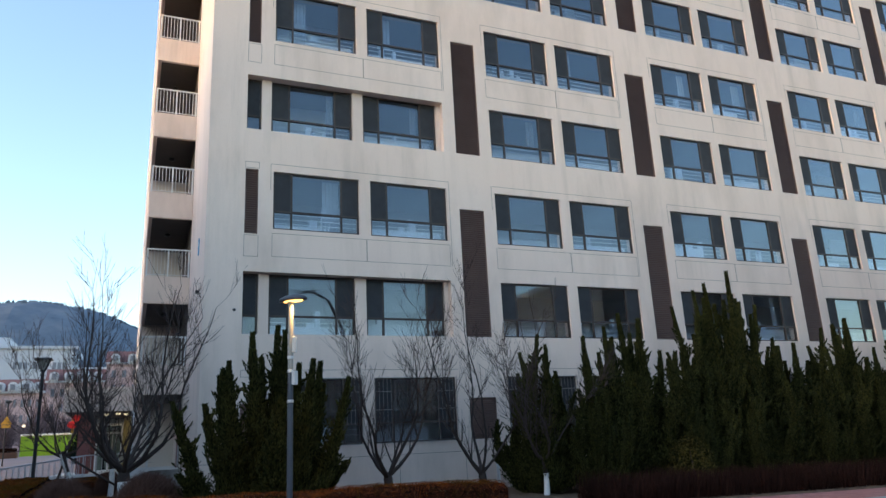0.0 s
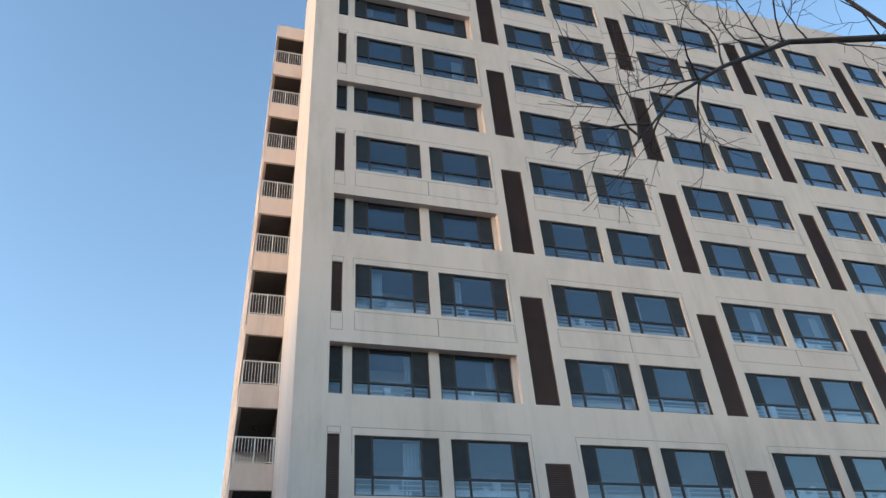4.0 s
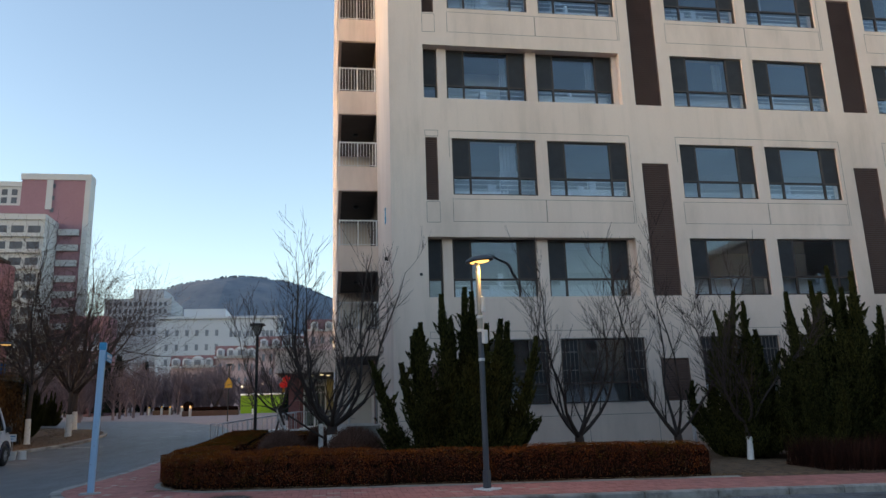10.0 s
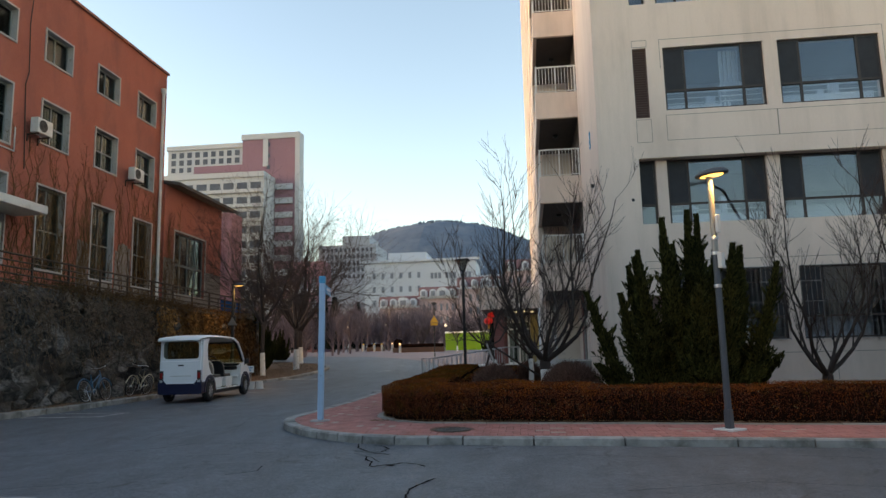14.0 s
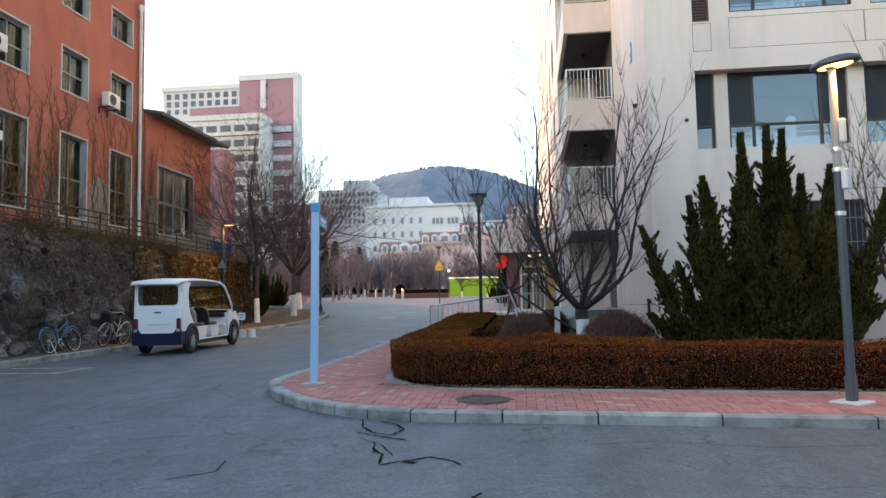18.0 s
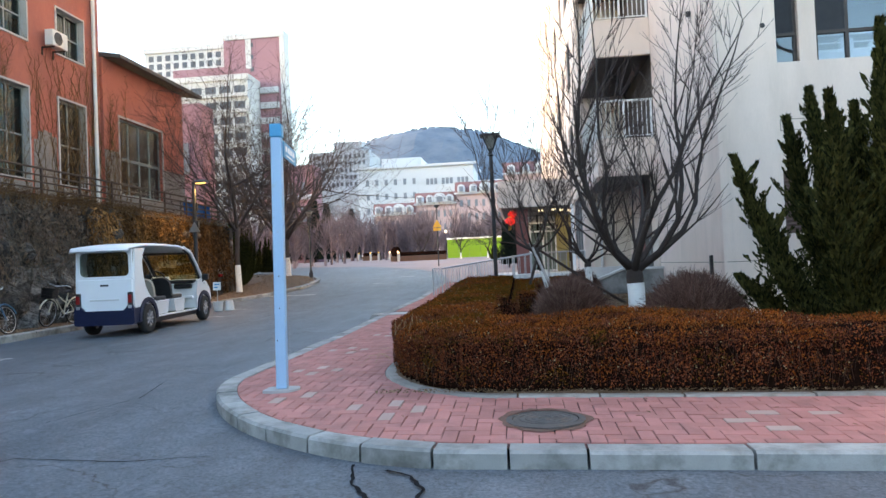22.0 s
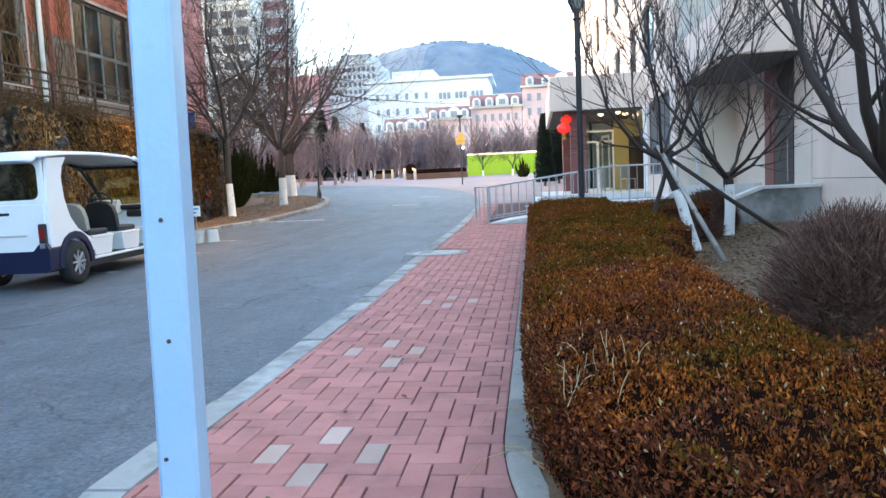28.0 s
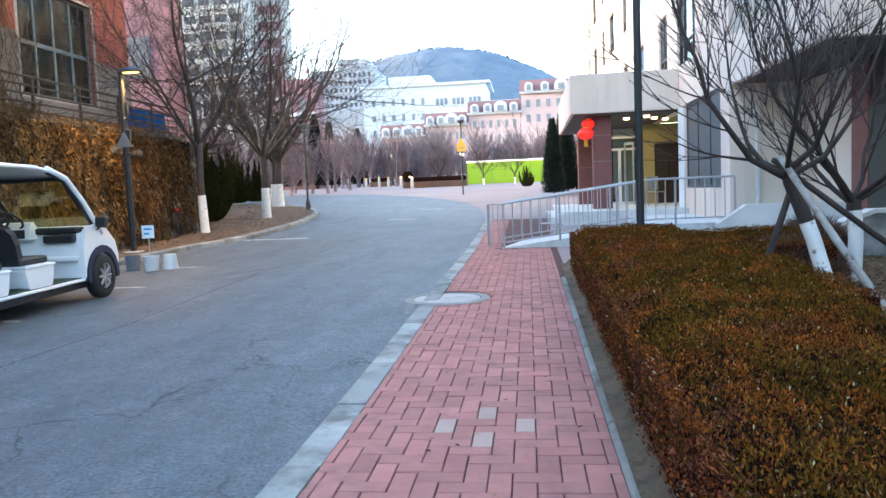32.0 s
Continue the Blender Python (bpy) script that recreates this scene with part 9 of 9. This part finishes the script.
def cut_brick(ax, bx, ay, by):
    """One brick cut along the kerb, the edging and the manhole rings."""
    poly, cx, cy = [(ax, ay), (bx, ay), (bx, by), (ax, by)], (ax + bx) / 2, (ay + by) / 2
    poly = clip(clip(poly, OUT_X + 0.236, 0, -1, 0), 0, FRONT_Y + 0.236, 0, -1)
    if cx < CORNER_X and cy < CORNER_Y and poly:
        rx, ry = RX - 0.236, RY - 0.236
        a, b = (CORNER_X - cx) / rx, (CORNER_Y - cy) / ry
        k = (a ** BEND + b ** BEND) ** (-1 / BEND)
        poly = clip(poly, CORNER_X - rx * a * k, CORNER_Y - ry * b * k, -(a * k) ** (BEND - 1) / rx, -(b * k) ** (BEND - 1) / ry)
    if cx < BED_X and cy < BED_Y:
        ex, ey = onto_bed_edge(cx, cy, -0.006)
        gx, gy = -((BED_X - ex) / BED_RX) ** (BED_P - 1) / BED_RX, -((BED_Y - ey) / BED_RY) ** (BED_P - 1) / BED_RY
        poly = clip(poly, ex, ey, -gx, -gy)
    elif cx >= BED_X:
        poly = clip(poly, 0, BED_Y - BED_RY - 0.006, 0, 1)
    else:
        poly = clip(poly, BED_X - BED_RX - 0.006, 0, 1, 0)
    for mx, my, mr in ((-1.91, 14.33, 0.345), (-5.4, 26.65, 0.585)):
        r = math.hypot(cx - mx, cy - my)
        if r < mr + 0.3:
            ux, uy = (cx - mx) / max(r, 0.001), (cy - my) / max(r, 0.001)
            poly = clip(poly, mx + ux * mr, my + uy * mr, -ux, -uy)
    return poly


def paver(sh, poly, lift, origin=(0, 0, 0)):
    ox, oy, oz = origin
    m = len(poly)
    cx, cy = sum(p[0] for p in poly) / m, sum(p[1] for p in poly) / m
    v = [(x - ox, y - oy, walk_z(x, y) - 0.02 - oz) for x, y in poly] + [(x - ox, y - oy, walk_z(x, y) - 0.005 + lift - oz) for x, y in poly]
    for x, y in poly:
        d = math.hypot(x - cx, y - cy) or 1
        k = max(0.4, 1 - 0.005 / d)
        v.append((cx + (x - cx) * k - ox, cy + (y - cy) * k - oy, walk_z(x, y) + lift - oz))
    sh.add(v, [tuple(range(2 * m, 3 * m))] + [(j * m + i, j * m + (i + 1) % m, (j + 1) * m + (i + 1) % m, (j + 1) * m + i) for j in (0, 1) for i in range(m)])


PALE = [(-4.94, 21.64), (-4.70, 21.86), (-4.42, 21.6), (-4.68, 21.32), (-4.92, 17.32), (-4.64, 17.02), (-4.36, 17.24), (-4.64, 17.55), (-4.93, 19.43), (-4.70, 19.69), (-4.41, 19.42), (-4.66, 19.10), (-3.39, 15.03), (-3.65, 14.83), (-3.14, 14.76), (-3.38, 14.5), (-4.28, 15.52), (-4.6, 15.36), (-0.2, 14.41), (0.06, 14.65), (0.06, 14.17), (0.33, 14.44), (2.0, 14.5), (2.2, 14.3), (3.6, 14.5), (3.9, 14.3), (4.2, 14.6)]


def pale_spots():
    """The brick nearest to each pale spot: laid along the side path, across it on the front."""
    found = set()
    for p, q in PALE:
        best = (9.0, None)
        for m in range(-120, 120):
            for n in range(-60, 60):
                u, v = m + 2 * n, -m + 2 * n
                key = (u + 2, v) if p < -2.5 else (u, v)
                x, y = -4.66 + (key[0] + (0.5 if p < -2.5 else 1.0)) * PW, 20.0 + (key[1] + (1.0 if p < -2.5 else 0.5)) * PW
                d = math.hypot(x - p, y - q)
                if d < best[0]:
                    best = (d, key)
        found.add(best[1])
    return found


pale_keys = pale_spots()
rest, rest_pale, near = Shape(), Shape(), 0
rng, cut = random.Random(33), random.Random(35)
for m in range(-420, 420):
    for n in range(-160, 160):
        u, v = m + 2 * n, -m + 2 * n
        for x0, y0, w, h in ((u, v, 2, 1), (u + 2, v, 1, 2)):
            ax, ay = -4.66 + x0 * PW, 20.0 + y0 * PW
            bx, by = ax + w * PW - (GAP if (w == 1 or cut.random() < 0.3) else 0.006), ay + h * PW - (TIGHT if cut.random() < 0.8 else 0.006)
            cx, cy = (ax + bx) / 2, (ay + by) / 2
            if cx < -5.7 or cx > 26 or cy < 13.5 or cy > (40.6 if cx < -4.95 else 33.15) or within_bed(cx, cy, 0.15):
                continue
            poly = cut_brick(ax, bx, ay, by)
            if len(poly) < 3 or abs(sum(p[0] * q[1] - q[0] * p[1] for p, q in zip(poly, poly[1:] + poly[:1]))) < 0.0012:
                continue
            lift = rng.uniform(-0.004, 0.004)
            pale = (w == 1) == (cx < -2.5) and (x0, y0) in pale_keys
            if near < 300 and cx < -3.7 and 15.9 < cy < 22.6:
                near += 1
                sh = Shape()
                paver(sh, poly, lift, (cx, cy, walk_z(cx, cy)))
                part("brick", sh, brick_pale if pale else brick_red, pavement, at=(cx, cy, walk_z(cx, cy)))
            else:
                paver(rest_pale if pale else rest, poly, lift)
joined = surface("red_paver_laid", (0.335, 0.130, 0.113), (0.45, 0.196, 0.172), 2.6, 90, 0.88, bump=0.5, depth=0.003, stain=(0.27, 0.118, 0.106), stain_size=3.4, stain_lo=0.5, stain_hi=0.72)
jn, jl = joined.node_tree.nodes, joined.node_tree.links
shift, spreadn = jn.new("ShaderNodeHueSaturation"), jn.new("ShaderNodeMapRange")
spreadn.inputs["To Min"].default_value, spreadn.inputs["To Max"].default_value = 0.86, 1.14
jl.new(jn.new("ShaderNodeNewGeometry").outputs["Random Per Island"], spreadn.inputs["Value"])
jl.new(spreadn.outputs["Result"], shift.inputs["Value"])
jl.new(jn["Principled BSDF"].inputs["Base Color"].links[0].from_socket, shift.inputs["Color"])
jl.new(shift.outputs["Color"], jn["Principled BSDF"].inputs["Base Color"])
part("bricks", rest, joined, pavement)["kind"] = "stuff"
part("pale_bricks", rest_pale, brick_pale, pavement)["kind"] = "stuff"
